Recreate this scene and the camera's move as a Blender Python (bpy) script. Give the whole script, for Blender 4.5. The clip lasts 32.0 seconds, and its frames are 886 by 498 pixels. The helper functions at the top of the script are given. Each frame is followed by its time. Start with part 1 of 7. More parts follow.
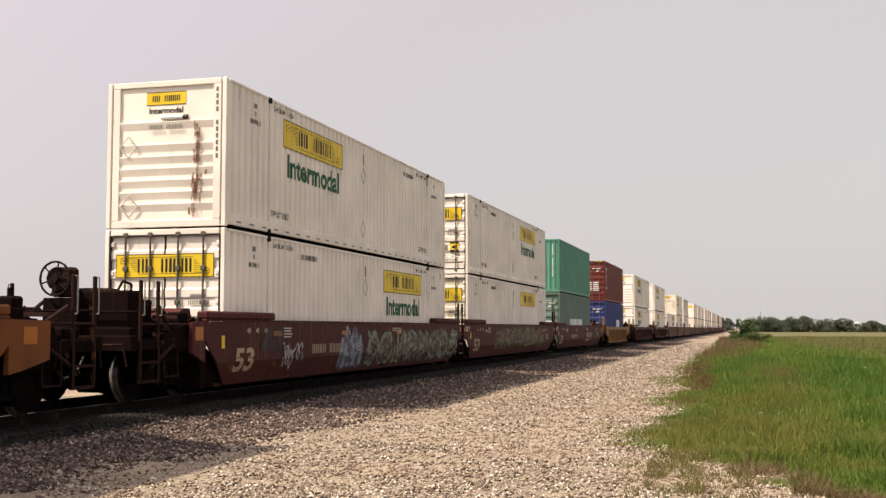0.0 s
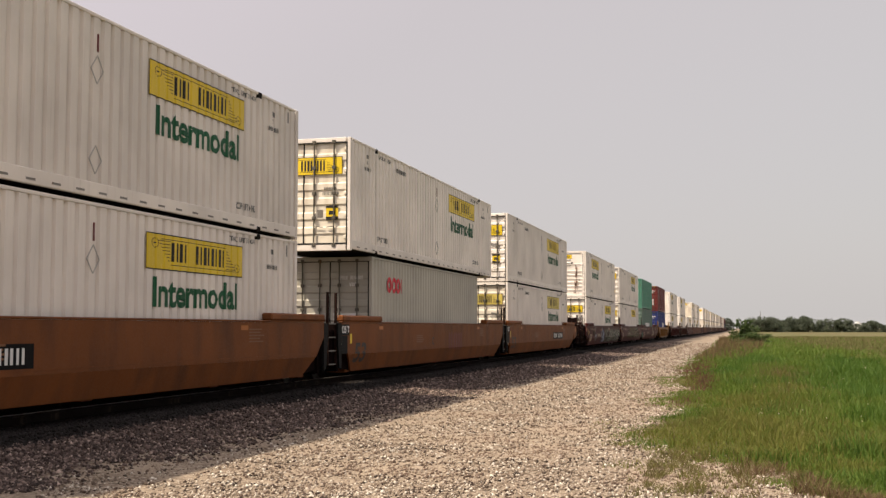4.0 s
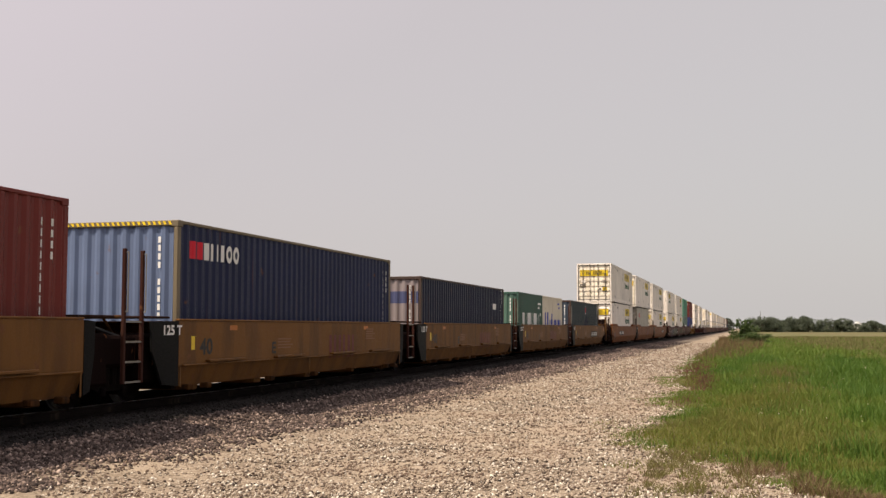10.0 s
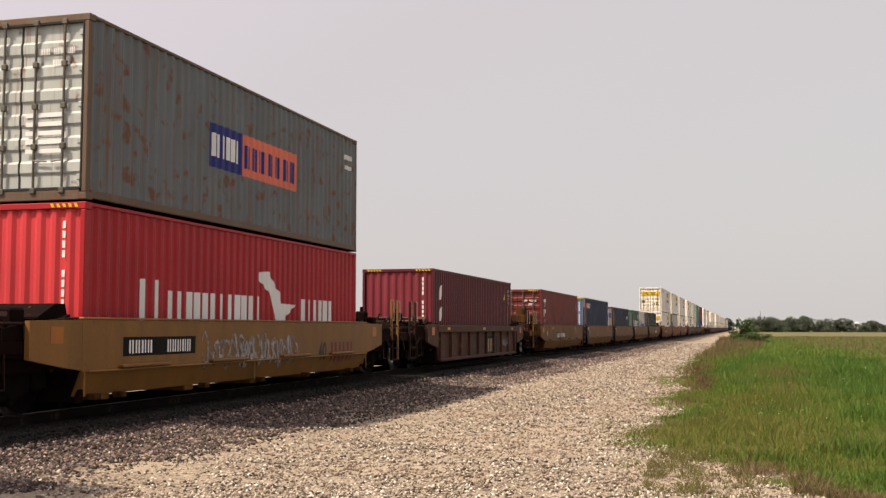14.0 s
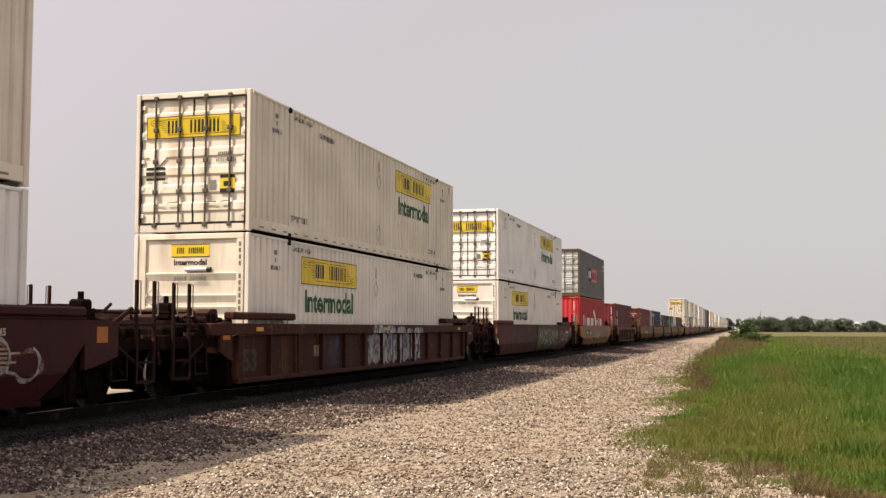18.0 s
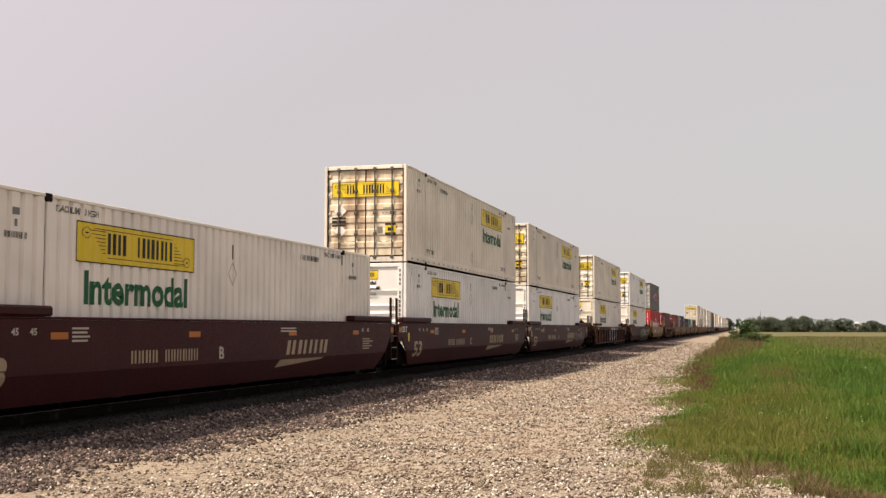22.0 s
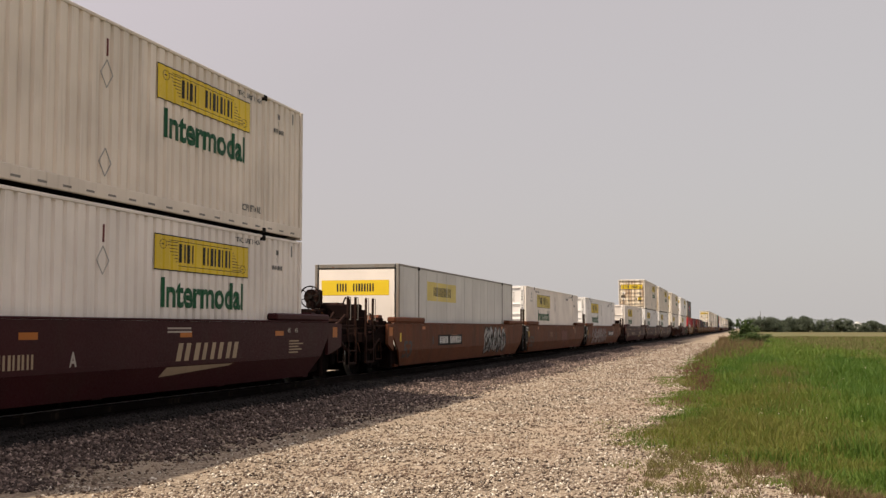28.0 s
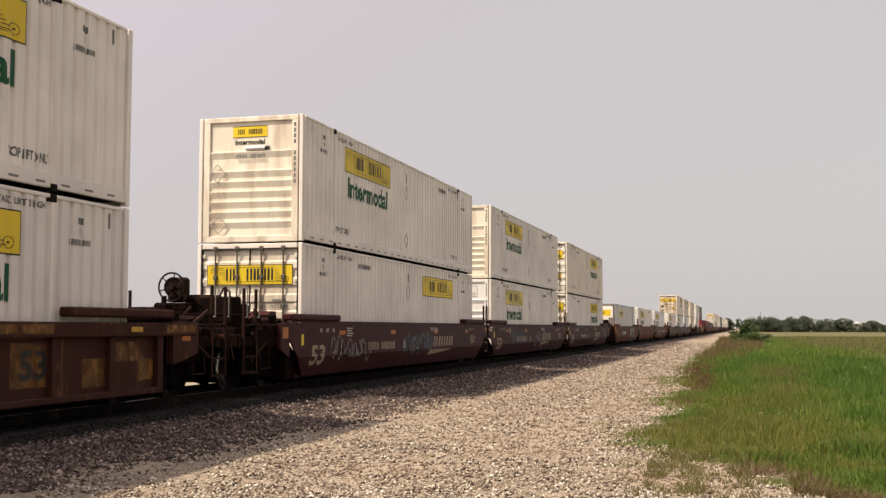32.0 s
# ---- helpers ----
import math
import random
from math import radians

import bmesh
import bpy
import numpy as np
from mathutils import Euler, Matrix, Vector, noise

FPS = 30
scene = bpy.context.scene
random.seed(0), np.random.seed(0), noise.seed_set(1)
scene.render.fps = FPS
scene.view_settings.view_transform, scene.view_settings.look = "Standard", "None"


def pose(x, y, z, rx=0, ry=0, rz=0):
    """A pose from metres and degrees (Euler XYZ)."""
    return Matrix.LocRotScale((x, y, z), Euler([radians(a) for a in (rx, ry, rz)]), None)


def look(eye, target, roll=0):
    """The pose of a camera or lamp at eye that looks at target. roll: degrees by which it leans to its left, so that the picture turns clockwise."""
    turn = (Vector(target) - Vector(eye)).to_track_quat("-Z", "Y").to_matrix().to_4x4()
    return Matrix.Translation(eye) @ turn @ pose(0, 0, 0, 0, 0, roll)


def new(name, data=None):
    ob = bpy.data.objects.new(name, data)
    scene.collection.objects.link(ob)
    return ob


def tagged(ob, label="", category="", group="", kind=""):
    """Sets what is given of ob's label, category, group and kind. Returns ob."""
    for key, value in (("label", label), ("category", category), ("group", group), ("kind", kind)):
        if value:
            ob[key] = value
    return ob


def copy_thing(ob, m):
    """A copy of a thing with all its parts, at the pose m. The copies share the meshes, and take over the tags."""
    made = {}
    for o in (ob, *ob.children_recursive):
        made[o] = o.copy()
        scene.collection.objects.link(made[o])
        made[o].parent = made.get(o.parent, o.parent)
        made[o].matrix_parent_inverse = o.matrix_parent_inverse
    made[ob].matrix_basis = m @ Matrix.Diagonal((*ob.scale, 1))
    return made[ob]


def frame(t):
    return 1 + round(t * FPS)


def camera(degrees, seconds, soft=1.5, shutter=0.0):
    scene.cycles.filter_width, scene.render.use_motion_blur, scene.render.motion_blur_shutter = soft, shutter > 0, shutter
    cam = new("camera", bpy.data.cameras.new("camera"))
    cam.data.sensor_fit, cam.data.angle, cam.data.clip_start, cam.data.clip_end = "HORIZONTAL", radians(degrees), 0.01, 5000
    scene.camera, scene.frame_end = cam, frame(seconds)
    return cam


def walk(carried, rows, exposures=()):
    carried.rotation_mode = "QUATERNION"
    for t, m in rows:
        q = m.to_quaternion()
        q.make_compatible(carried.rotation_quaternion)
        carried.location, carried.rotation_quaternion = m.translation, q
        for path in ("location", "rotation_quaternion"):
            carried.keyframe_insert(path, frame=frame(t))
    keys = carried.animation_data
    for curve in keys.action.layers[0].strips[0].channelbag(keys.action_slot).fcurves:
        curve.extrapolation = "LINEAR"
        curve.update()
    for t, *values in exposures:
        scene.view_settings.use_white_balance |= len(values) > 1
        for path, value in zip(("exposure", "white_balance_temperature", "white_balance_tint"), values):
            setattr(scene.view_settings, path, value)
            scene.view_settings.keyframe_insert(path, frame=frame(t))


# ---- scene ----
from functools import partial

# The camera stands still beside the track; y runs along the track, the rail head is z = 0.
YAW, TILT = -0.2656, 0.0714
EYE = Vector((0.0, 0.0, 1.24))
AHEAD = Vector((math.sin(YAW) * math.cos(TILT), math.cos(YAW) * math.cos(TILT), math.sin(TILT)))
TRACK = -10.86
END = 32.0

cam = camera(43.69, END, soft=1.4)
walk(cam, [(0, look(EYE, EYE + AHEAD)), (END, look(EYE, EYE + AHEAD))],
     exposures=[(0, 0.508, 6500, 13), (0.8, 0.398, 6500, 13), (3, 0.358, 6500, 13), (6, 0.40, 6500, 13), (7.5, 0.352, 6500, 13), (9, 0.348, 6500, 13), (12, 0.318, 6500, 13), (13.4, 0.388, 6500, 13), (14.5, 0.508, 6500, 13), (15.5, 0.438, 6500, 13), (17, 0.388, 6500, 13), (18, 0.42, 6500, 13), (21, 0.41, 6500, 13), (22, 0.42, 6500, 13), (23, 0.25, 6500, 13), (24, 0.247, 6500, 13), (25.5, 0.247, 6500, 13), (28, 0.228, 6500, 13), (29.5, 0.315, 6500, 13), (31, 0.388, 6500, 13), (32, 0.388, 6500, 13)])


def travel(t):
    """Metres that the train has gone at t seconds; it gathers speed slowly."""
    return 12.475 * t + 0.02066 * t * t


# ---- daylight: hazy sky, sun behind the train and behind the camera ----
SUN_WAY = Vector((0.54, 0.45, -1.0)).normalized()
scene.view_settings.exposure = 0.39
world = bpy.data.worlds.new("hazy_sky")
world.use_nodes = True
scene.world = world
wn, wl = world.node_tree.nodes, world.node_tree.links
sky = wn.new("ShaderNodeTexSky")
sky.sky_type, sky.sun_disc = "NISHITA", False
sky.sun_elevation = math.asin(-SUN_WAY.z)
sky.sun_rotation = math.atan2(-SUN_WAY.x, -SUN_WAY.y)
sky.dust_density, sky.air_density = 4.0, 1.0
back = wn["Background"]
coord = wn.new("ShaderNodeTexCoord")
dot = wn.new("ShaderNodeVectorMath")
dot.operation = "DOT_PRODUCT"
dot.inputs[1].default_value = -SUN_WAY
wl.new(coord.outputs["Generated"], dot.inputs[0])
glow = wn.new("ShaderNodeValToRGB")
glow.color_ramp.elements[0].position, glow.color_ramp.elements[0].color = 0.0, (5.55, 5.4, 5.15, 1)
glow.color_ramp.elements[1].position, glow.color_ramp.elements[1].color = 1.0, (15, 14.0, 13.2, 1)
mid = glow.color_ramp.elements.new(0.725)
mid.color = (7.25, 6.42, 6.42, 1)
turn = wn.new("ShaderNodeMapRange")
turn.inputs["From Min"].default_value = -1.0
wl.new(dot.outputs["Value"], turn.inputs["Value"])
wl.new(turn.outputs["Result"], glow.inputs["Fac"])
for place_, tone in ((0.34, (5.62, 5.42, 5.2, 1)), (0.5, (5.75, 5.33, 5.24, 1)), (0.58, (6.3, 5.68, 5.72, 1))):
    glow.color_ramp.elements.new(place_).color = tone
haze = wn.new("ShaderNodeMixRGB")
haze.inputs["Fac"].default_value = 0.85
wl.new(sky.outputs["Color"], haze.inputs["Color1"])
wl.new(glow.outputs["Color"], haze.inputs["Color2"])
wl.new(haze.outputs["Color"], back.inputs["Color"])
back.inputs["Strength"].default_value = 0.0909

sun = new("sun", bpy.data.lights.new("sun", "SUN"))
sun.data.energy, sun.data.angle, sun.data.color = 5.0, radians(0.9), (1.0, 0.86, 0.66)
sun.matrix_world = look((0, 0, 60), Vector((0, 0, 60)) + SUN_WAY)


# ---- materials ----
def shader(name):
    m = bpy.data.materials.new(name)
    m.use_nodes = True
    return m, m.node_tree.nodes, m.node_tree.links, m.node_tree.nodes["Principled BSDF"]


def ramp(nodes, links, src, stops):
    r = nodes.new("ShaderNodeValToRGB")
    els = r.color_ramp.elements
    els[0].position, els[0].color = stops[0][0], (*stops[0][1], 1)
    els[1].position, els[1].color = stops[-1][0], (*stops[-1][1], 1)
    for p, c in stops[1:-1]:
        els.new(p).color = (*c, 1)
    links.new(src, r.inputs["Fac"])
    return r.outputs["Color"]


def noise_node(nodes, links, vec, scale, detail=4.0, stretch=None):
    n = nodes.new("ShaderNodeTexNoise")
    n.inputs["Scale"].default_value, n.inputs["Detail"].default_value = scale, detail
    if stretch:
        mp = nodes.new("ShaderNodeMapping")
        mp.inputs["Scale"].default_value = stretch
        links.new(vec, mp.inputs["Vector"])
        vec = mp.outputs["Vector"]
    links.new(vec, n.inputs["Vector"])
    return n.outputs["Fac"]


def mix(nodes, links, fac, a, b, blend="MIX"):
    n = nodes.new("ShaderNodeMixRGB")
    n.blend_type = blend
    for sock, val in ((n.inputs["Fac"], fac), (n.inputs["Color1"], a), (n.inputs["Color2"], b)):
        if isinstance(val, (int, float)):
            sock.default_value = val
        elif isinstance(val, tuple):
            sock.default_value = (*val, 1)
        else:
            links.new(val, sock)
    return n.outputs["Color"]


def shifted(nodes, links):
    """Object coordinates, moved by a random step for each object, so that no two carry the same stains."""
    tc, info = nodes.new("ShaderNodeTexCoord"), nodes.new("ShaderNodeObjectInfo")
    mul = nodes.new("ShaderNodeMath")
    mul.operation, mul.inputs[1].default_value = "MULTIPLY", 57.0
    links.new(info.outputs["Random"], mul.inputs[0])
    add = nodes.new("ShaderNodeVectorMath")
    links.new(tc.outputs["Object"], add.inputs[0])
    links.new(mul.outputs[0], add.inputs[1])
    return add.outputs[0], info.outputs["Random"]


PAINT = {}


def paint(name, col, dirt=0.3, rust=0.0, rough=0.5, grime=(0.16, 0.12, 0.085), streak=7.0, spec=0.22):
    """Weathered enamel: two scales of fading, dirt streaks that run down, and rust spots."""
    if name in PAINT:
        return PAINT[name]
    m, n, l, b = shader(name)
    vec, rnd = shifted(n, l)
    fade = noise_node(n, l, vec, 0.7, 3)
    dark = tuple(c * 0.80 for c in col)
    base = ramp(n, l, fade, [(0.3, dark), (0.7, col)])
    run = noise_node(n, l, vec, 1.0, 5, (streak, streak, 0.5))
    spots = noise_node(n, l, vec, 4.0, 8)
    lo = 0.66 - 0.30 * dirt
    base = mix(n, l, ramp(n, l, run, [(lo, (0, 0, 0)), (min(lo + 0.28, 0.99), (dirt, dirt, dirt))]), base, grime)
    if rust > 0:
        lo = 0.68 - 0.16 * rust
        base = mix(n, l, ramp(n, l, spots, [(lo, (0, 0, 0)), (lo + 0.09, (0.9, 0.9, 0.9))]), base, (0.13, 0.055, 0.025))
        rst = noise_node(n, l, vec, 1.3, 5, (9, 9, 0.35))
        base = mix(n, l, ramp(n, l, rst, [(lo - 0.02, (0, 0, 0)), (lo + 0.14, (0.8, 0.8, 0.8))]), base, (0.16, 0.07, 0.03))
    tint = n.new("ShaderNodeHueSaturation")
    tv = n.new("ShaderNodeMapRange")
    tv.inputs["To Min"].default_value, tv.inputs["To Max"].default_value = 0.93, 1.05
    l.new(rnd, tv.inputs["Value"])
    l.new(tv.outputs["Result"], tint.inputs["Value"])
    l.new(base, tint.inputs["Color"])
    l.new(tint.outputs["Color"], b.inputs["Base Color"])
    fine = noise_node(n, l, vec, 38, 3)
    l.new(ramp(n, l, fine, [(0.3, (rough - 0.1,) * 3), (0.7, (rough + 0.18,) * 3)]), b.inputs["Roughness"])
    bump = n.new("ShaderNodeBump")
    bump.inputs["Strength"].default_value, bump.inputs["Distance"].default_value = 0.12, 0.02
    l.new(noise_node(n, l, vec, 3.5, 4), bump.inputs["Height"])
    l.new(bump.outputs["Normal"], b.inputs["Normal"])
    b.inputs["Specular IOR Level"].default_value = spec
    PAINT[name] = m
    return m


WHITE = paint("white_container_paint", (0.79, 0.732, 0.665), 0.24, streak=11.0)
WHITE_CLEAN = paint("clean_white_container_paint", (0.81, 0.79, 0.765), 0.07)
WHITE_GREY = paint("aged_white_container_paint", (0.75, 0.672, 0.575), 0.36, streak=11.0)
WHITE_GRIMY = paint("grimy_white_door_paint", (0.76, 0.66, 0.50), 0.82, 0.0, 0.55, (0.20, 0.10, 0.045), 2.4)
WHITE_STAIN = paint("stained_white_paint", (0.78, 0.72, 0.60), 0.62, 0.0, 0.55, (0.24, 0.125, 0.06), 2.6)
SIGN_YELLOW = paint("yellow_sign_vinyl", (0.73, 0.525, 0.026), 0.12, 0, 0.35)
SIGN_CREAM = paint("faded_yellow_sign_vinyl", (0.66, 0.53, 0.13), 0.25, 0, 0.4)
INK = paint("black_sign_ink", (0.025, 0.022, 0.02), 0.05)
GREEN_INK = paint("green_lettering_ink", (0.008, 0.085, 0.035), 0.05)
PALE_INK = paint("pale_grey_outline", (0.42, 0.41, 0.38), 0.1)
GREY_INK = paint("grey_stencil_ink", (0.16, 0.16, 0.15), 0.05)
WHITE_INK = paint("white_lettering_ink", (0.74, 0.74, 0.72), 0.15)
DULL_INK = paint("dull_white_lettering_ink", (0.40, 0.36, 0.31), 0.4)
CREAM_INK = paint("cream_lettering_ink", (0.34, 0.255, 0.165), 0.5)
RED_INK = paint("red_lettering_ink", (0.55, 0.02, 0.04), 0.1)
OXIDE_INK = paint("oxide_red_lettering_ink", (0.12, 0.018, 0.017), 0.3)
BLUE_INK = paint("blue_lettering_ink", (0.025, 0.05, 0.36), 0.1)
CORAL_INK = paint("coral_sign_ink", (0.65, 0.16, 0.10), 0.15)
NAVY_INK = paint("navy_sign_ink", (0.02, 0.025, 0.16), 0.1)
REFLECT = paint("orange_reflector", (0.40, 0.13, 0.018), 0.4, 0, 0.4)
YELLOW_REFLECT = paint("yellow_reflector", (0.55, 0.30, 0.03), 0.4, 0, 0.35)
STEEL = paint("galvanised_bar_steel", (0.20, 0.19, 0.17), 0.6, 0.2, 0.45)
DARK_STEEL = paint("dark_oily_steel", (0.014, 0.012, 0.011), 0.4, 0.05, 0.75, (0.02, 0.014, 0.010), spec=0.05)
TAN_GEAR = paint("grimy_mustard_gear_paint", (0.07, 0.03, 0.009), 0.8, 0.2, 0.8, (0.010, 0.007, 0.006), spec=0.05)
BAR_STEEL = paint("dull_lock_bar_steel", (0.10, 0.092, 0.075), 0.5, 0.1, 0.5)
GASKET = paint("black_door_gasket", (0.02, 0.02, 0.02), 0.2)
# wheels and bogies almost black: crushed shade below the cars is in the colour
WHEEL_STEEL = paint("shaded_brown_wheel_steel", (0.008, 0.006, 0.0055), 0.5, 0.0, 0.85, (0.006, 0.005, 0.005), spec=0.03)
TREAD, tn, tl, tb = shader("bright_rolled_steel")
tb.inputs["Metallic"].default_value, tb.inputs["Roughness"].default_value = 1.0, 0.3
tb.inputs["Base Color"].default_value = (0.42, 0.41, 0.40, 1)
RAIL_SHINE, tn, tl, tb = shader("polished_rail_head")
tb.inputs["Metallic"].default_value, tb.inputs["Roughness"].default_value = 1.0, 0.28
tb.inputs["Base Color"].default_value = (0.5, 0.48, 0.46, 1)
MAROON = paint("maroon_car_paint", (0.041, 0.0088, 0.0108), 0.5, 0.0, 0.5, (0.035, 0.018, 0.014), 2.0, 0.1)
MAROON_OLD = paint("weathered_maroon_car_paint", (0.065, 0.018, 0.016), 0.6, 0.3, 0.6, (0.035, 0.018, 0.014), 2.0, 0.1)
ORANGE = paint("orange_brown_car_paint", (0.19, 0.066, 0.021), 0.7, 0.16, 0.55, (0.075, 0.034, 0.018), 2.0, 0.1)
RUST_ORANGE = paint("rusty_orange_car_paint", (0.125, 0.044, 0.022), 0.7, 0.3, 0.6, (0.055, 0.028, 0.018), 2.0, 0.1)
MUSTARD = paint("mustard_car_paint", (0.155, 0.072, 0.021), 0.75, 0.2, 0.55, (0.06, 0.031, 0.016), 2.5, 0.1)
YELLOW_CAR = paint("yellow_car_paint", (0.215, 0.10, 0.022), 0.7, 0.15, 0.5, (0.13, 0.065, 0.02), 2.5)
BROWN_CAR = paint("rusty_brown_car_paint", (0.045, 0.0155, 0.0115), 0.6, 0.35, 0.65, (0.05, 0.028, 0.018), 2.0, 0.08)
POST_BROWN = paint("grimy_post_paint", (0.025, 0.012, 0.0095), 0.6, 0.15, 0.7, (0.02, 0.012, 0.009), spec=0.05)
BLACK_PLATE = paint("black_plate_paint", (0.008, 0.008, 0.0085), 0.3, grime=(0.02, 0.014, 0.01), spec=0.05)
TRUSS = paint("pinkish_brown_truss_paint", (0.11, 0.058, 0.048), 0.6, 0.2, 0.7, (0.03, 0.02, 0.016), spec=0.06)
END_TAN = paint("rusty_tan_car_paint", (0.072, 0.033, 0.024), 0.6, 0.5, 0.6, (0.045, 0.026, 0.018), spec=0.1)
# near black: the crushed shade between end parts is put into this colour
END_GEAR = paint("shaded_grimy_gear_paint", (0.010, 0.0055, 0.005), 0.6, 0.02, 0.85, (0.005, 0.004, 0.004), spec=0.02)
PALE_GREY_GREEN = paint("pale_grey_green_container_paint", (0.43, 0.41, 0.35), 0.25)
TEAL_NAVY = paint("dark_teal_container_paint", (0.020, 0.031, 0.038), 0.2, 0.05, 0.45, (0.035, 0.04, 0.05))
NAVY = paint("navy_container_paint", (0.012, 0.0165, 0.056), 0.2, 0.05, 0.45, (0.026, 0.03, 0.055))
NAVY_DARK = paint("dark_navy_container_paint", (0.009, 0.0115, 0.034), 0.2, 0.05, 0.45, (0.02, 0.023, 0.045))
# lighter copy of the navy for the end: sunlight is put into the colour
NAVY_SUNLIT = paint("navy_end_sunlit_paint", (0.115, 0.155, 0.26), 0.3, 0.05, 0.45, (0.07, 0.07, 0.09))
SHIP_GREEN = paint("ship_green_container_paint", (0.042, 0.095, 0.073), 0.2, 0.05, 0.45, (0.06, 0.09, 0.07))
SEA_GREEN = paint("sea_green_container_paint", (0.085, 0.25, 0.18), 0.3, 0.12)
FADED_GREEN = paint("faded_grey_green_container_paint", (0.12, 0.185, 0.155), 0.3, 0.1)
PALE_WHITE = paint("chalky_white_container_paint", (0.66, 0.61, 0.50), 0.25, 0.12)
RED_BROWN = paint("brick_red_container_paint", (0.135, 0.022, 0.018), 0.2, 0.05, 0.45, (0.12, 0.05, 0.04))
WINE = paint("wine_red_container_paint", (0.085, 0.010, 0.016), 0.2, 0.0, 0.45, (0.08, 0.03, 0.03))
BRIGHT_RED = paint("bright_red_container_paint", (0.34, 0.014, 0.02), 0.15, 0.0, 0.42, (0.2, 0.04, 0.04))
RUST_GREY = paint("rusty_grey_container_paint", (0.14, 0.155, 0.165), 0.5, 0.66, 0.55, (0.10, 0.085, 0.07))
OCEAN_BLUE = paint("ocean_blue_container_paint", (0.022, 0.035, 0.15), 0.2)
SILVER = paint("silver_trailer_skin", (0.60, 0.59, 0.56), 0.3)


# ---- building blocks ----
class Geo:
    """Gathers boxes, bars and plates into one mesh."""

    def __init__(self):
        self.v, self.f = [], []

    def add(self, vs, fs):
        k = len(self.v)
        self.v += [tuple(p) for p in vs]
        self.f += [tuple(i + k for i in f) for f in fs]
        return self

    def box(self, x0, x1, y0, y1, z0, z1, c=0.0):
        if c <= 0:
            vs = [(x, y, z) for x in (x0, x1) for y in (y0, y1) for z in (z0, z1)]
            return self.add(vs, [(0, 1, 3, 2), (4, 6, 7, 5), (0, 4, 5, 1), (2, 3, 7, 6), (0, 2, 6, 4), (1, 5, 7, 3)])
        vs, ix = [], {}
        for i, x in enumerate((x0, x1)):
            for j, y in enumerate((y0, y1)):
                for k, z in enumerate((z0, z1)):
                    sx, sy, sz = (c if i == 0 else -c), (c if j == 0 else -c), (c if k == 0 else -c)
                    for a, p in enumerate(((x, y + sy, z + sz), (x + sx, y, z + sz), (x + sx, y + sy, z))):
                        ix[i, j, k, a] = len(vs)
                        vs.append(p)
        fs = []
        for i in (0, 1):
            fs.append([ix[i, j, k, 0] for j, k in ((0, 0), (1, 0), (1, 1), (0, 1))])
            fs.append([ix[j, i, k, 1] for j, k in ((0, 0), (1, 0), (1, 1), (0, 1))])
            fs.append([ix[j, k, i, 2] for j, k in ((0, 0), (1, 0), (1, 1), (0, 1))])
        for i in (0, 1):
            for j in (0, 1):
                fs.append([ix[i, j, 0, 0], ix[i, j, 1, 0], ix[i, j, 1, 1], ix[i, j, 0, 1]])
                fs.append([ix[i, 0, j, 0], ix[i, 1, j, 0], ix[i, 1, j, 2], ix[i, 0, j, 2]])
                fs.append([ix[0, i, j, 1], ix[1, i, j, 1], ix[1, i, j, 2], ix[0, i, j, 2]])
                for k in (0, 1):
                    fs.append([ix[i, j, k, a] for a in (0, 1, 2)])
        return self.add(vs, fs)

    def prism(self, poly, a, b, axis="x"):
        """A plate: an outline of two coordinates, thick from a to b along the axis."""
        put = {"x": lambda p, q, s: (s, p, q), "y": lambda p, q, s: (p, s, q), "z": lambda p, q, s: (p, q, s)}[axis]
        n = len(poly)
        vs = [put(p, q, s) for s in (a, b) for p, q in poly]
        fs = [tuple(range(n))[::-1], tuple(range(n, 2 * n))]
        fs += [(i, (i + 1) % n, (i + 1) % n + n, i + n) for i in range(n)]
        return self.add(vs, fs)

    def tube(self, p, q, r, n=8, r2=None):
        p, q = Vector(p), Vector(q)
        w = (q - p).normalized()
        u = w.orthogonal().normalized()
        v = w.cross(u)
        vs = []
        for c, rad in ((p, r), (q, r if r2 is None else r2)):
            vs += [c + rad * (math.cos(2 * math.pi * i / n) * u + math.sin(2 * math.pi * i / n) * v) for i in range(n)]
        fs = [(i, (i + 1) % n, (i + 1) % n + n, i + n) for i in range(n)]
        return self.add(vs, fs + [tuple(range(n))[::-1], tuple(range(n, 2 * n))])

    def path(self, pts, r, n=6):
        for a, b in zip(pts, pts[1:]):
            self.tube(a, b, r, n)
        return self

    def lathe(self, prof, axis_x=True, n=24):
        """A body turned about the x axis: (distance along, radius) stations."""
        m = len(prof)
        vs = [(a, r * math.cos(2 * math.pi * i / n), r * math.sin(2 * math.pi * i / n)) for a, r in prof for i in range(n)]
        fs = [(j * n + i, j * n + (i + 1) % n, (j + 1) * n + (i + 1) % n, (j + 1) * n + i) for j in range(m - 1) for i in range(n)]
        return self.add(vs, fs + [tuple(range(n))[::-1], tuple(range((m - 1) * n, m * n))])

    def data(self, name):
        me = bpy.data.meshes.new(name)
        me.from_pydata(self.v, [], self.f)
        bm = bmesh.new()
        bm.from_mesh(me)
        bmesh.ops.recalc_face_normals(bm, faces=bm.faces)
        bm.to_mesh(me)
        bm.free()
        return me


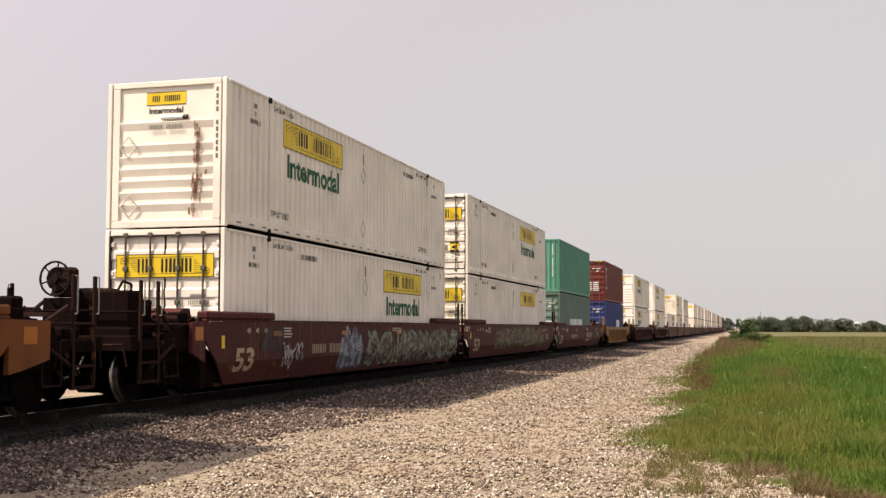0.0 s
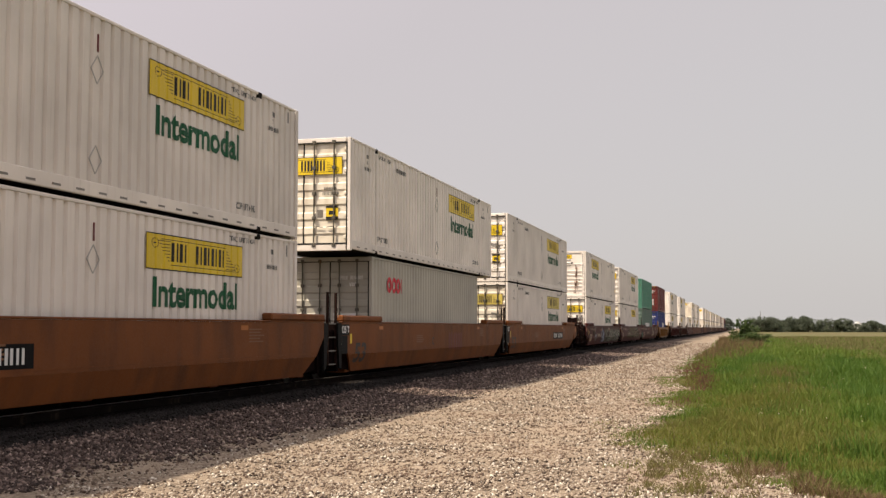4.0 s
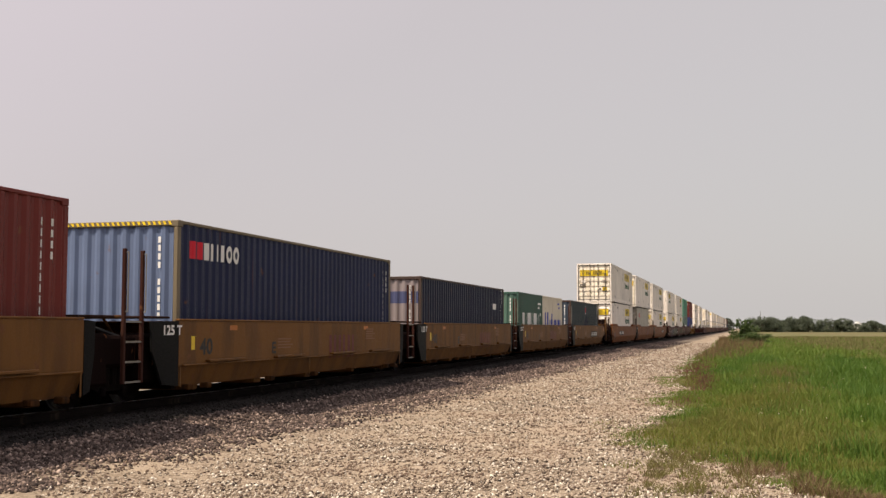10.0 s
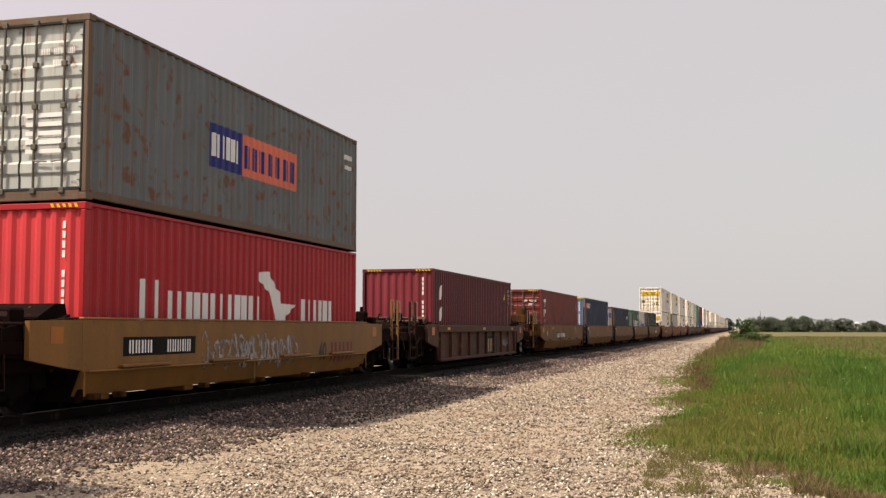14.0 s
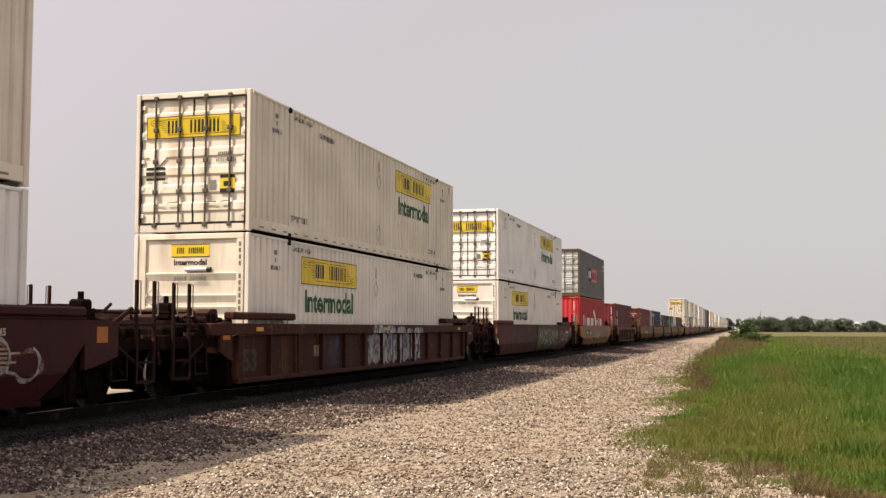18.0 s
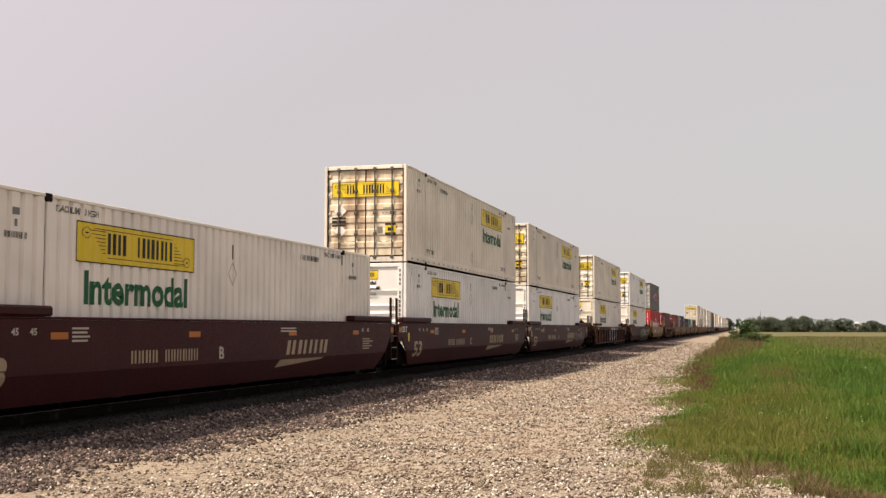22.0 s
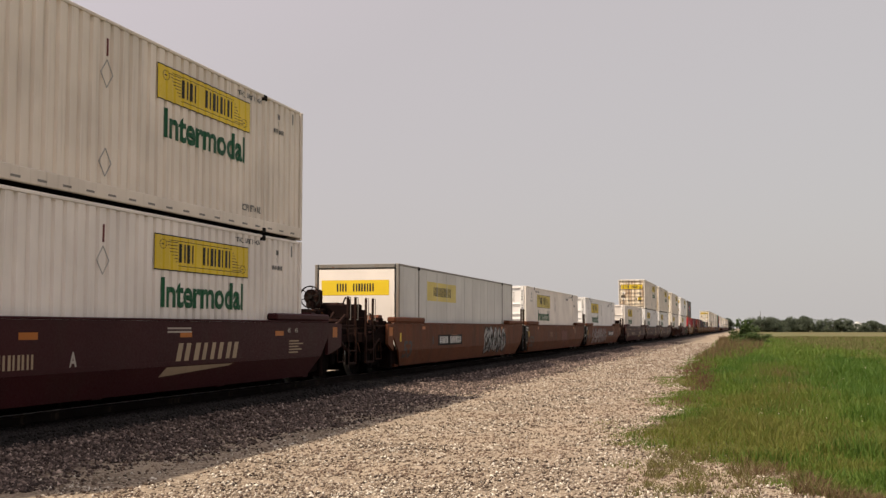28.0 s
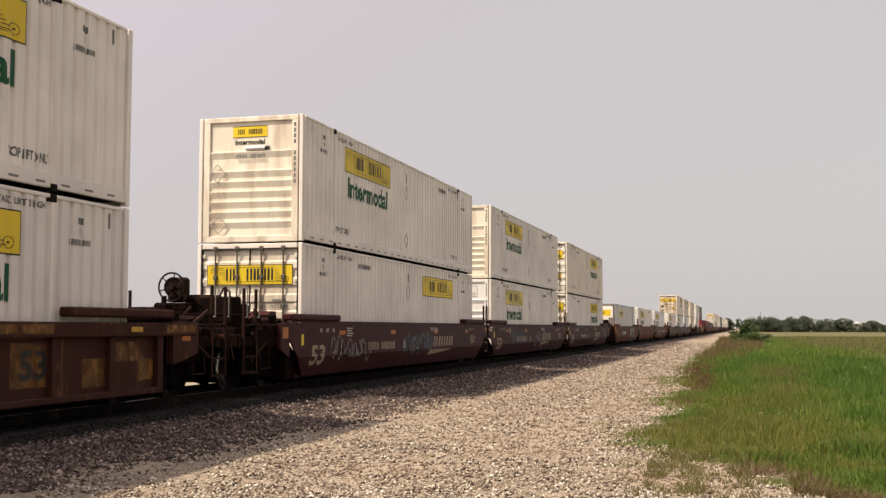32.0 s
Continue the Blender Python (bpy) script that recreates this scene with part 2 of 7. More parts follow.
def part(name, shape, material, parent, label="", smooth=False):
    """Links one mesh as a part of a thing, or as a piece of a part."""
    me = shape.data(name) if isinstance(shape, Geo) else shape
    if not me.materials:
        me.materials.append(material)
    if smooth:
        me.shade_smooth()
    ob = new(name, me)
    ob.parent = parent
    return tagged(ob, label)


def thing(name, label, category, group=""):
    return tagged(new(name), label, category, group)


# ---- wall profiles: how far a sheet lies behind its outer face, along its run ----
def smooth_wall(u):
    return 0.0


def rib_wall(u, pitch=0.285, flat=0.165, slope=0.028, depth=0.046):
    """Wide flats with narrow grooves."""
    a = (u + 50 * pitch) % pitch
    if a < flat:
        return 0.0
    if a < flat + slope:
        return -depth * (a - flat) / slope
    if a < pitch - slope:
        return -depth
    return -depth * (pitch - a) / slope


def shallow_wall(u):
    """How stretched vinyl and thick paint follow the grooves: only part of the way in."""
    return 0.3 * rib_wall(u)


def wave_wall(u, pitch=0.278, depth=0.036):
    """Even trapezoid waves of a sea container."""
    a = (u + 50 * pitch) % pitch / pitch
    return -depth * min(1.0, max(0.0, (abs(a - 0.5) - 0.125) / 0.25))


def kinks(wall, u0, u1):
    if wall is smooth_wall:
        return [u0, u1]
    if wall in (rib_wall, shallow_wall):
        p, cuts = 0.285, (0.0, 0.165, 0.193, 0.257)
    else:
        p, cuts = 0.278, (0.03475, 0.10425, 0.17375, 0.24325)
    us = {round(u0, 5), round(u1, 5)}
    for i in range(math.floor(u0 / p) - 1, math.ceil(u1 / p) + 1):
        for c in cuts:
            if u0 < i * p + c < u1:
                us.add(round(i * p + c, 5))
    return sorted(us)


def onto(face, half):
    """How (u, v, out) of a wall becomes x, y, z: right side, left side, rear end, front end."""
    return {"right": lambda u, v, w: (half + w, u, v), "left": lambda u, v, w: (-half - w, -u, v),
            "rear": lambda u, v, w: (u, -half - w, v), "front": lambda u, v, w: (-u, half + w, v)}[face]


def sheet(geo, put, wall, u0, u1, v0, v1, out=0.0, thick=0.0):
    us = kinks(wall, u0, u1)
    vs = []
    for u in us:
        w = wall(u) + out
        vs += [put(u, v0, w), put(u, v1, w)]
    n = len(us)
    fs = [(2 * i, 2 * i + 2, 2 * i + 3, 2 * i + 1) for i in range(n - 1)]
    if thick:
        k = len(vs)
        for u in us:
            w = wall(u) + out - thick
            vs += [put(u, v0, w), put(u, v1, w)]
        fs += [(k + 2 * i, k + 2 * i + 1, k + 2 * i + 3, k + 2 * i + 2) for i in range(n - 1)]
        fs += [(2 * i, k + 2 * i, k + 2 * i + 2, 2 * i + 2) for i in range(n - 1)]
        fs += [(2 * i + 1, 2 * i + 3, k + 2 * i + 3, k + 2 * i + 1) for i in range(n - 1)]
        fs += [(0, 1, k + 1, k), (2 * n - 2, k + 2 * n - 2, k + 2 * n - 1, 2 * n - 1)]
    return geo.add(vs, fs)


def strokes(geo, put, wall, spans, out=0.006):
    """Flat strokes (u0, u1, v0, v1) of paint that follow the wall."""
    for u0, u1, v0, v1 in spans:
        sheet(geo, put, wall, u0, u1, v0, v1, out)
    return geo


LETTERS = {}


def letter_shape(text):
    """Outline of a word in Blender's own font, scaled to a unit box, as points and triangles."""
    if text not in LETTERS:
        cu = bpy.data.curves.new("word", "FONT")
        cu.body, cu.resolution_u, cu.offset = text, 3, 0.03
        ob = bpy.data.objects.new("word", cu)
        me = bpy.data.meshes.new_from_object(ob)
        bpy.data.objects.remove(ob)
        me.calc_loop_triangles()
        co = np.array([v.co[:2] for v in me.vertices])
        lo, hi = co.min(0), co.max(0)
        LETTERS[text] = ((co - lo) / (hi - lo), [tuple(t.vertices) for t in me.loop_triangles])
        bpy.data.meshes.remove(me)
    return LETTERS[text]


def word(text, put, wall, u0, u1, v0, v1, out=0.006, slant=0.0):
    """A word painted on a wall; it follows the grooves."""
    co, tris = letter_shape(text)
    bm = bmesh.new()
    vs = [bm.verts.new((u0 + (a + slant * b * (v1 - v0) / (u1 - u0)) * (u1 - u0), v0 + b * (v1 - v0), 0)) for a, b in co]
    for t in tris:
        try:
            bm.faces.new([vs[i] for i in t])
        except ValueError:
            pass
    if wall is not smooth_wall:
        for k in kinks(wall, u0, u1)[1:-1]:
            bmesh.ops.bisect_plane(bm, geom=bm.verts[:] + bm.edges[:] + bm.faces[:], plane_co=(k, 0, 0), plane_no=(1, 0, 0))
    for v in bm.verts:
        v.co = put(v.co.x, v.co.y, wall(v.co.x) + out)
    me = bpy.data.meshes.new("lettering")
    bm.to_mesh(me)
    bm.free()
    return me


def mark_strokes(u0, u1, v0, v1, count, seed=1, gap=0.24, skip=()):
    """Plain upright bars of one height, in pairs, standing for a trade mark or a number."""
    rng = random.Random(seed)
    w = (u1 - u0) / count
    spans = []
    for i in range(count):
        if i in skip:
            continue
        a, b = u0 + i * w + gap * w * 0.5, u0 + (i + 1) * w - gap * w * 0.5
        s, d = (b - a) * rng.uniform(0.32, 0.44), (b - a) * rng.uniform(0.30, 0.40)
        spans += [(a, a + s, v0, v1), (b - d, b, v0, v1)]
    return spans


def scroll_strokes(a, b, z0, z1, fine=0.012):
    """Border, fine ruling and rolled corners of the sign's unrolled sheet, about the marking in its middle."""
    h, w = z1 - z0, b - a
    out = [(a, b, z0, z0 + fine * 1.6), (a, b, z1 - fine * 1.6, z1), (a, a + fine * 1.6, z0, z1), (b - fine * 1.6, b, z0, z1)]
    for i in range(7):
        v = z1 - h * (0.20 + 0.09 * i)
        out += [(a + w * (0.10 + 0.016 * i), a + w * 0.215, v, v + fine), (b - w * 0.20, b - w * (0.185 - 0.016 * i), v - h * 0.06, v - h * 0.06 + fine)]
    out += [(a + w * 0.13, b - w * 0.21, z1 - h * 0.15, z1 - h * 0.15 + fine), (a + w * 0.23, b - w * 0.11, z0 + h * 0.15, z0 + h * 0.15 + fine)]
    for cu, cv in ((a + w * 0.075, z1 - h * 0.27), (b - w * 0.075, z0 + h * 0.27)):
        for k in range(20):
            t = 0.31416 * k
            p, q = cu + w * 0.03 * math.cos(t), cv + h * 0.13 * math.sin(t)
            out.append((p - fine * 0.8, p + fine * 0.8, q - fine * 0.8, q + fine * 0.8))
        out.append((cu - w * 0.012, cu + w * 0.012, cv - fine, cv + fine))
    return out


# ---- ground, track and plants are at the end; first what the train carries ----
HALF = 1.295      # half the width of a 53-foot container
SEA_HALF = 1.219  # and of a sea container
LOW, HIGH = 0.27, 3.20   # where the lower and the upper container stand


def lock_bar(parent, x, y, z0, z1):
    g = Geo().tube((x, y - 0.03, z0), (x, y - 0.03, z1), 0.021, 8)
    for z in (z0 + 0.05, z0 + (z1 - z0) * 0.27, z0 + (z1 - z0) * 0.5, z0 + (z1 - z0) * 0.74, z1 - 0.05):
        g.box(x - 0.05, x + 0.05, y - 0.058, y + 0.005, z - 0.045, z + 0.045, 0.01)
    part("locking_bar", g, BAR_STEEL, parent)


def door_end(root, L, H, door, edging, bars, ridges=6, yb=None):
    """Two leaves with pressed ridges, hinges, locking bars and handles, at the rear."""
    y = -L / 2 + 0.06 if yb is None else yb
    z0, z1 = 0.2, H - 0.14
    for sx in (-1, 1):
        x0, x1 = sorted((sx * 0.022, sx * 1.17))
        step = (z1 - z0 - 0.3) / ridges
        outline = [(y, z0)]
        for i in range(ridges):
            c = z0 + 0.22 + (i + 0.5) * step - step * 0.25
            outline += [(y, c - step * 0.30), (y - 0.028, c - step * 0.19), (y - 0.028, c + step * 0.19), (y, c + step * 0.30)]
        outline += [(y, z1), (y + 0.03, z1), (y + 0.03, z0)]
        g = Geo().prism(outline, x0, x1)
        leaf = part("door", g, door, root)
        for x in (0.30, 0.84):
            lock_bar(leaf, sx * x, y - 0.03, 0.10, H - 0.06)
        h = Geo()
        for x in (0.30, 0.84):
            h.tube((sx * x, y - 0.075, 0.62), (sx * (x + (0.26 if x < 0.5 else -0.2)), y - 0.075, 0.60), 0.012, 6)
        part("door_handle", h, STEEL, leaf)
        h = Geo()
        for k in range(5):
            c = z0 + 0.15 + k * (z1 - z0 - 0.3) / 4
            h.box(min(sx * 1.10, sx * 1.24), max(sx * 1.10, sx * 1.24), y - 0.045, y, c - 0.045, c + 0.045, 0.01)
        tagged(part("door_hinge", h, door, leaf), kind="stuff")
    part("door_gasket", Geo().box(-0.022, 0.022, y - 0.004, y + 0.02, z0, z1), GASKET, root)
    for x0, x1, za, zb in ((-1.20, -1.172, z0 - 0.03, z1 + 0.02), (1.172, 1.20, z0 - 0.03, z1 + 0.02), (-1.17, 1.17, z1 + 0.001, z1 + 0.022), (-1.17, 1.17, z0 - 0.04, z0 - 0.001)):
        part("door_gasket", Geo().box(x0, x1, -L / 2 - 0.004, y + 0.02, za, zb), GASKET, root)
    part("door_header", Geo().box(-1.17, 1.17, -L / 2, -L / 2 + 0.1, z1 + 0.024, H - 0.002, 0.01), edging, root)
    part("door_sill", Geo().box(-1.17, 1.17, -L / 2, -L / 2 + 0.1, 0.0, z0 - 0.042, 0.01), edging, root)


def container(L, H, wall, side, edging, door, nose, nose_style, rail=0.16, castings=None, roofing=None):
    """A freight container, doors at its rear (-y), with corrugated walls, rails, posts and castings."""
    root = new("shipping_container")
    for face in ("right", "left"):
        g = sheet(Geo(), onto(face, HALF - 0.012), wall, -L / 2 + 0.12, L / 2 - 0.12, rail + 0.002, H - 0.062, 0.0, 0.01)
        part("side_wall", g, side, root)
    roof_put = lambda u, v, w: (v, u, H - 0.012 + w * 0.6)
    part("roof", sheet(Geo(), roof_put, wave_wall, -L / 2 + 0.11, L / 2 - 0.11, -1.23, 1.23, 0.0, 0.01), roofing or side, root)
    part("underframe", Geo().box(-1.2, 1.2, -L / 2 + 0.12, L / 2 - 0.12, 0.07, 0.15), DARK_STEEL, root)
    for s in (-1, 1):
        x0, x1 = sorted((s * 1.23, s * HALF))
        part("top_rail", Geo().box(x0, x1, -L / 2 + 0.16, L / 2 - 0.16, H - 0.06, H - 0.004, 0.008), edging, root)
        part("bottom_rail", Geo().box(x0, x1, -L / 2 + 0.13, L / 2 - 0.13, 0.045 if castings else 0.03, rail, 0.012), edging, root)
        for e in (-1, 1):
            y0, y1 = sorted((e * L / 2, e * (L / 2 - 0.115)))
            part("corner_post", Geo().box(min(s * 1.202, s * HALF), max(s * 1.202, s * HALF), y0, y1, 0.0 if castings else 0.12, H if castings else H - 0.12, 0.012), edging, root)
    ys = castings or (L / 2 - 0.09,)
    for s in (-1, 1):
        for yy in ys:
            for e in (-1, 1):
                for z in (0.0, H - 0.118):
                    x0, x1 = sorted((s * (HALF - 0.162), s * (HALF + 0.006)))
                    g = Geo().box(x0, x1, e * yy - 0.089, e * yy + 0.089, z, z + 0.118, 0.012)
                    part("corner_casting", g, DARK_STEEL if castings else edging, root)
    if castings:
        for s in (-1, 1):
            for e in (-1, 1):
                x0, x1 = sorted((s * (HALF - 0.03), s * (HALF + 0.003)))
                part("lift_post", Geo().box(x0, x1, e * ys[0] - 0.035, e * ys[0] + 0.035, 0.13, H - 0.13), edging, root)
    door_end(root, L, H, door, edging, STEEL)
    yf = L / 2
    if nose_style == "wave":
        put = onto("front", L / 2 - 0.03)
        part("end_wall", sheet(Geo(), put, wave_wall, -1.17, 1.17, 0.16, H - 0.1, 0.0, 0.01), nose, root)
        part("end_header", Geo().box(-1.175, 1.175, yf - 0.1, yf - 0.004, H - 0.1, H - 0.004, 0.01), edging, root)
        part("end_sill", Geo().box(-1.175, 1.175, yf - 0.1, yf - 0.004, 0.0, 0.16, 0.01), edging, root)
    else:
        outline = [(yf - 0.09, 0.14), (yf - 0.05, 0.14)]
        for i in range(7):
            z = 0.46 + 0.235 * i if i < 6 else 2.08
            outline += [(yf - 0.05, z - 0.15), (yf - 0.008, z - 0.012), (yf - 0.008, z + 0.008), (yf - 0.05, z + 0.022)]
        outline += [(yf - 0.05, H - 0.1), (yf - 0.09, H - 0.1)]
        g = Geo().prism(outline, -1.02, 1.02)
        part("end_wall", g, nose, root)
        for x0, x1, z0, z1 in ((-1.174, -1.02, 0.14, H - 0.12), (1.02, 1.174, 0.14, H - 0.12)):
            part("end_stile", Geo().box(x0, x1, yf - 0.07, yf - 0.004, z0, z1, 0.008), nose, root)
        part("end_header", Geo().box(-1.174, 1.174, yf - 0.08, yf - 0.003, H - 0.12, H - 0.004, 0.01), nose, root)
        part("end_sill", Geo().box(-1.174, 1.174, yf - 0.08, yf - 0.003, 0.0, 0.139, 0.01), nose, root)
    return root


def road_box(side=WHITE, door=WHITE, nose=WHITE, panel=SIGN_YELLOW, nose_panel=SIGN_YELLOW, wordmark=True, side_sign=True, streak=False, faces=("right",)):
    """The 53-foot white container with yellow sign panels and green lettering."""
    L, H = 16.15, 2.896
    root = container(L, H, rib_wall, side, side, door, nose, "ridge", 0.27, (6.03,))
    for face in faces:
        put = onto(face, HALF - 0.012)
        m = 1 if face == "right" else -1

        def span(a, b):
            return (a, b) if m > 0 else (-b, -a)
        if side_sign:
            a, b = span(1.66, 5.33)
            sign = part("sign_panel", sheet(Geo(), put, shallow_wall, a, b, 1.96, 2.58, 0.003), panel, root, "yellow sign panel with dark border")
            part("sign_border", strokes(Geo(), put, shallow_wall, scroll_strokes(a, b, 1.96, 2.58), 0.006), INK, sign)
            part("sign_marking", strokes(Geo(), put, shallow_wall, mark_strokes(a + 0.82, b - 0.78, 2.12, 2.45, 7, 4, 0.2, (2,)), 0.007), INK, sign, "dark bars of a trade mark")
            if wordmark:
                a2, b2 = span(1.90, 5.10)
                part("lettering", word("Intermodal", put, shallow_wall, a2, b2, 1.32, 1.84), GREEN_INK, root, "green painted word")
        for a, b in ((5.0, 5.95), (-5.95, -5.0)):
            a, b = span(a, b)
            part("lettering", word("TOP LIFT ONLY", put, rib_wall, a, b, 0.38, 0.52), GREY_INK, root)
        for a, b in ((4.75, 5.85), (-5.85, -4.75)):
            a, b = span(a, b)
            part("lettering", word("STACK LIMIT 3 HIGH", put, rib_wall, a, b, 2.66, 2.76), GREY_INK, root)
        part("number_marking", strokes(Geo(), put, rib_wall, mark_strokes(*span(-4.4, -3.3), 2.5, 2.62, 10, 2), 0.006), GREY_INK, root)
        for c in (6.75, -6.75):
            sp = [(m * c - 0.08, m * c + 0.08, 2.52, 2.62), (m * c - 0.03, m * c + 0.03, 2.36, 2.46)]
            sp += mark_strokes(m * c - 0.25, m * c + 0.25, 2.2, 2.29, 8, 5)
            sp += [(m * c + m * 0.75 - 0.03, m * c + m * 0.75 + 0.03, 2.52, 2.76)]
            tagged(part("stencil_marking", strokes(Geo(), put, rib_wall, sp, 0.006), GREY_INK, root), kind="stuff")
        for v in (0.62, 2.02) if side_sign else (1.3,):
            g = Geo()
            ring = [(m * 0.1 + 0.17 * math.sin(i * math.pi / 2), v + 0.22 * math.cos(i * math.pi / 2)) for i in range(5)]
            for (u0, w0), (u1, w1) in zip(ring, ring[1:]):
                g.tube(put(u0, w0, 0.004), put(u1, w1, 0.004), 0.010, 4)
            part("placard_holder", g, PALE_INK, root)
        part("reflector", Geo().box(*sorted((m * (HALF - 0.012), m * (HALF - 0.002))), 0.085, 0.125, 2.3, 2.58), OXIDE_INK, root)
        spans = []
        for i in range(26):
            u = -7.6 + 0.6 * i
            spans.append((u, u + 0.22, 0.10, 0.135))
        tagged(part("slotted_strip", strokes(Geo(), onto(face, HALF), smooth_wall, spans, 0.003), STEEL, root), kind="stuff")
    # doors
    put = onto("rear", L / 2 - 0.028)
    sign = part("door_sign", Geo().box(-1.06, 1.06, -L / 2 + 0.026, -L / 2 + 0.031, 1.95, 2.41), panel, root, "yellow sign panel across the doors")
    part("sign_border", strokes(Geo(), put, smooth_wall, scroll_strokes(-1.06, 1.06, 1.95, 2.41, 0.009), 0.005), INK, sign)
    part("sign_marking", strokes(Geo(), put, smooth_wall, mark_strokes(-0.60, 0.60, 2.05, 2.32, 7, 4, 0.2, (2,)), 0.006), INK, sign, "dark bars of a trade mark")
    part("warning_decal", Geo().box(0.62, 0.95, -L / 2 + 0.026, -L / 2 + 0.030, 0.78, 1.16), SIGN_YELLOW, root, "yellow and black warning decal")
    part("decal_marking", strokes(Geo(), put, smooth_wall, [(0.62, 0.95, 1.09, 1.16), (0.62, 0.95, 0.78, 0.87), (0.7, 0.87, 0.92, 1.02)], 0.005), INK, root)
    part("number_marking", strokes(Geo(), put, smooth_wall, mark_strokes(0.56, 0.9, 1.56, 1.63, 4, 3) + mark_strokes(0.52, 0.98, 1.42, 1.50, 6, 8), 0.006), GREY_INK, root)
    part("data_plate", Geo().box(0.38, 0.54, -L / 2 + 0.026, -L / 2 + 0.030, 0.85, 1.05), STEEL, root)
    for z in (1.55, 0.95):
        g = Geo().prism([(-0.80, z - 0.2), (-0.60, z), (-0.80, z + 0.2), (-1.0, z)], -L / 2 + 0.027, -L / 2 + 0.031, "y")
        part("placard", g, WHITE, root, "blank diamond placard")
    tagged(part("notice", strokes(Geo(), put, smooth_wall, [(-1.06, -0.62, 1.30, 1.36), (-1.06, -0.62, 1.18, 1.26), (-1.06, -0.62, 1.08, 1.13)], 0.005), INK, root), kind="stuff")
    # nose
    put = onto("front", L / 2 - 0.05)
    if nose_panel is WHITE_CLEAN:
        sign = part("end_sign", sheet(Geo(), put, smooth_wall, -0.95, 0.72, 2.20, 2.62, 0.006), nose_panel, root, "white sign panel on the end")
        part("sign_border", strokes(Geo(), put, smooth_wall, scroll_strokes(-0.95, 0.72, 2.20, 2.62, 0.008), 0.008), INK, sign)
        part("sign_marking", strokes(Geo(), put, smooth_wall, mark_strokes(-0.60, 0.36, 2.30, 2.53, 7, 4, 0.2, (2,)), 0.010), INK, sign)
    else:
        sign = part("end_sign", sheet(Geo(), put, smooth_wall, -0.46, 0.40, 2.42, 2.68, 0.006), nose_panel, root, "small yellow sign panel on the end")
        part("sign_marking", strokes(Geo(), put, smooth_wall, mark_strokes(-0.34, 0.28, 2.49, 2.61, 7, 4, 0.2, (2,)) + [(-0.46, 0.4, 2.42, 2.43), (-0.46, 0.4, 2.67, 2.68)], 0.010), INK, sign)
        part("lettering", word("Intermodal", put, smooth_wall, -0.40, 0.34, 2.25, 2.37, 0.006), INK, root)
    part("document_tube", Geo().tube((0.12, L / 2 - 0.02, 2.16), (-0.36, L / 2 - 0.02, 2.16), 0.045, 8), WHITE_CLEAN, root)
    part("tube_lid", Geo().tube((-0.36, L / 2 - 0.02, 2.16), (-0.45, L / 2 - 0.02, 2.16), 0.047, 8), INK, root)
    put2 = onto("front", L / 2 - 0.006)
    part("number_marking", strokes(Geo(), put, smooth_wall, mark_strokes(-0.38, -0.08, 1.93, 2.02, 4, 3) + mark_strokes(0.0, 0.36, 1.93, 2.02, 6, 8), 0.05), GREY_INK, root)
    part("number_marking", strokes(Geo(), put2, smooth_wall, [(1.07, 1.12, 2.62 - 0.13 * i, 2.71 - 0.13 * i) for i in range(11) if i != 4], 0.006), GREY_INK, root)
    for z, x in ((0.42, -0.78), (1.6, -0.82)):
        g = Geo()
        ring = [(x + 0.19 * math.sin(i * math.pi / 2), z + 0.21 * math.cos(i * math.pi / 2)) for i in range(5)]
        for (u0, w0), (u1, w1) in zip(ring, ring[1:]):
            g.tube(put(u0, w0, 0.05), put(u1, w1, 0.05), 0.012, 4)
        part("placard_holder", g, PALE_INK, root)
    if streak:
        g = Geo()
        rng = random.Random(3)
        for i in range(60):
            z = rng.uniform(0.15, 1.95)
            x = rng.gauss(0.66, 0.03 + 0.035 * (z < 1.1))
            sheet(g, put2, smooth_wall, x - 0.03, x + rng.uniform(0.0, 0.03), z, z + rng.uniform(0.06, 0.3), 0.004 + 0.0002 * i)
        part("rust_stain", g, spray("rust_stain", (0.15, 0.06, 0.028), 0.55), root, "dark rust streak below the vent")
    return root


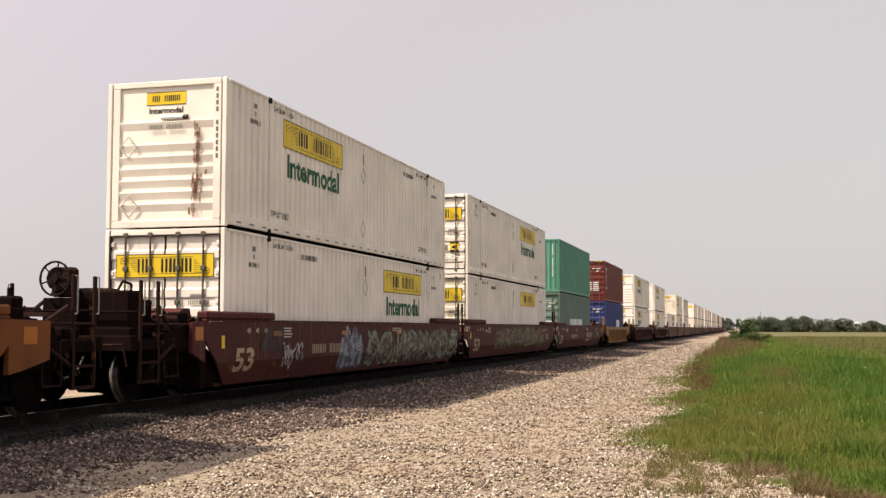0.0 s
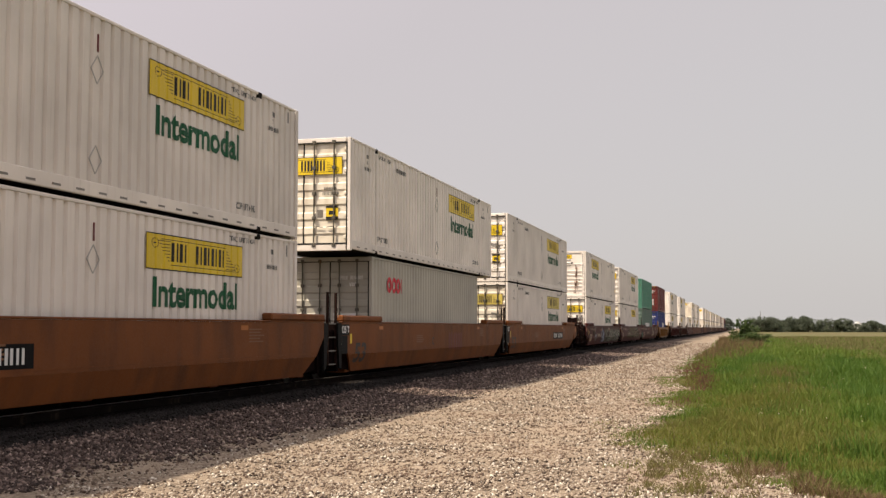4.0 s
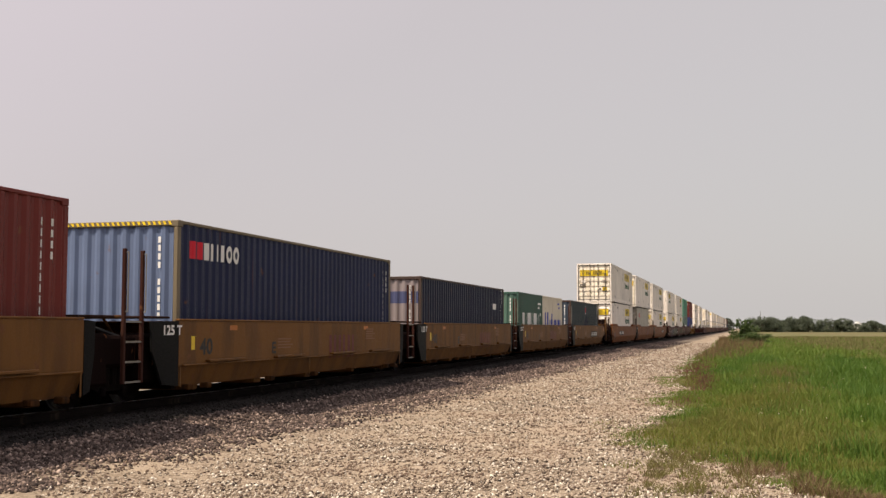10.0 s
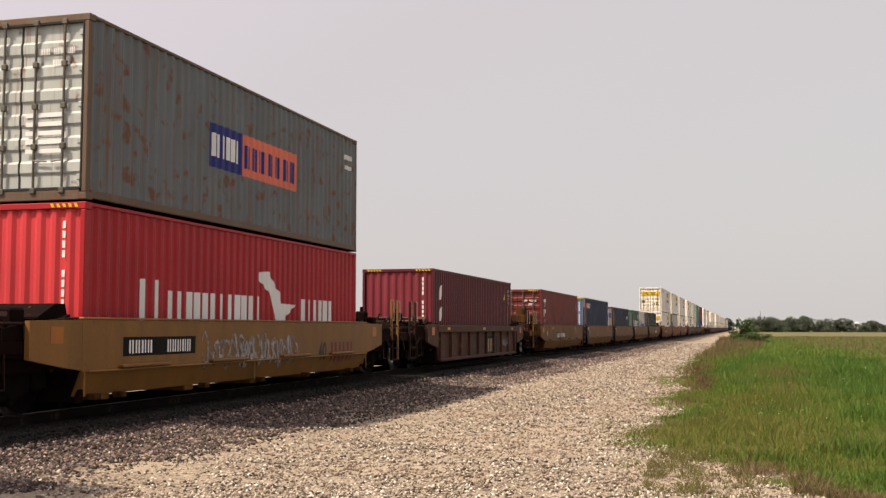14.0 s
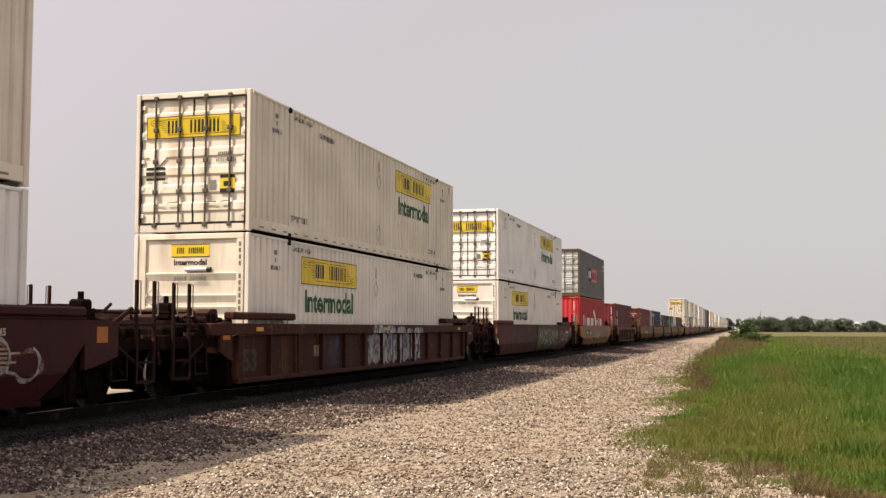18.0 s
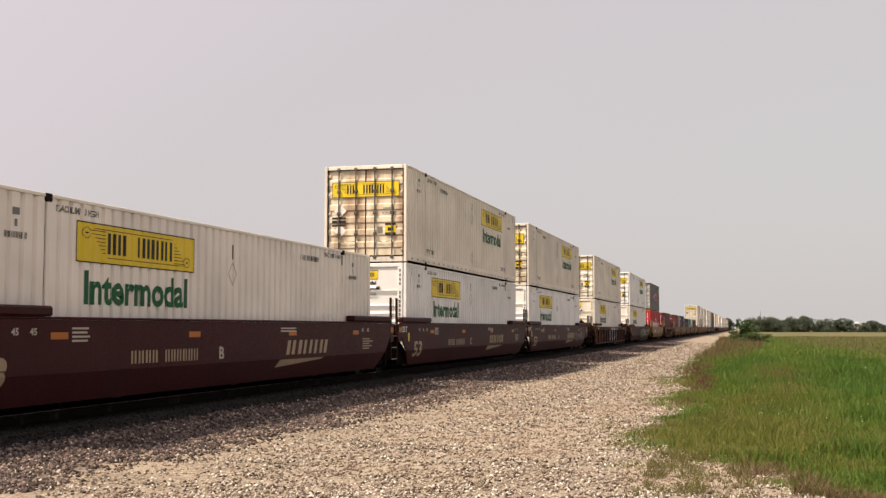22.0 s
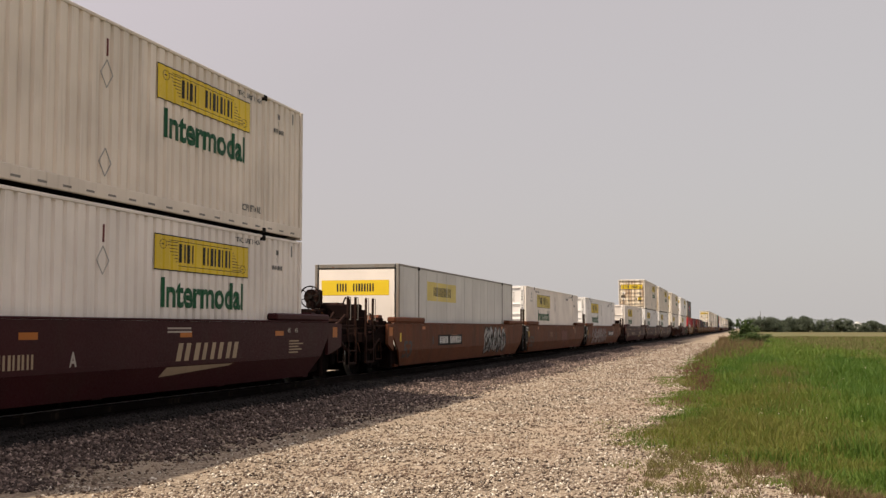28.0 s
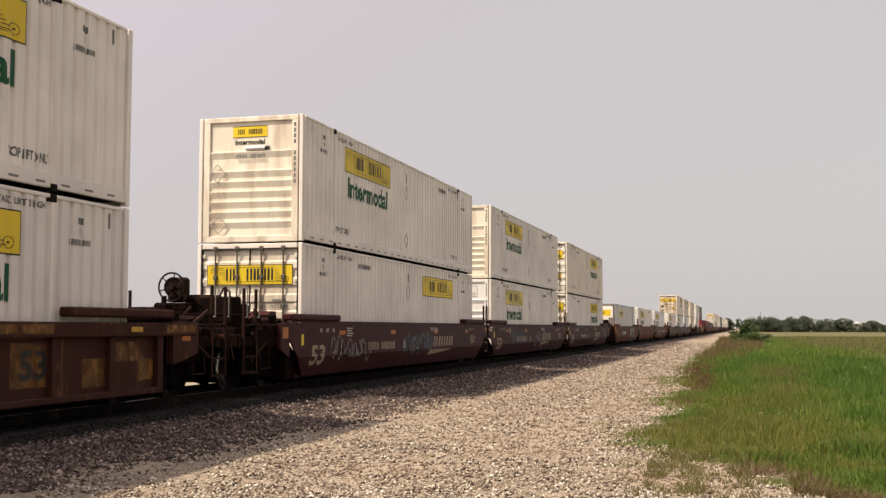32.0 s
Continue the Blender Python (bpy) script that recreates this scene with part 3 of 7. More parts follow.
def sea_box(L=12.19, H=2.896, side=NAVY, end=None, door=None, edging=None, marks=None, stripe=False, faces=("right",)):
    """A sea container with waved steel walls. marks(root, put): paints its side."""
    root = container(L, H, wave_wall, side, edging or side, door or end or side, end or side, "wave")
    for face in faces:
        put = onto(face, HALF - 0.012)
        if marks:
            marks(root, put, face)
    if stripe:
        for y, s in ((L / 2, 1), (-L / 2, -1)):
            g = Geo()
            x = -1.16
            while x < 1.1:
                if stripe == "corners" and abs(x + 0.05) < 0.62:
                    x += 0.11
                    continue
                a, b = sorted((y, y + s * 0.004))
                g.prism([(x, H - 0.08), (x + 0.05, H - 0.08), (x + 0.08, H - 0.02), (x + 0.03, H - 0.02)], a, b, "y")
                x += 0.11
            part("hazard_stripe", g, SIGN_YELLOW, root, "yellow and black hazard stripes")
    put = onto("front", L / 2 - 0.03)
    part("number_marking", strokes(Geo(), put, smooth_wall, [(0.87, 0.925, H - 0.40 - 0.15 * i, H - 0.29 - 0.15 * i) for i in range(12) if i != 4], 0.012), WHITE_INK, root)
    put = onto("rear", L / 2 - 0.028)
    part("number_marking", strokes(Geo(), put, smooth_wall, mark_strokes(0.3, 0.55, 2.28, 2.38, 4, 3) + mark_strokes(0.62, 1.02, 2.28, 2.38, 6, 7)
         + mark_strokes(0.6, 0.85, 2.10, 2.2, 4, 5), 0.01), WHITE_INK, root)
    part("data_marking", strokes(Geo(), put, smooth_wall, [(0.12, 0.26, 1.3 - 0.14 * i, 1.37 - 0.14 * i) for i in range(5)] + [(0.36, 0.8, 1.3 - 0.14 * i, 1.37 - 0.14 * i) for i in range(5)], 0.01), WHITE_INK, root)
    for ob in root.children_recursive:
        for v in ob.data.vertices:
            v.co.x *= SEA_HALF / HALF
    return root


def side_bars(spans, mat, name="side_marking", label="", out=0.006):
    def paint_on(root, put, face):
        part(name, strokes(Geo(), put, wave_wall, spans, out), mat, root, label)
    return paint_on


def several(*fs):
    def paint_on(root, put, face):
        for f in fs:
            f(root, put, face)
    return paint_on


def corner_number(L):
    sp = []
    for k, u in enumerate((L / 2 - 0.42, L / 2 - 0.66)):
        sp += [(u, u + 0.06, 2.45 - 0.16 * i, 2.56 - 0.16 * i) for i in range(11 if k else 4)]
    return side_bars(sp, WHITE_INK, "number_marking")


def discs(cs, r, mat, hole=0.45, label="", wide=1.0):
    """Rings painted on the wall."""
    def paint_on(root, put, face):
        n = 16
        for u, v in cs:
            g = Geo()
            for i in range(n):
                a, b = 2 * math.pi * i / n, 2 * math.pi * (i + 1) / n
                q = [(u + wide * k * r * math.cos(t), v + k * r * math.sin(t)) for t, k in ((a, 1), (b, 1), (b, hole), (a, hole))]
                g.add([put(p, w, 0.2 * wave_wall(p) + 0.008) for p, w in q], [(0, 1, 2, 3)])
            part("ring_marking", g, mat, root, label)
    return paint_on


def blot(pts, mat, label=""):
    """A painted patch of any outline."""
    def paint_on(root, put, face):
        bm = bmesh.new()
        f = bm.faces.new([bm.verts.new((u, v, 0)) for u, v in pts])
        us = [p[0] for p in pts]
        for k in kinks(wave_wall, min(us), max(us))[1:-1]:
            bmesh.ops.bisect_plane(bm, geom=bm.verts[:] + bm.edges[:] + bm.faces[:], plane_co=(k, 0, 0), plane_no=(1, 0, 0))
        for v in bm.verts:
            v.co = put(v.co.x, v.co.y, wave_wall(v.co.x) + 0.007)
        me = bpy.data.meshes.new("painted_patch")
        bm.to_mesh(me)
        bm.free()
        part("painted_patch", me, mat, root, label)
    return paint_on


def plain_trailer(faces=("right",)):
    """A smooth-sided 53-foot box with a grey post and a metal cap rail."""
    L, H = 16.15, 2.83
    root = container(L, H, smooth_wall, SILVER, STEEL, WHITE, WHITE, "ridge", 0.2, (6.03,))
    for face in faces:
        put = onto(face, HALF - 0.012)
        m = 1 if face == "right" else -1
        a, b = sorted((m * -5.1, m * -1.5))
        s = part("sign_panel", Geo().add(sheet(Geo(), put, smooth_wall, a, b, 1.83, 2.43, 0.004).v, [(0, 2, 3, 1)]), SIGN_CREAM, root)
        part("sign_marking", strokes(Geo(), put, smooth_wall, mark_strokes(a + 0.7, b - 0.7, 1.98, 2.28, 7, 4), 0.007), INK, s)
        for y in np.arange(-7.6, 7.7, 1.22):
            x0, x1 = sorted((m * (HALF - 0.012), m * (HALF - 0.004)))
            part("wall_seam", Geo().box(x0, x1, y - 0.025, y + 0.025, 0.22, H - 0.08), SILVER, root)
    for leaf in [ob for ob in root.children if ob.name.split(".")[0] == "door"]:
        for ob in list(leaf.children):
            bpy.data.objects.remove(ob)
    g = Geo().box(-1.16, 1.16, -L / 2 - 0.002, -L / 2 + 0.02, 0.2, H - 0.16)
    part("end_skin", g, WHITE, root)
    put = onto("rear", L / 2 + 0.002)
    s = part("end_sign", sheet(Geo(), put, smooth_wall, -1.08, 1.0, 1.92, 2.36, 0.004), SIGN_YELLOW, root)
    part("sign_marking", strokes(Geo(), put, smooth_wall, mark_strokes(-0.62, 0.55, 2.03, 2.26, 7, 4, 0.2, (2,)), 0.007), INK, s)
    return root


# ---- well cars ----
RADIUS = 0.46


def bogie(parent, y):
    g = Geo()
    for s in (-1, 1):
        x0, x1 = sorted((s * 0.90, s * 1.06))
        g.prism([(-1.15, 0.38), (-1.10, 0.62), (-0.55, 0.66), (-0.35, 0.78), (0.35, 0.78), (0.55, 0.66), (1.10, 0.62), (1.15, 0.38),
                 (0.75, 0.36), (0.42, 0.24), (-0.42, 0.24), (-0.75, 0.36)], x0, x1)
        for e in (-1, 1):
            g.box(min(s * 1.0, s * 1.13), max(s * 1.0, s * 1.13), e * 0.875 - 0.13, e * 0.875 + 0.13, 0.35, 0.61, 0.03)
        for k in (-0.2, 0.0, 0.2):
            g.tube((s * 1.05, k, 0.34), (s * 1.05, k, 0.60), 0.075, 8)
    g.box(-1.0, 1.0, -0.22, 0.22, 0.56, 0.80, 0.03)
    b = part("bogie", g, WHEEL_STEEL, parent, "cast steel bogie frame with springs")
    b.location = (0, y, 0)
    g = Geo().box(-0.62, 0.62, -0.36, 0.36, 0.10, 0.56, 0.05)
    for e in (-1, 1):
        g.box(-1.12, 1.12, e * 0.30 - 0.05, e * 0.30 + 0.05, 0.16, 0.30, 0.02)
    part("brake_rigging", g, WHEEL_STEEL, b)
    for e in (-1, 1):
        g = Geo()
        for s in (-1, 1):
            prof = [(s * 0.655, 0.20), (s * 0.66, 0.43), (s * 0.69, 0.485), (s * 0.715, 0.49), (s * 0.73, 0.465), (s * 0.825, 0.455), (s * 0.83, 0.38),
                    (s * 0.79, 0.33), (s * 0.775, 0.18), (s * 0.83, 0.14), (s * 0.84, 0.10)]
            g.lathe(prof, n=28)
        g.tube((-1.02, 0, 0), (1.02, 0, 0), 0.085, 10)
        for s in (-1, 1):
            for i in range(3):
                a = i * 2.094
                g.tube((s * 1.02, 0.05 * math.cos(a), 0.05 * math.sin(a)), (s * 1.14, 0.05 * math.cos(a), 0.05 * math.sin(a)), 0.018, 6)
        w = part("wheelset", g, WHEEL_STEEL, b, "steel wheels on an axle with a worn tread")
        w.location = (0, e * 0.875, RADIUS)
        w.data.materials.append(TREAD)
        for f in w.data.polygons:
            r = [math.hypot(w.data.vertices[i].co.y, w.data.vertices[i].co.z) for i in f.vertices]
            if min(r) > 0.45:
                f.material_index = 1


def brake_wheel(root, x, y, z, mat, across=False):
    """Spoked wheel at an end of a car, its gear towards the head of the train; across: the wheel faces sideways."""
    def rim(a, r, out):
        return (x + 0.22 + out, y + 0.2 + r * math.cos(a), z + r * math.sin(a)) if across else (x + r * math.cos(a), y + out, z + r * math.sin(a))
    g = Geo()
    n = 20
    for i in range(n):
        g.tube(rim(2 * math.pi * i / n, 0.28, 0), rim(2 * math.pi * (i + 1) / n, 0.28, 0), 0.019, 6)
    for i in range(6):
        g.tube(rim(0, 0, 0.03), rim(math.pi * i / 3 + 0.3, 0.28, 0), 0.013, 5)
    g.tube(rim(0, 0, -0.02), rim(0, 0, 0.1), 0.06, 8)
    part("brake_wheel", g, DARK_STEEL, root, "spoked brake wheel")

    def deep(a, b):
        return y + a, y + b
    part("brake_housing", Geo().tube((x, y + 0.05, z), (x, y + 0.22, z), 0.2, 14).box(x - 0.2, x + 0.2, *deep(0.16, 0.42), z - 0.30, z + 0.2, 0.05), TAN_GEAR if across else POST_BROWN, root)
    if y < 0:
        part("chain_box", Geo().box(x + 0.1, x + 0.62, *deep(0.43, 1.05), z - 0.42, z - 0.14, 0.05), POST_BROWN, root)
        part("bell_crank", Geo().path([(x + 0.5, y + 1.05, z - 0.2), (x + 0.55, y + 1.15, z + 0.0), (x + 0.6, y + 1.35, z - 0.05), (x + 0.6, y + 1.35, z - 0.5)], 0.022, 6), DARK_STEEL, root)
    part("brake_stand", Geo().box(x - 0.3, x + 0.34, *deep(0.10, 0.40), 1.06, z - 0.31, 0.02), mat, root)
    if y < 0:
        part("stand_gusset", Geo().box(x + 0.05, x + 0.75, *deep(0.45, 0.95), 1.08, z - 0.43, 0.02), mat, root)


def grab(g, x, y, z0, z1, out=0.07):
    g.path([(x, y, z0), (x + out, y, z0), (x + out, y, z1), (x, y, z1)], 0.011, 5)


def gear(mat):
    """Paint of the end gear: grimier than the sides, deep shade put into it."""
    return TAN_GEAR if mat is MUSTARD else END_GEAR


def coupler_end(root, well, e, mat, wheel=False):
    """Platform, sill, coupler, steps, posts and brake gear beyond the well; e: -1 rear, 1 front."""
    half = well if well > 9 else well + 0.8
    side, mat = mat, gear(mat)
    reach = half - well + 0.1
    tip = half + 2.35

    def yy(a, b):
        return sorted((e * a, e * b))
    part("centre_sill", Geo().box(-0.32, 0.32, *yy(well - 0.2, tip), 0.72, 1.02, 0.02), mat, root)
    part("end_bulkhead", Geo().box(-1.4, 1.4, *yy(well - 0.22, well - 0.03), 0.13, 1.40, 0.02), mat, root)
    part("end_sill", Geo().box(-1.42, 1.42, *yy(tip - 0.16, tip), 0.86, 1.12, 0.02), mat, root)
    for s in (-1, 1):
        g = Geo().box(*sorted((s * 0.34, s * 1.40)), *yy(half + 0.15, tip - 0.18), 1.02, 1.06)
        for i in range(7):
            g.box(*sorted((s * 0.36, s * 1.38)), *yy(half + 0.3 + 0.24 * i, half + 0.34 + 0.24 * i), 1.06, 1.085)
        part("platform_grating", g, mat, root)
        ext = (0.9 if e > 0 else 0.48) if well > 9 else 1.25
        part("side_extension", Geo().prism([(e * (well + 0.004), 1.36), (e * (well + ext), 1.34), (e * (well + ext), 0.80), (e * (well + 0.4 * ext), 0.68), (e * (well + 0.004), 0.62)], *sorted((s * 1.42, s * 1.498))), side, root)
        plate_y = e * (well + ext * 0.5)
        if s > 0:
            plate(root, "right", plate_y, 1.02, 0.3, 0.24, REFLECT)
        part("brace_arm", Geo().prism([(e * (well + ext), 1.30), (e * (half + 1.3), 1.12), (e * (half + 1.3), 0.9), (e * (well + ext), 0.82)], *sorted((s * 1.28, s * 1.38))), mat, root)
    g = Geo().box(-0.13, 0.13, *yy(tip, tip + 0.28), 0.76, 0.96, 0.03).box(-0.17, 0.19, *yy(tip + 0.24, tip + 0.46), 0.70, 1.0, 0.06)
    part("coupler", g, WHEEL_STEEL, root, "rusty knuckle coupler")
    g = Geo().path([(0.5, e * (tip - 0.1), 0.8), (0.55, e * (tip + 0.2), 0.5), (0.45, e * (tip + 0.45), 0.42)], 0.025, 6)
    part("brake_hose", g, GASKET, root)
    top = 2.02
    for s in (-1, 1):
        for k, p in enumerate((half + 1.55, half + 2.1)):
            g = Geo().box(*sorted((s * 1.39, s * 1.445)), e * p - 0.03, e * p + 0.03, 0.34, top, 0.01)
            part("end_post", g, side if side in (MUSTARD, YELLOW_CAR) else POST_BROWN, root)
            g = Geo()
            grab(g, s * 1.4, e * p, 1.45, top - 0.02, s * 0.09)
            part("grab_iron", g, STEEL, root)
        a, b, c = half + 1.52, half + 2.07, half + 1.58
        rungs = [(a, 0.34), (b, 0.34), (b, 0.39), (c, 0.39), (c, 0.66), (b, 0.66), (b, 0.70), (c, 0.70), (c, 0.92), (a, 0.92)]
        g = Geo().prism([(e * p, q) for p, q in rungs], *sorted((s * 1.39, s * 1.45)))
        part("step_ladder", g, POST_BROWN, root)
        g = Geo().tube((s * 1.36, e * (half + 1.5), 1.55), (s * 1.3, e * (half + 0.6), 1.12), 0.04, 6)
        g.tube((s * 1.4, e * (half + 1.0), 0.95), (s * 1.4, e * (half + 1.75), 0.58), 0.035, 6)
        part("brace", g, POST_BROWN, root)
        g = Geo().path([(s * 1.40, e * (half + 2.1), 1.30), (s * 1.40, e * (half + 0.3), 1.30), (s * 1.40, e * (well + 0.1), 1.38)], 0.022, 6)
        part("platform_rail", g, POST_BROWN, root)
        g = Geo().tube((s * 1.2, e * (half + 0.25), 1.1), (s * 1.2, e * (half + 1.15), 1.62), 0.028, 6)
        part("diagonal_brace", g, POST_BROWN, root)
        part("platform_fascia", Geo().box(*sorted((s * 1.36, s * 1.405)), *yy(half + 0.2, tip - 0.1), 0.88, 1.05, 0.01), mat, root)
        part("stirrup_step", Geo().path([(s * 1.40, e * (half + 0.85), 0.9), (s * 1.42, e * (half + 0.85), 0.42), (s * 1.42, e * (half + 1.3), 0.42), (s * 1.40, e * (half + 1.3), 0.9)], 0.016, 5), POST_BROWN, root)
    g = Geo().tube((-1.36, e * (half + 2.1), 1.5), (1.36, e * (half + 2.1), 1.5), 0.022, 6)
    part("handrail", g, mat, root)
    g = Geo().tube((-0.1, e * (half + 0.75), 1.28), (0.95, e * (half + 0.75), 1.28), 0.17, 12)
    part("air_reservoir", g, mat, root, "cylindrical brake air tank")
    g = Geo().path([(-1.0, e * (half + 1.2), 1.1), (-0.9, e * (half + 1.2), 1.32), (0.2, e * (half + 1.25), 1.36), (0.9, e * (half + 1.2), 1.2), (1.2, e * (half + 0.4), 1.2)], 0.028, 6)
    part("brake_pipe", g, DARK_STEEL, root)
    part("brake_cylinder", Geo().tube((-1.1, e * (half + 0.35), 1.30), (-0.2, e * (half + 0.45), 1.30), 0.15, 12), mat, root)
    part("lever_box", Geo().box(0.15, 1.15, *yy(half + 1.15, half + 1.55), 1.09, 1.30, 0.05), mat, root)
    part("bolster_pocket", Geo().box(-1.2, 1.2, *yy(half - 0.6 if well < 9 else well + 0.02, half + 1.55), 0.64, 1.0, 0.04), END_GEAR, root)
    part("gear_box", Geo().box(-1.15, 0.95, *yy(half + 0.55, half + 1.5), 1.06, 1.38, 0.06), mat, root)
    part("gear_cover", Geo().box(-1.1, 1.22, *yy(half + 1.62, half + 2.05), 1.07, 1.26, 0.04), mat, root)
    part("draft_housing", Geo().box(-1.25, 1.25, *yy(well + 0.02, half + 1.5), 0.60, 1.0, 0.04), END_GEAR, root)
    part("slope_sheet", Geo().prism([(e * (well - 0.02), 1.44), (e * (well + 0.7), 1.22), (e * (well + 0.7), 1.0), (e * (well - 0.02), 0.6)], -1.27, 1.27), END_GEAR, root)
    g = Geo()
    for i in range(5):
        g.tube((-0.9 + 0.45 * i, e * (half + 0.9), 1.1), (-0.95 + 0.47 * i, e * (half + 1.1), 1.62 - 0.07 * (i % 3)), 0.022, 5)
    g.tube((-1.0, e * (half + 1.1), 1.55), (1.1, e * (half + 1.1), 1.52), 0.02, 5)
    part("lever_rack", g, mat, root)
    part("valve_box", Geo().box(-0.75, -0.3, *yy(half + 0.9, half + 1.3), 1.06, 1.42, 0.04), mat, root)
    part("end_hood", Geo().prism([(e * (well - 0.18), 1.405), (e * (well - 0.10), 1.60), (e * (well + 0.12), 1.60), (e * (well + 0.55), 1.40), (e * (well + 0.55), 1.37), (e * (well - 0.18), 1.37)], -1.12, 1.12), END_GEAR if side in (MUSTARD, YELLOW_CAR) else side, root)
    for s in (1,):
        g = Geo()
        y0, y1 = half + 0.62, half + 1.42
        for p, q, r, t in ((y0, 1.40, y1, 1.40), (y1, 1.38, y0, 1.12), (y0, 1.10, y1, 1.10)):
            g.prism([(e * p, q), (e * r, t), (e * r, t + 0.065), (e * p, q + 0.065)], *sorted((s * 1.24, s * 1.262)))
        part("truss_brace", g, TRUSS, root, "dull pinkish-brown diagonal truss")
        part("corner_bracket", Geo().box(*sorted((s * 1.02, s * 1.3)), *yy(half + 0.28, half + 0.58), 1.06, 1.52, 0.03), mat, root)
        part("cut_lever", Geo().path([(s * 0.3, e * (tip + 0.1), 0.95), (s * 1.30, e * (tip + 0.08), 0.98), (s * 1.36, e * (tip + 0.04), 0.62)], 0.016, 5), POST_BROWN, root)
    part("retainer_valve", Geo().box(0.55, 0.85, *yy(half + 0.95, half + 1.2), 1.38, 1.70, 0.04).tube((0.7, e * (half + 1.08), 1.70), (0.7, e * (half + 1.08), 1.82), 0.05, 8), mat, root)
    if wheel:
        part("equipment_panel", Geo().box(-0.75, 1.12, *yy(half + 1.22, half + 1.62), 1.10, 1.72, 0.03), mat, root)
        part("equipment_cover", Geo().box(0.1, 1.16, *yy(half + 1.66, half + 2.02), 1.12, 1.86, 0.03), mat, root)
        brake_wheel(root, *((0.5, half + 1.9, 1.88) if e > 0 else (0.75, -half - 1.9, 2.0) if side is MUSTARD else (-0.05, -half - 2.30, 2.05)), mat, side is MUSTARD)
    bogie(root, e * (half + 0.46 if well > 9 else half + 0.56))


def joint_end(root, half, tc, e, mat, load_plate=True, own_bogie=True):
    """The end that shares a bogie with the next unit."""
    side, mat = mat, gear(mat)
    for s in (-1, 1):
        x0, x1 = sorted((s * 1.46, s * 1.503))
        w = tc - half - 0.12
        if e > 0 and tc < 9:
            w *= 0.32
        pts = [(half + 0.01, 1.36), (half + w * 0.75, 1.34), (half + w * 0.72, 0.85), (half + w * 0.45, 0.30), (half + 0.01, 0.25)]
        if not load_plate:
            pts = [(half + 0.01, 1.36), (half + w * 0.8, 1.35), (half + w * 0.8, 0.88), (half + 0.01, 0.84)]
            if s > 0:
                plate(root, "right", e * (half + w * 0.4), 1.12, 0.22, 0.14, REFLECT, x=1.503)
        part("end_plate", Geo().prism([(e * p, q) for p, q in pts], x0, x1), BLACK_PLATE if load_plate else side, root, "black end plate" if load_plate else "")
    if tc > 9:
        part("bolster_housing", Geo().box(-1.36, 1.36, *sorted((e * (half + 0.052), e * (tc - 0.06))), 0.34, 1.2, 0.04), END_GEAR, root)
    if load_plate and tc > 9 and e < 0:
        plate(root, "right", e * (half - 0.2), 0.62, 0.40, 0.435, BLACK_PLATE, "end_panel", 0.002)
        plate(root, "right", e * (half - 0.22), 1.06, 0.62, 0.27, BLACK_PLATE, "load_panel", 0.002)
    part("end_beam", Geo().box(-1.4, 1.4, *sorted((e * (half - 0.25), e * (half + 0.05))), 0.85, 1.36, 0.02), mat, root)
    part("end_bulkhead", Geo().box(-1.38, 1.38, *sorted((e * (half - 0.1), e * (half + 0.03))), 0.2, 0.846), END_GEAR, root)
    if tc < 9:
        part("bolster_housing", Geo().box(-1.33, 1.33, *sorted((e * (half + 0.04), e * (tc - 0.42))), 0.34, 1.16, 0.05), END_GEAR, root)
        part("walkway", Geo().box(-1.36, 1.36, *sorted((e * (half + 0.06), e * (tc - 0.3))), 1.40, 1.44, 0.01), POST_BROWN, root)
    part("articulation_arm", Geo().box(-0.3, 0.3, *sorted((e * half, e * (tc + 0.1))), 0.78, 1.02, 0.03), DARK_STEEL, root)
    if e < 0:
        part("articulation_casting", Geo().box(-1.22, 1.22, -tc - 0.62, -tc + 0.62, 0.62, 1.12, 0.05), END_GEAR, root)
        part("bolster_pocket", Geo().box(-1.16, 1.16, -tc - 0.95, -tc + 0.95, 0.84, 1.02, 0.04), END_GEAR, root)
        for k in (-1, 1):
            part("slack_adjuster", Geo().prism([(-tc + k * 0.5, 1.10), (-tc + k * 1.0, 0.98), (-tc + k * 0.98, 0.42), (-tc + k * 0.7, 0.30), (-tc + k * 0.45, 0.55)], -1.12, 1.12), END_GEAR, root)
        for s in (-1, 1):
            for k in (-0.27, 0.27):
                g = Geo().box(*sorted((s * 1.38, s * 1.44)), -tc + k - 0.03, -tc + k + 0.03, 0.36, 2.08 if tc > 9 else 2.5, 0.008)
                part("end_post", g, POST_BROWN if tc > 9 else BROWN_CAR, root)
                g = Geo()
                grab(g, s * 1.4, -tc + k, 1.5, 2.02 if tc > 9 else 2.44, s * 0.08)
                part("grab_iron", g, STEEL, root)
            for z in (0.38, 0.70, 1.02, 1.34):
                if s > 0 or z == 0.38:
                    part("ladder_rung", Geo().box(*sorted((s * 1.39, s * 1.43)), -tc - 0.27, -tc + 0.27, z - 0.014, z + 0.014), STEEL, root)
        g = Geo().tube((-1.2, -tc + 0.1, 1.42), (1.2, -tc + 0.1, 1.42), 0.03, 6)
        for x in (-0.8, -0.3, 0.3, 0.8):
            g.tube((x, -tc + 0.1, 1.42), (x, -tc + 0.5, 1.05), 0.025, 6)
        part("end_rail", g, mat, root)
        g = Geo().path([(-0.9, -tc - 0.3, 1.2), (-0.2, -tc, 1.34), (0.5, -tc + 0.1, 1.3), (1.2, -tc + 0.4, 1.0)], 0.03, 6)
        part("brake_hose", g, GASKET, root)
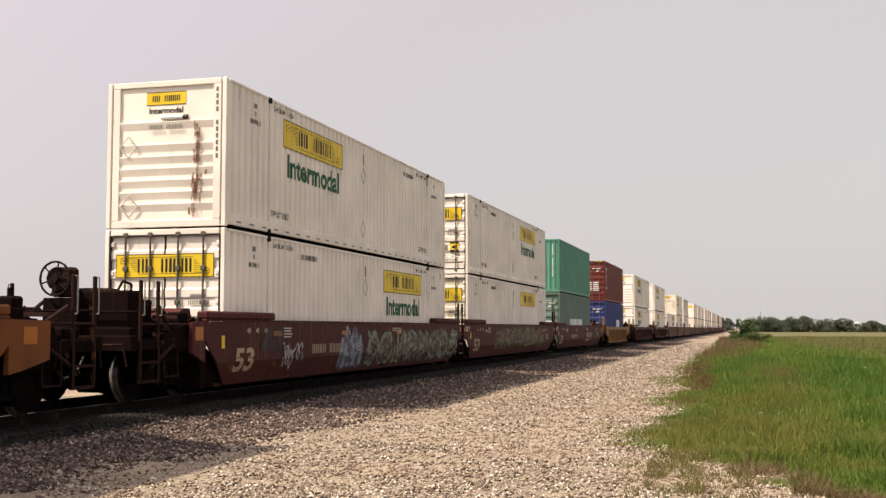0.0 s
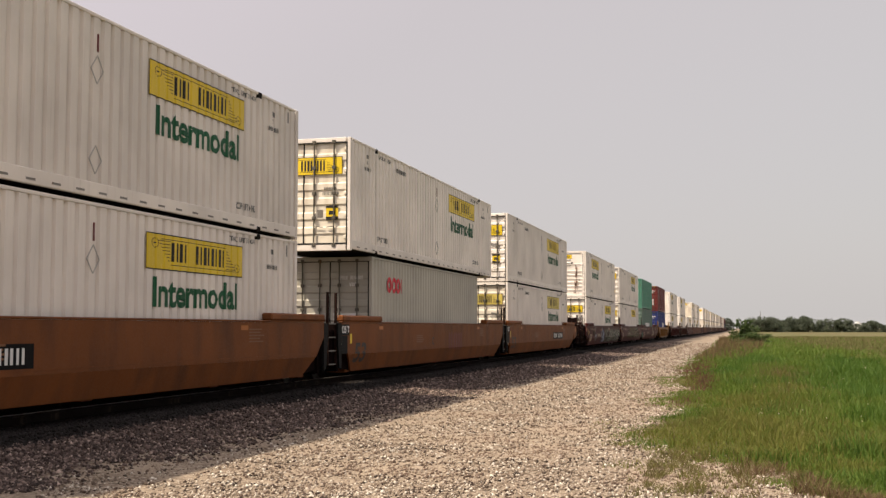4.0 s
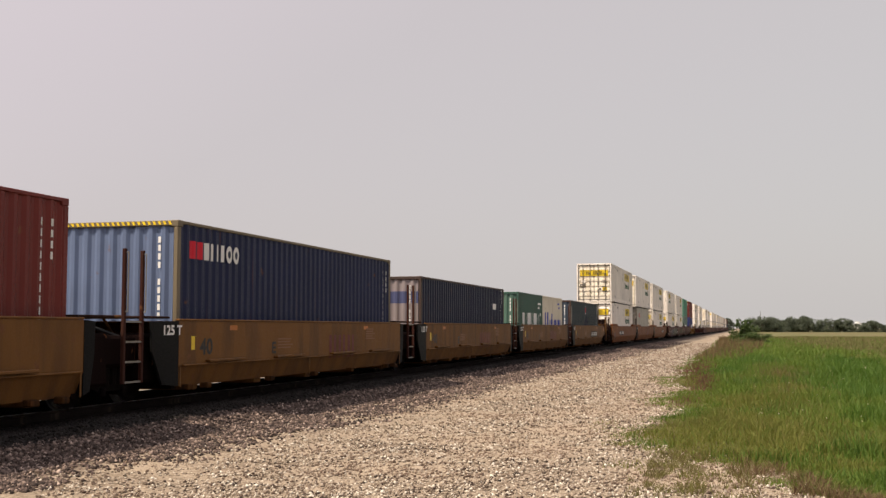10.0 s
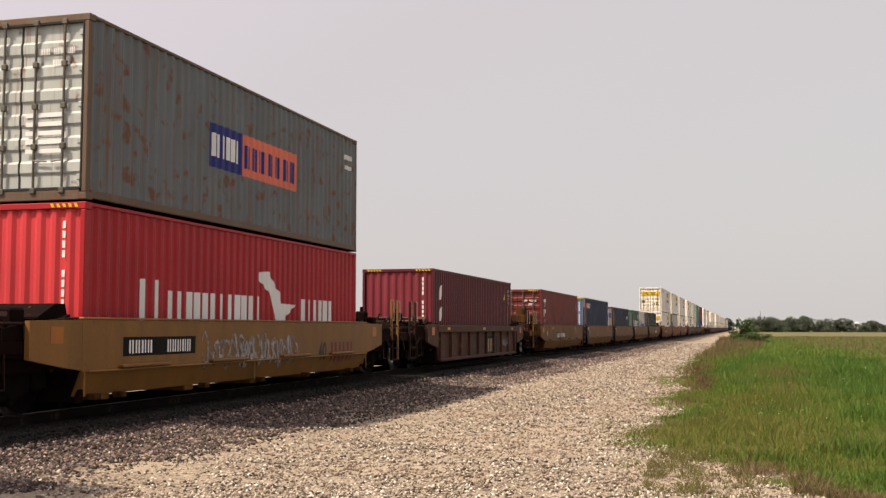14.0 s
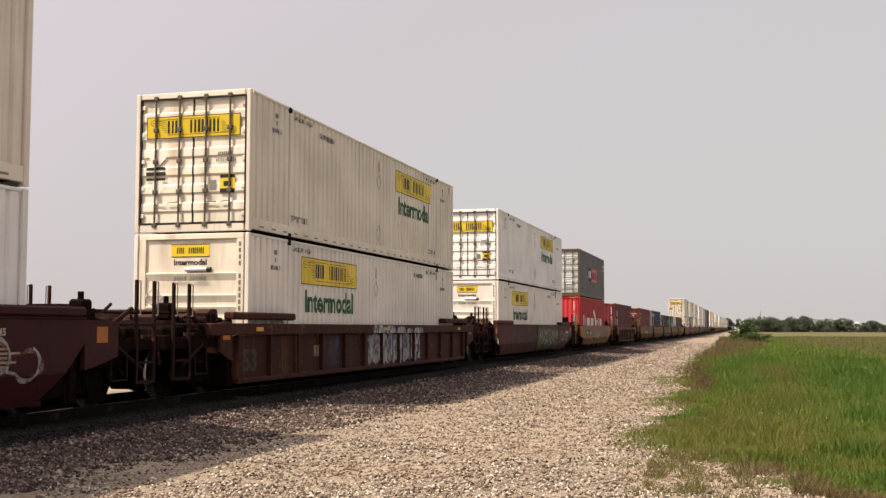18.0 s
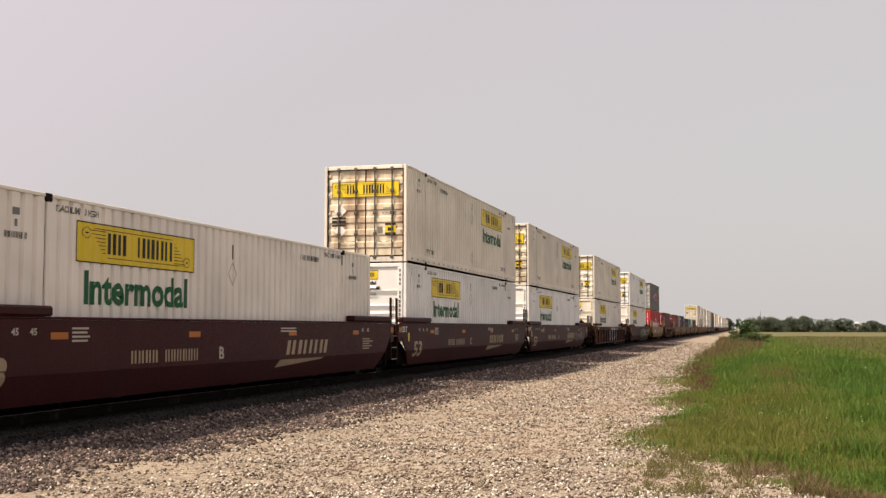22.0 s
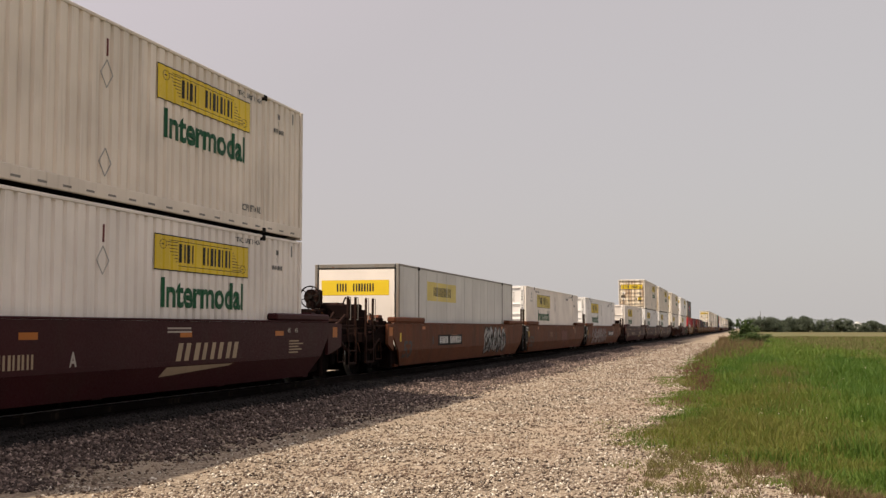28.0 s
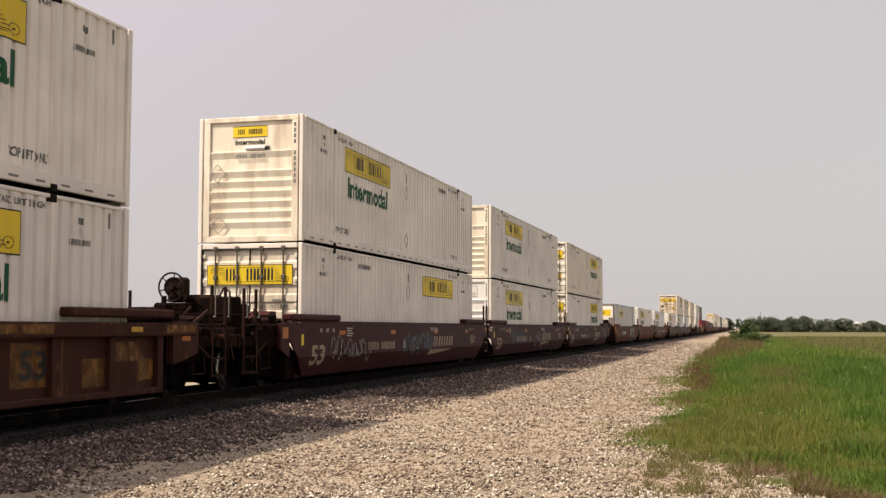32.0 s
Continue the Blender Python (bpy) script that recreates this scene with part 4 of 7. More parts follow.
        if own_bogie:
            bogie(root, -tc)


def well_car(feet, mat, front, rear, style="smooth", lid=True, load_plate=True, wheel_at=None, deck=LOW):
    """One well: side sheets, chords, sills, floor beams and two ends. feet: 53 or 40."""
    half, tc = (9.2, 9.66) if feet == 53 else (6.32, 7.67)
    root = new("well_car")
    for s in (-1, 1):
        if style == "smooth":
            zb = 0.17 if feet == 53 else 0.235
            pts = [(-half + 1.0, zb), (half - 1.0, zb), (half, 1.02), (half, 1.36), (-half, 1.36), (-half, 1.02)]
            if feet == 40:
                pts = [(-half, zb), (half, zb), (half, 1.36), (-half, 1.36)]
            fold = 0.60
            up = [(y * (half - (0.452 if abs(y) == 1 and feet == 53 else 0)), fold) for y in (-1, 1)]
            part("side_sheet", Geo().prism(up + [q for q in pts if q[1] > 1.0], *sorted((s * 1.46, s * 1.5))), mat, root)
            ends = (up[1][0], pts[1][0])
            low = [(s * x, e * y, z) for e in (-1, 1) for x, y, z in ((1.5, ends[0], fold - 0.002), (1.46, ends[0], fold - 0.002), (1.32, ends[1], zb), (1.36, ends[1], zb))]
            part("lower_sheet", Geo().add(low, [(0, 1, 2, 3), (4, 5, 6, 7), (0, 4, 5, 1), (1, 5, 6, 2), (2, 6, 7, 3), (3, 7, 4, 0)]), mat, root)
            for e in (-1, 1):
                # near-black filler behind the cut corner; the gap's shade is put into it
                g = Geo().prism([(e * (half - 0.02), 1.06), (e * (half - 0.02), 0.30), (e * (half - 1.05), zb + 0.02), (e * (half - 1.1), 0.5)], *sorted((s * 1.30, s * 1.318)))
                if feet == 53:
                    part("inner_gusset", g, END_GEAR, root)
            part("top_chord", Geo().box(*sorted((s * 1.42, s * 1.515)), -half, half, 1.362, 1.40, 0.012), mat, root)
            part("bottom_sill", Geo().box(*sorted((s * 1.24, s * 1.315)), -half + 1.05, half - 1.05, zb, zb + 0.14, 0.012), mat, root)
            if feet == 40:
                part("side_ledge", Geo().box(*sorted((s * 1.502, s * 1.56)), -half + 0.1, half - 0.1, 0.585, 0.615, 0.008), mat, root)
                for y in (-4.6, -1.6, 1.6, 4.4):
                    part("tie_down_rail", Geo().box(*sorted((s * 1.502, s * 1.60)), y - 0.75, y + 0.75, 0.63, 0.68, 0.012), mat, root)
                for y in (-5.9, -5.2, -2.4, 0, 2.4, 5.2, 5.9):
                    part("sill_bracket", Geo().box(*sorted((s * 1.36, s * 1.52)), y - 0.09, y + 0.09, 0.165, 0.26, 0.015), TAN_GEAR, root)
                for y in (-half + 0.06, -0.4, half - 0.06):
                    part("side_seam", Geo().box(*sorted((s * 1.502, s * 1.508)), y - 0.02, y + 0.02, zb, 0.58), mat, root)
            else:
                part("side_crease", Geo().box(*sorted((s * 1.502, s * 1.506)), -half + 0.4, half - 0.4, 0.66, 0.675), mat, root)
        else:
            out = 0.85 if feet == 53 else 0.12
            part("top_chord", Geo().box(*sorted((s * 1.36, s * 1.52)), -half - out, half + out, 1.10, 1.33, 0.02), mat, root)
            part("side_sheet", Geo().prism([(-half + 0.3, 0.2), (half - 0.3, 0.2), (half + 0.02, 0.72), (half + out - 0.06, 0.80), (half + out - 0.06, 1.095), (-half - out + 0.06, 1.095), (-half - out + 0.06, 0.80), (-half - 0.02, 0.72)], *sorted((s * 1.36, s * 1.40))), mat, root)
            part("bottom_sill", Geo().box(*sorted((s * 1.36, s * 1.50)), -half + 0.3, half - 0.3, 0.17, 0.27, 0.015), mat, root)
            n = 12 if feet == 53 else 9
            for i in range(n + 1):
                y = -half + 0.4 + (2 * half - 0.8) * i / n
                w = 0.09 if i % 3 == 0 else 0.05
                part("side_rib", Geo().prism([(y - w, 0.27), (y + w, 0.27), (y + w, 1.098), (y - w, 1.098)], *sorted((s * 1.40, s * 1.49))), mat, root)
            for i in range(3):
                y = -half + 1.2 + (2 * half - 2.4) * i / 2
                part("reflector", Geo().box(*sorted((s * 1.521, s * 1.524)), y - 0.17, y + 0.17, 1.18, 1.26), YELLOW_REFLECT, root)
        if lid:
            for e in (-1, 1):
                y0, y1 = sorted((e * (half - 3.0), e * (half - 0.02)))
                if feet == 40:
                    y0, y1 = sorted((e * (half - 1.4), e * (half - 0.02)))
                part("end_guard", Geo().box(*sorted((s * 1.30, s * 1.54)), y0, y1, 1.402, 1.55, 0.03), mat, root)
    for i in range(5):
        y = (i - 2) * (half - 0.9) / 2
        part("floor_beam", Geo().box(-1.31, 1.31, y - 0.16, y + 0.16, 0.14, deck - 0.004, 0.02), mat, root)
    for e, kind in ((1, front), (-1, rear)):
        if kind == "coupler":
            coupler_end(root, half, e, mat, wheel_at == e)
        else:
            joint_end(root, half, tc, e, mat, load_plate)
    return root


def mark(root, face, text, y, z, w, h, mat, slant=0.0, out=0.004, x=1.5):
    put = onto(face, x)
    u = y if face == "right" else -y
    part("lettering", word(text, put, smooth_wall, u - w / 2, u + w / 2, z, z + h, out, slant), mat, root)


def mark_bars(root, face, y, z, w, h, count, mat, seed=1, name="number_marking", out=0.004, x=1.5, slant=False):
    put = onto(face, x)
    u = y if face == "right" else -y
    g = strokes(Geo(), put, smooth_wall, mark_strokes(u - w / 2, u + w / 2, z, z + h, count, seed, 0.28), out)
    if slant:
        g.v = [(a, b + (c - z) * 0.35 * (1 if face == "right" else -1), c) for a, b, c in g.v]
    part(name, g, mat, root)


def small_print(root, face, y, z, w, rows, mat, x=1.5, seed=1):
    rng = random.Random(seed)
    put = onto(face, x)
    u = y if face == "right" else -y
    sp = [(u - w / 2, u - w / 2 + w * rng.uniform(0.6, 1.0), z - 0.06 * i, z - 0.06 * i + 0.03) for i in range(rows)]
    tagged(part("stencil_marking", strokes(Geo(), put, smooth_wall, sp, 0.004), mat, root), kind="stuff")


def plate(root, face, y, z, w, h, mat, name="reflector", out=0.003, x=1.5):
    put = onto(face, x)
    u = y if face == "right" else -y
    part(name, sheet(Geo(), put, smooth_wall, u - w / 2, u + w / 2, z, z + h, out), mat, root)


def maroon_marks(root, letter, number=True, swoosh=True):
    for face in ("right",):
        m = 1 if face == "right" else -1
        mark(root, face, "53", m * -7.62, 0.40, 0.85, 0.46, CREAM_INK, 0.18)
        if number:
            mark_bars(root, face, m * -3.68, 0.66, 0.88, 0.22, 4, CREAM_INK, 3)
            mark_bars(root, face, m * -2.45, 0.66, 1.2, 0.22, 6, CREAM_INK, 9)
        mark(root, face, letter, m * -0.95, 0.66, 0.2, 0.24, DULL_INK)
        if swoosh:
            mark_bars(root, face, m * 3.2, 0.66, 2.5, 0.32, 4, CREAM_INK, 12, "trade_side_marking", slant=True)
            put = onto(face, 1.5)
            part("trade_marking", Geo().add([put(a, b, 0.004) for a, b in ((1.57, 0.42), (4.1, 0.54), (4.25, 0.58), (1.75, 0.58))], [(0, 1, 2, 3)]), CREAM_INK, root)
        for y in (-6.0, -2.0, 2.4, 6.4):
            plate(root, face, m * y, 1.08, 0.42, 0.1, REFLECT)
        for y in (-7.4, -7.0, -6.6, 6.9, 7.3):
            mark(root, face, "45", m * y, 1.14, 0.16, 0.1, DULL_INK)
        plate(root, face, m * -8.5, 0.86, 0.13, 0.24, SIGN_YELLOW, "clearance_plate")
        small_print(root, face, m * -5.4, 1.22, 0.6, 4, DULL_INK, seed=4)
        small_print(root, face, m * 2.2, 1.22, 0.9, 2, DULL_INK, seed=6)
        small_print(root, face, m * 7.3, 0.95, 0.8, 5, CREAM_INK, seed=8)


def orange_marks(root, letter, feet=53, big=False, plate_y=1.8, wordmark=True, ink=None):
    k = 1.0 if feet == 53 else 0.68
    for face in ("right",):
        m = 1 if face == "right" else -1
        mark(root, face, "53" if feet == 53 else "40", m * (-7.9 if feet == 53 else -5.32), 0.38 if feet == 53 else 0.76, 0.85 if feet == 53 else 0.5, 0.5 if feet == 53 else 0.3, ink or INK, 0.18 if feet == 53 else 0.0)
        if big:
            mark_bars(root, face, m * 1.65, 0.54, 1.85, 0.54, 3, OXIDE_INK, 3, "trade_side_marking")
            mark(root, face, letter, m * (-1.1 if feet == 53 else -2.34), 0.72, 0.2, 0.24, INK)
        else:
            plate(root, face, m * plate_y, 0.69, 3.1, 0.34, BLACK_PLATE, "number_panel")
            mark_bars(root, face, m * (plate_y - 0.85), 0.75, 1.05, 0.22, 4, WHITE_INK, 3, out=0.007)
            mark_bars(root, face, m * (plate_y + 0.65), 0.75, 1.45, 0.22, 6, WHITE_INK, 9, out=0.007)
            mark(root, face, letter, m * (plate_y - 2.1), 0.74, 0.2, 0.24, INK)
        small_print(root, face, m * -2.4 * k, 1.0, 1.0, 4, paint("faded_brown_stencil", (0.20, 0.09, 0.04), 0.3), seed=4)
        small_print(root, face, m * 5.6 * k, 1.2, 0.8, 5, paint("faded_brown_stencil", (0.20, 0.09, 0.04), 0.3), seed=7)
        plate(root, face, m * -8.55 * k, 0.86, 0.13, 0.24, SIGN_YELLOW, "clearance_plate")
        for y in (-6.2, 5.0):
            plate(root, face, m * y * k, 1.2, 0.32, 0.09, REFLECT)


def load_plate_words(root, half):
    for face in ("right",):
        m = 1 if face == "right" else -1
        mark(root, face, "125 T", m * -(half + 0.22) if half < 9 else m * -(half - 0.25), 1.12, 0.62 if half < 9 else 0.5, 0.17, WHITE_INK, x=1.506)


def drape(root, bottom):
    """Lays paint and plates that reach below the fold of the side onto the lower sheet."""
    for ob in root.children:
        kind = ob.name.split(".")[0]
        if not (kind.endswith("marking") or kind.startswith("sprayed") or kind in ("lettering", "number_panel", "clearance_plate")):
            continue
        bm = bmesh.new()
        bm.from_mesh(ob.data)
        if min(v.co.z for v in bm.verts) < 0.6:
            bmesh.ops.bisect_plane(bm, geom=bm.verts[:] + bm.edges[:] + bm.faces[:], plane_co=(0, 0, 0.6), plane_no=(0, 0, 1))
            for v in bm.verts:
                if v.co.x > 1.45 and v.co.z < 0.6:
                    v.co.x -= 0.14 * (0.6 - v.co.z) / (0.6 - bottom)
            bm.to_mesh(ob.data)
        bm.free()
    return root


LAYERS = {}


def graffiti(root, y0, y1, z0, z1, mats, seed, loops=9, fill=True):
    """Sprayed tags without words: a filled shape with ragged rim, and curls drawn over it."""
    rng = random.Random(seed)
    put, z0 = onto("right", 1.5), max(z0, 0.22)
    layer = 0.004 + 0.012 * LAYERS.get(root.name, 0)
    LAYERS[root.name] = LAYERS.get(root.name, 0) + 1
    mats = list(mats)
    if fill == "letters":
        pitch, h = (y1 - y0) / loops, z1 - z0
        forms = (lambda t: (0.12 + 0.76 * t, 0.08 + 0.84 * math.sin(math.pi * t) ** 0.7), lambda t: (0.5 + 0.38 * math.sin(6.2 * t + 0.4), 0.95 - 0.9 * t),
                 lambda t: (0.5 + 0.36 * math.cos(6.0 * t + 1.2), 0.5 + 0.40 * math.sin(6.0 * t + 1.2)), lambda t: (0.1 + 0.7 * t + 0.12 * math.sin(5 * t), 0.05 + 0.9 * t ** 1.4),
                 lambda t: (0.85 - 0.7 * abs(2 * t - 1) ** 1.5, 0.95 - 0.9 * t), lambda t: (0.3 + 0.5 * t * t, 0.9 - 0.8 * math.sin(2.6 * t)))
        step = 0
        for i in range(loops):
            lean, wide, base = rng.uniform(-0.05, 0.30), pitch * rng.uniform(1.05, 1.3), y0 + pitch * i - 0.08
            tones = (Geo(), Geo())
            for form in rng.sample(forms, 3):
                line = [(base + wide * u + lean * (v - 0.5) * h, z0 + h * (0.06 + 0.88 * v)) for u, v in (form(j / 18) for j in range(19))]
                fat = h * rng.uniform(0.07, 0.11)
                for k, grow in ((0, 1.6), (1, 1.0)):
                    vs, fs = [], []
                    for j, (u, v) in enumerate(line):
                        (p, q), (r, w) = line[max(0, j - 1)], line[min(18, j + 1)]
                        d = math.hypot(r - p, w - q) or 1.0
                        f = grow * fat * (0.45 + 0.75 * math.sin(math.pi * (0.12 + 0.8 * j / 18)))
                        for side in (1, -1):
                            vs.append(put(min(y1, max(y0, u - side * (w - q) / d * f)), min(z1, max(z0, v + side * (r - p) / d * f)), layer + 0.0005 * k + 0.001 * (step % 9) + 0.00001 * j))
                        if j:
                            fs.append((2 * j - 2, 2 * j - 1, 2 * j + 1, 2 * j))
                    tones[k].add(vs, fs)
                step += 1
            for k in (0, 1):
                part(("sprayed_outline", "sprayed_letter")[k], tones[k], mats[k], root)
        mats = mats[2:]
        layer += 0.010
    elif fill:
        n = loops * 8
        rim = []
        for i in range(n + 1):
            a = i / n
            hump = abs(math.sin(a * loops * math.pi + seed)) ** 0.6
            top = z0 + (z1 - z0) * (0.62 + 0.36 * hump) * min(1.0, 0.45 + 4 * min(a, 1 - a))
            low = z0 + (z1 - z0) * (0.05 + 0.05 * math.sin(7 * a + 13 * a * seed)) + (0.05 if rng.random() < 0.15 else 0)
            rim.append((y0 + (y1 - y0) * a, low, top))
        g = Geo().add([put(u, v, layer) for u, v, w in rim] + [put(u, w, layer) for u, v, w in rim], [(i, i + 1, n + 2 + i, n + 1 + i) for i in range(n)])
        part("sprayed_field", g, mats.pop(0), root, "sprayed graffiti background")
    h = (z1 - z0) / 2
    for k, m in enumerate(mats):
        layer += 0.003
        pts = []
        for i in range(loops):
            c = y0 + (y1 - y0) * (i + 0.5) / loops + rng.uniform(-0.1, 0.1)
            mz = (z0 + z1) / 2 + rng.uniform(-0.15, 0.15) * h
            r1, r2 = (y1 - y0) / loops * rng.uniform(0.30, 0.55), h * rng.uniform(0.5, 0.85)
            n, a0, turn = 12, rng.uniform(2.2, 4.0), rng.uniform(3.6, 6.4) * rng.choice((-1, 1))
            for j in range(n + 1):
                a, f = a0 + turn * j / n, 1 - 0.5 * j / n
                pts.append((min(y1, max(y0, c + r1 * f * math.cos(a))), min(z1 - 0.03, max(z0 + 0.05, mz + r2 * f * math.sin(a)))))
        half = (0.05, 0.03, 0.022)[min(k, 2)] if fill else 0.024
        vs, fs = [], []
        for i, (u, v) in enumerate(pts):
            (p, q), (r, s) = pts[max(0, i - 1)], pts[min(len(pts) - 1, i + 1)]
            d = math.hypot(r - p, s - q) or 1.0
            wide = half * (0.5 + abs(math.sin(i * 0.55)))
            nu, nv = -(s - q) / d * wide, (r - p) / d * wide
            vs += [put(u + nu, v + nv, layer + 0.00002 * i), put(u - nu, v - nv, layer + 0.00002 * i)]
            if i:
                fs.append((2 * i - 2, 2 * i - 1, 2 * i + 1, 2 * i))
        part("sprayed_curl", Geo().add(vs, fs), m, root, "sprayed graffiti lines")


# ---- the train: stock built once, then repeated ----
STOCK = {}
FLEET = []


def stock(key, make, *args, **kw):
    if key not in STOCK:
        STOCK[key] = make(*args, **kw)
        return STOCK[key]
    return copy_thing(STOCK[key], Matrix())


def place(ob, s, z, turned, label, category, group):
    s -= 0.09
    tagged(ob, label, category, group)
    ob.matrix_basis = pose(TRACK, s, z, 0, 0, 180 if turned else 0)
    FLEET.append((ob, s, z, turned))
    return ob


def load(key, s, level, turned, label, base=LOW):
    if key in SEA:
        s += 0.2
    return place(BOXES[key]("left" if turned else "right"), s, (base, HIGH)[level], turned, label, "container", "containers on the train")


SEA = ("pale_grey", "teal", "green_short", "white_short", "navy_dark", "navy", "brick", "wine", "red", "rusty", "sea_green", "ship_green", "ocean")


def car(key, s, label, make):
    return place(stock(key, make), s, 0.0, False, label, "well car", "well cars of the train")


CLAMP = "stacked on another"
IN_WELL = "in a well car"


def rings_and_bar(root, put, face):
    discs([(-4.55, 2.18), (-4.12, 2.18), (-3.72, 2.18)], 0.225, RED_INK, 0.5, "red rings of a trade mark", 0.9)(root, put, face)
    side_bars([(-3.46, -3.30, 1.97, 2.39)], RED_INK)(root, put, face)


def end_band(root, put, face):
    end = onto("front", 12.19 / 2 - 0.03)
    part("end_stripe", sheet(Geo(), end, wave_wall, -1.17, 1.17, 1.75, 2.12, 0.004), paint("dull_blue_band", (0.06, 0.07, 0.15), 0.5), root, "dull blue band across the end")
    part("warning_decal", sheet(Geo(), end, smooth_wall, -0.98, -0.84, 0.86, 1.06, 0.006), SIGN_YELLOW, root)


def flag_shape(root, put, face):
    blot([(0.24, 2.12), (0.7, 2.16), (1.05, 1.85), (1.3, 1.72), (1.4, 1.5), (2.15, 1.48), (1.6, 1.2), (1.75, 1.05), (2.2, 0.9), (0.7, 0.9),
          (1.15, 1.12), (0.95, 1.3), (0.85, 1.65), (0.24, 1.95)], WHITE_INK, "white figure of a trade mark")(root, put, face)


def letters_as_bars(u0, u1, v0, v1, count, mat, seed, label):
    return side_bars(mark_strokes(u0, u1, v0, v1, count, seed, 0.22), mat, "side_marking", label)


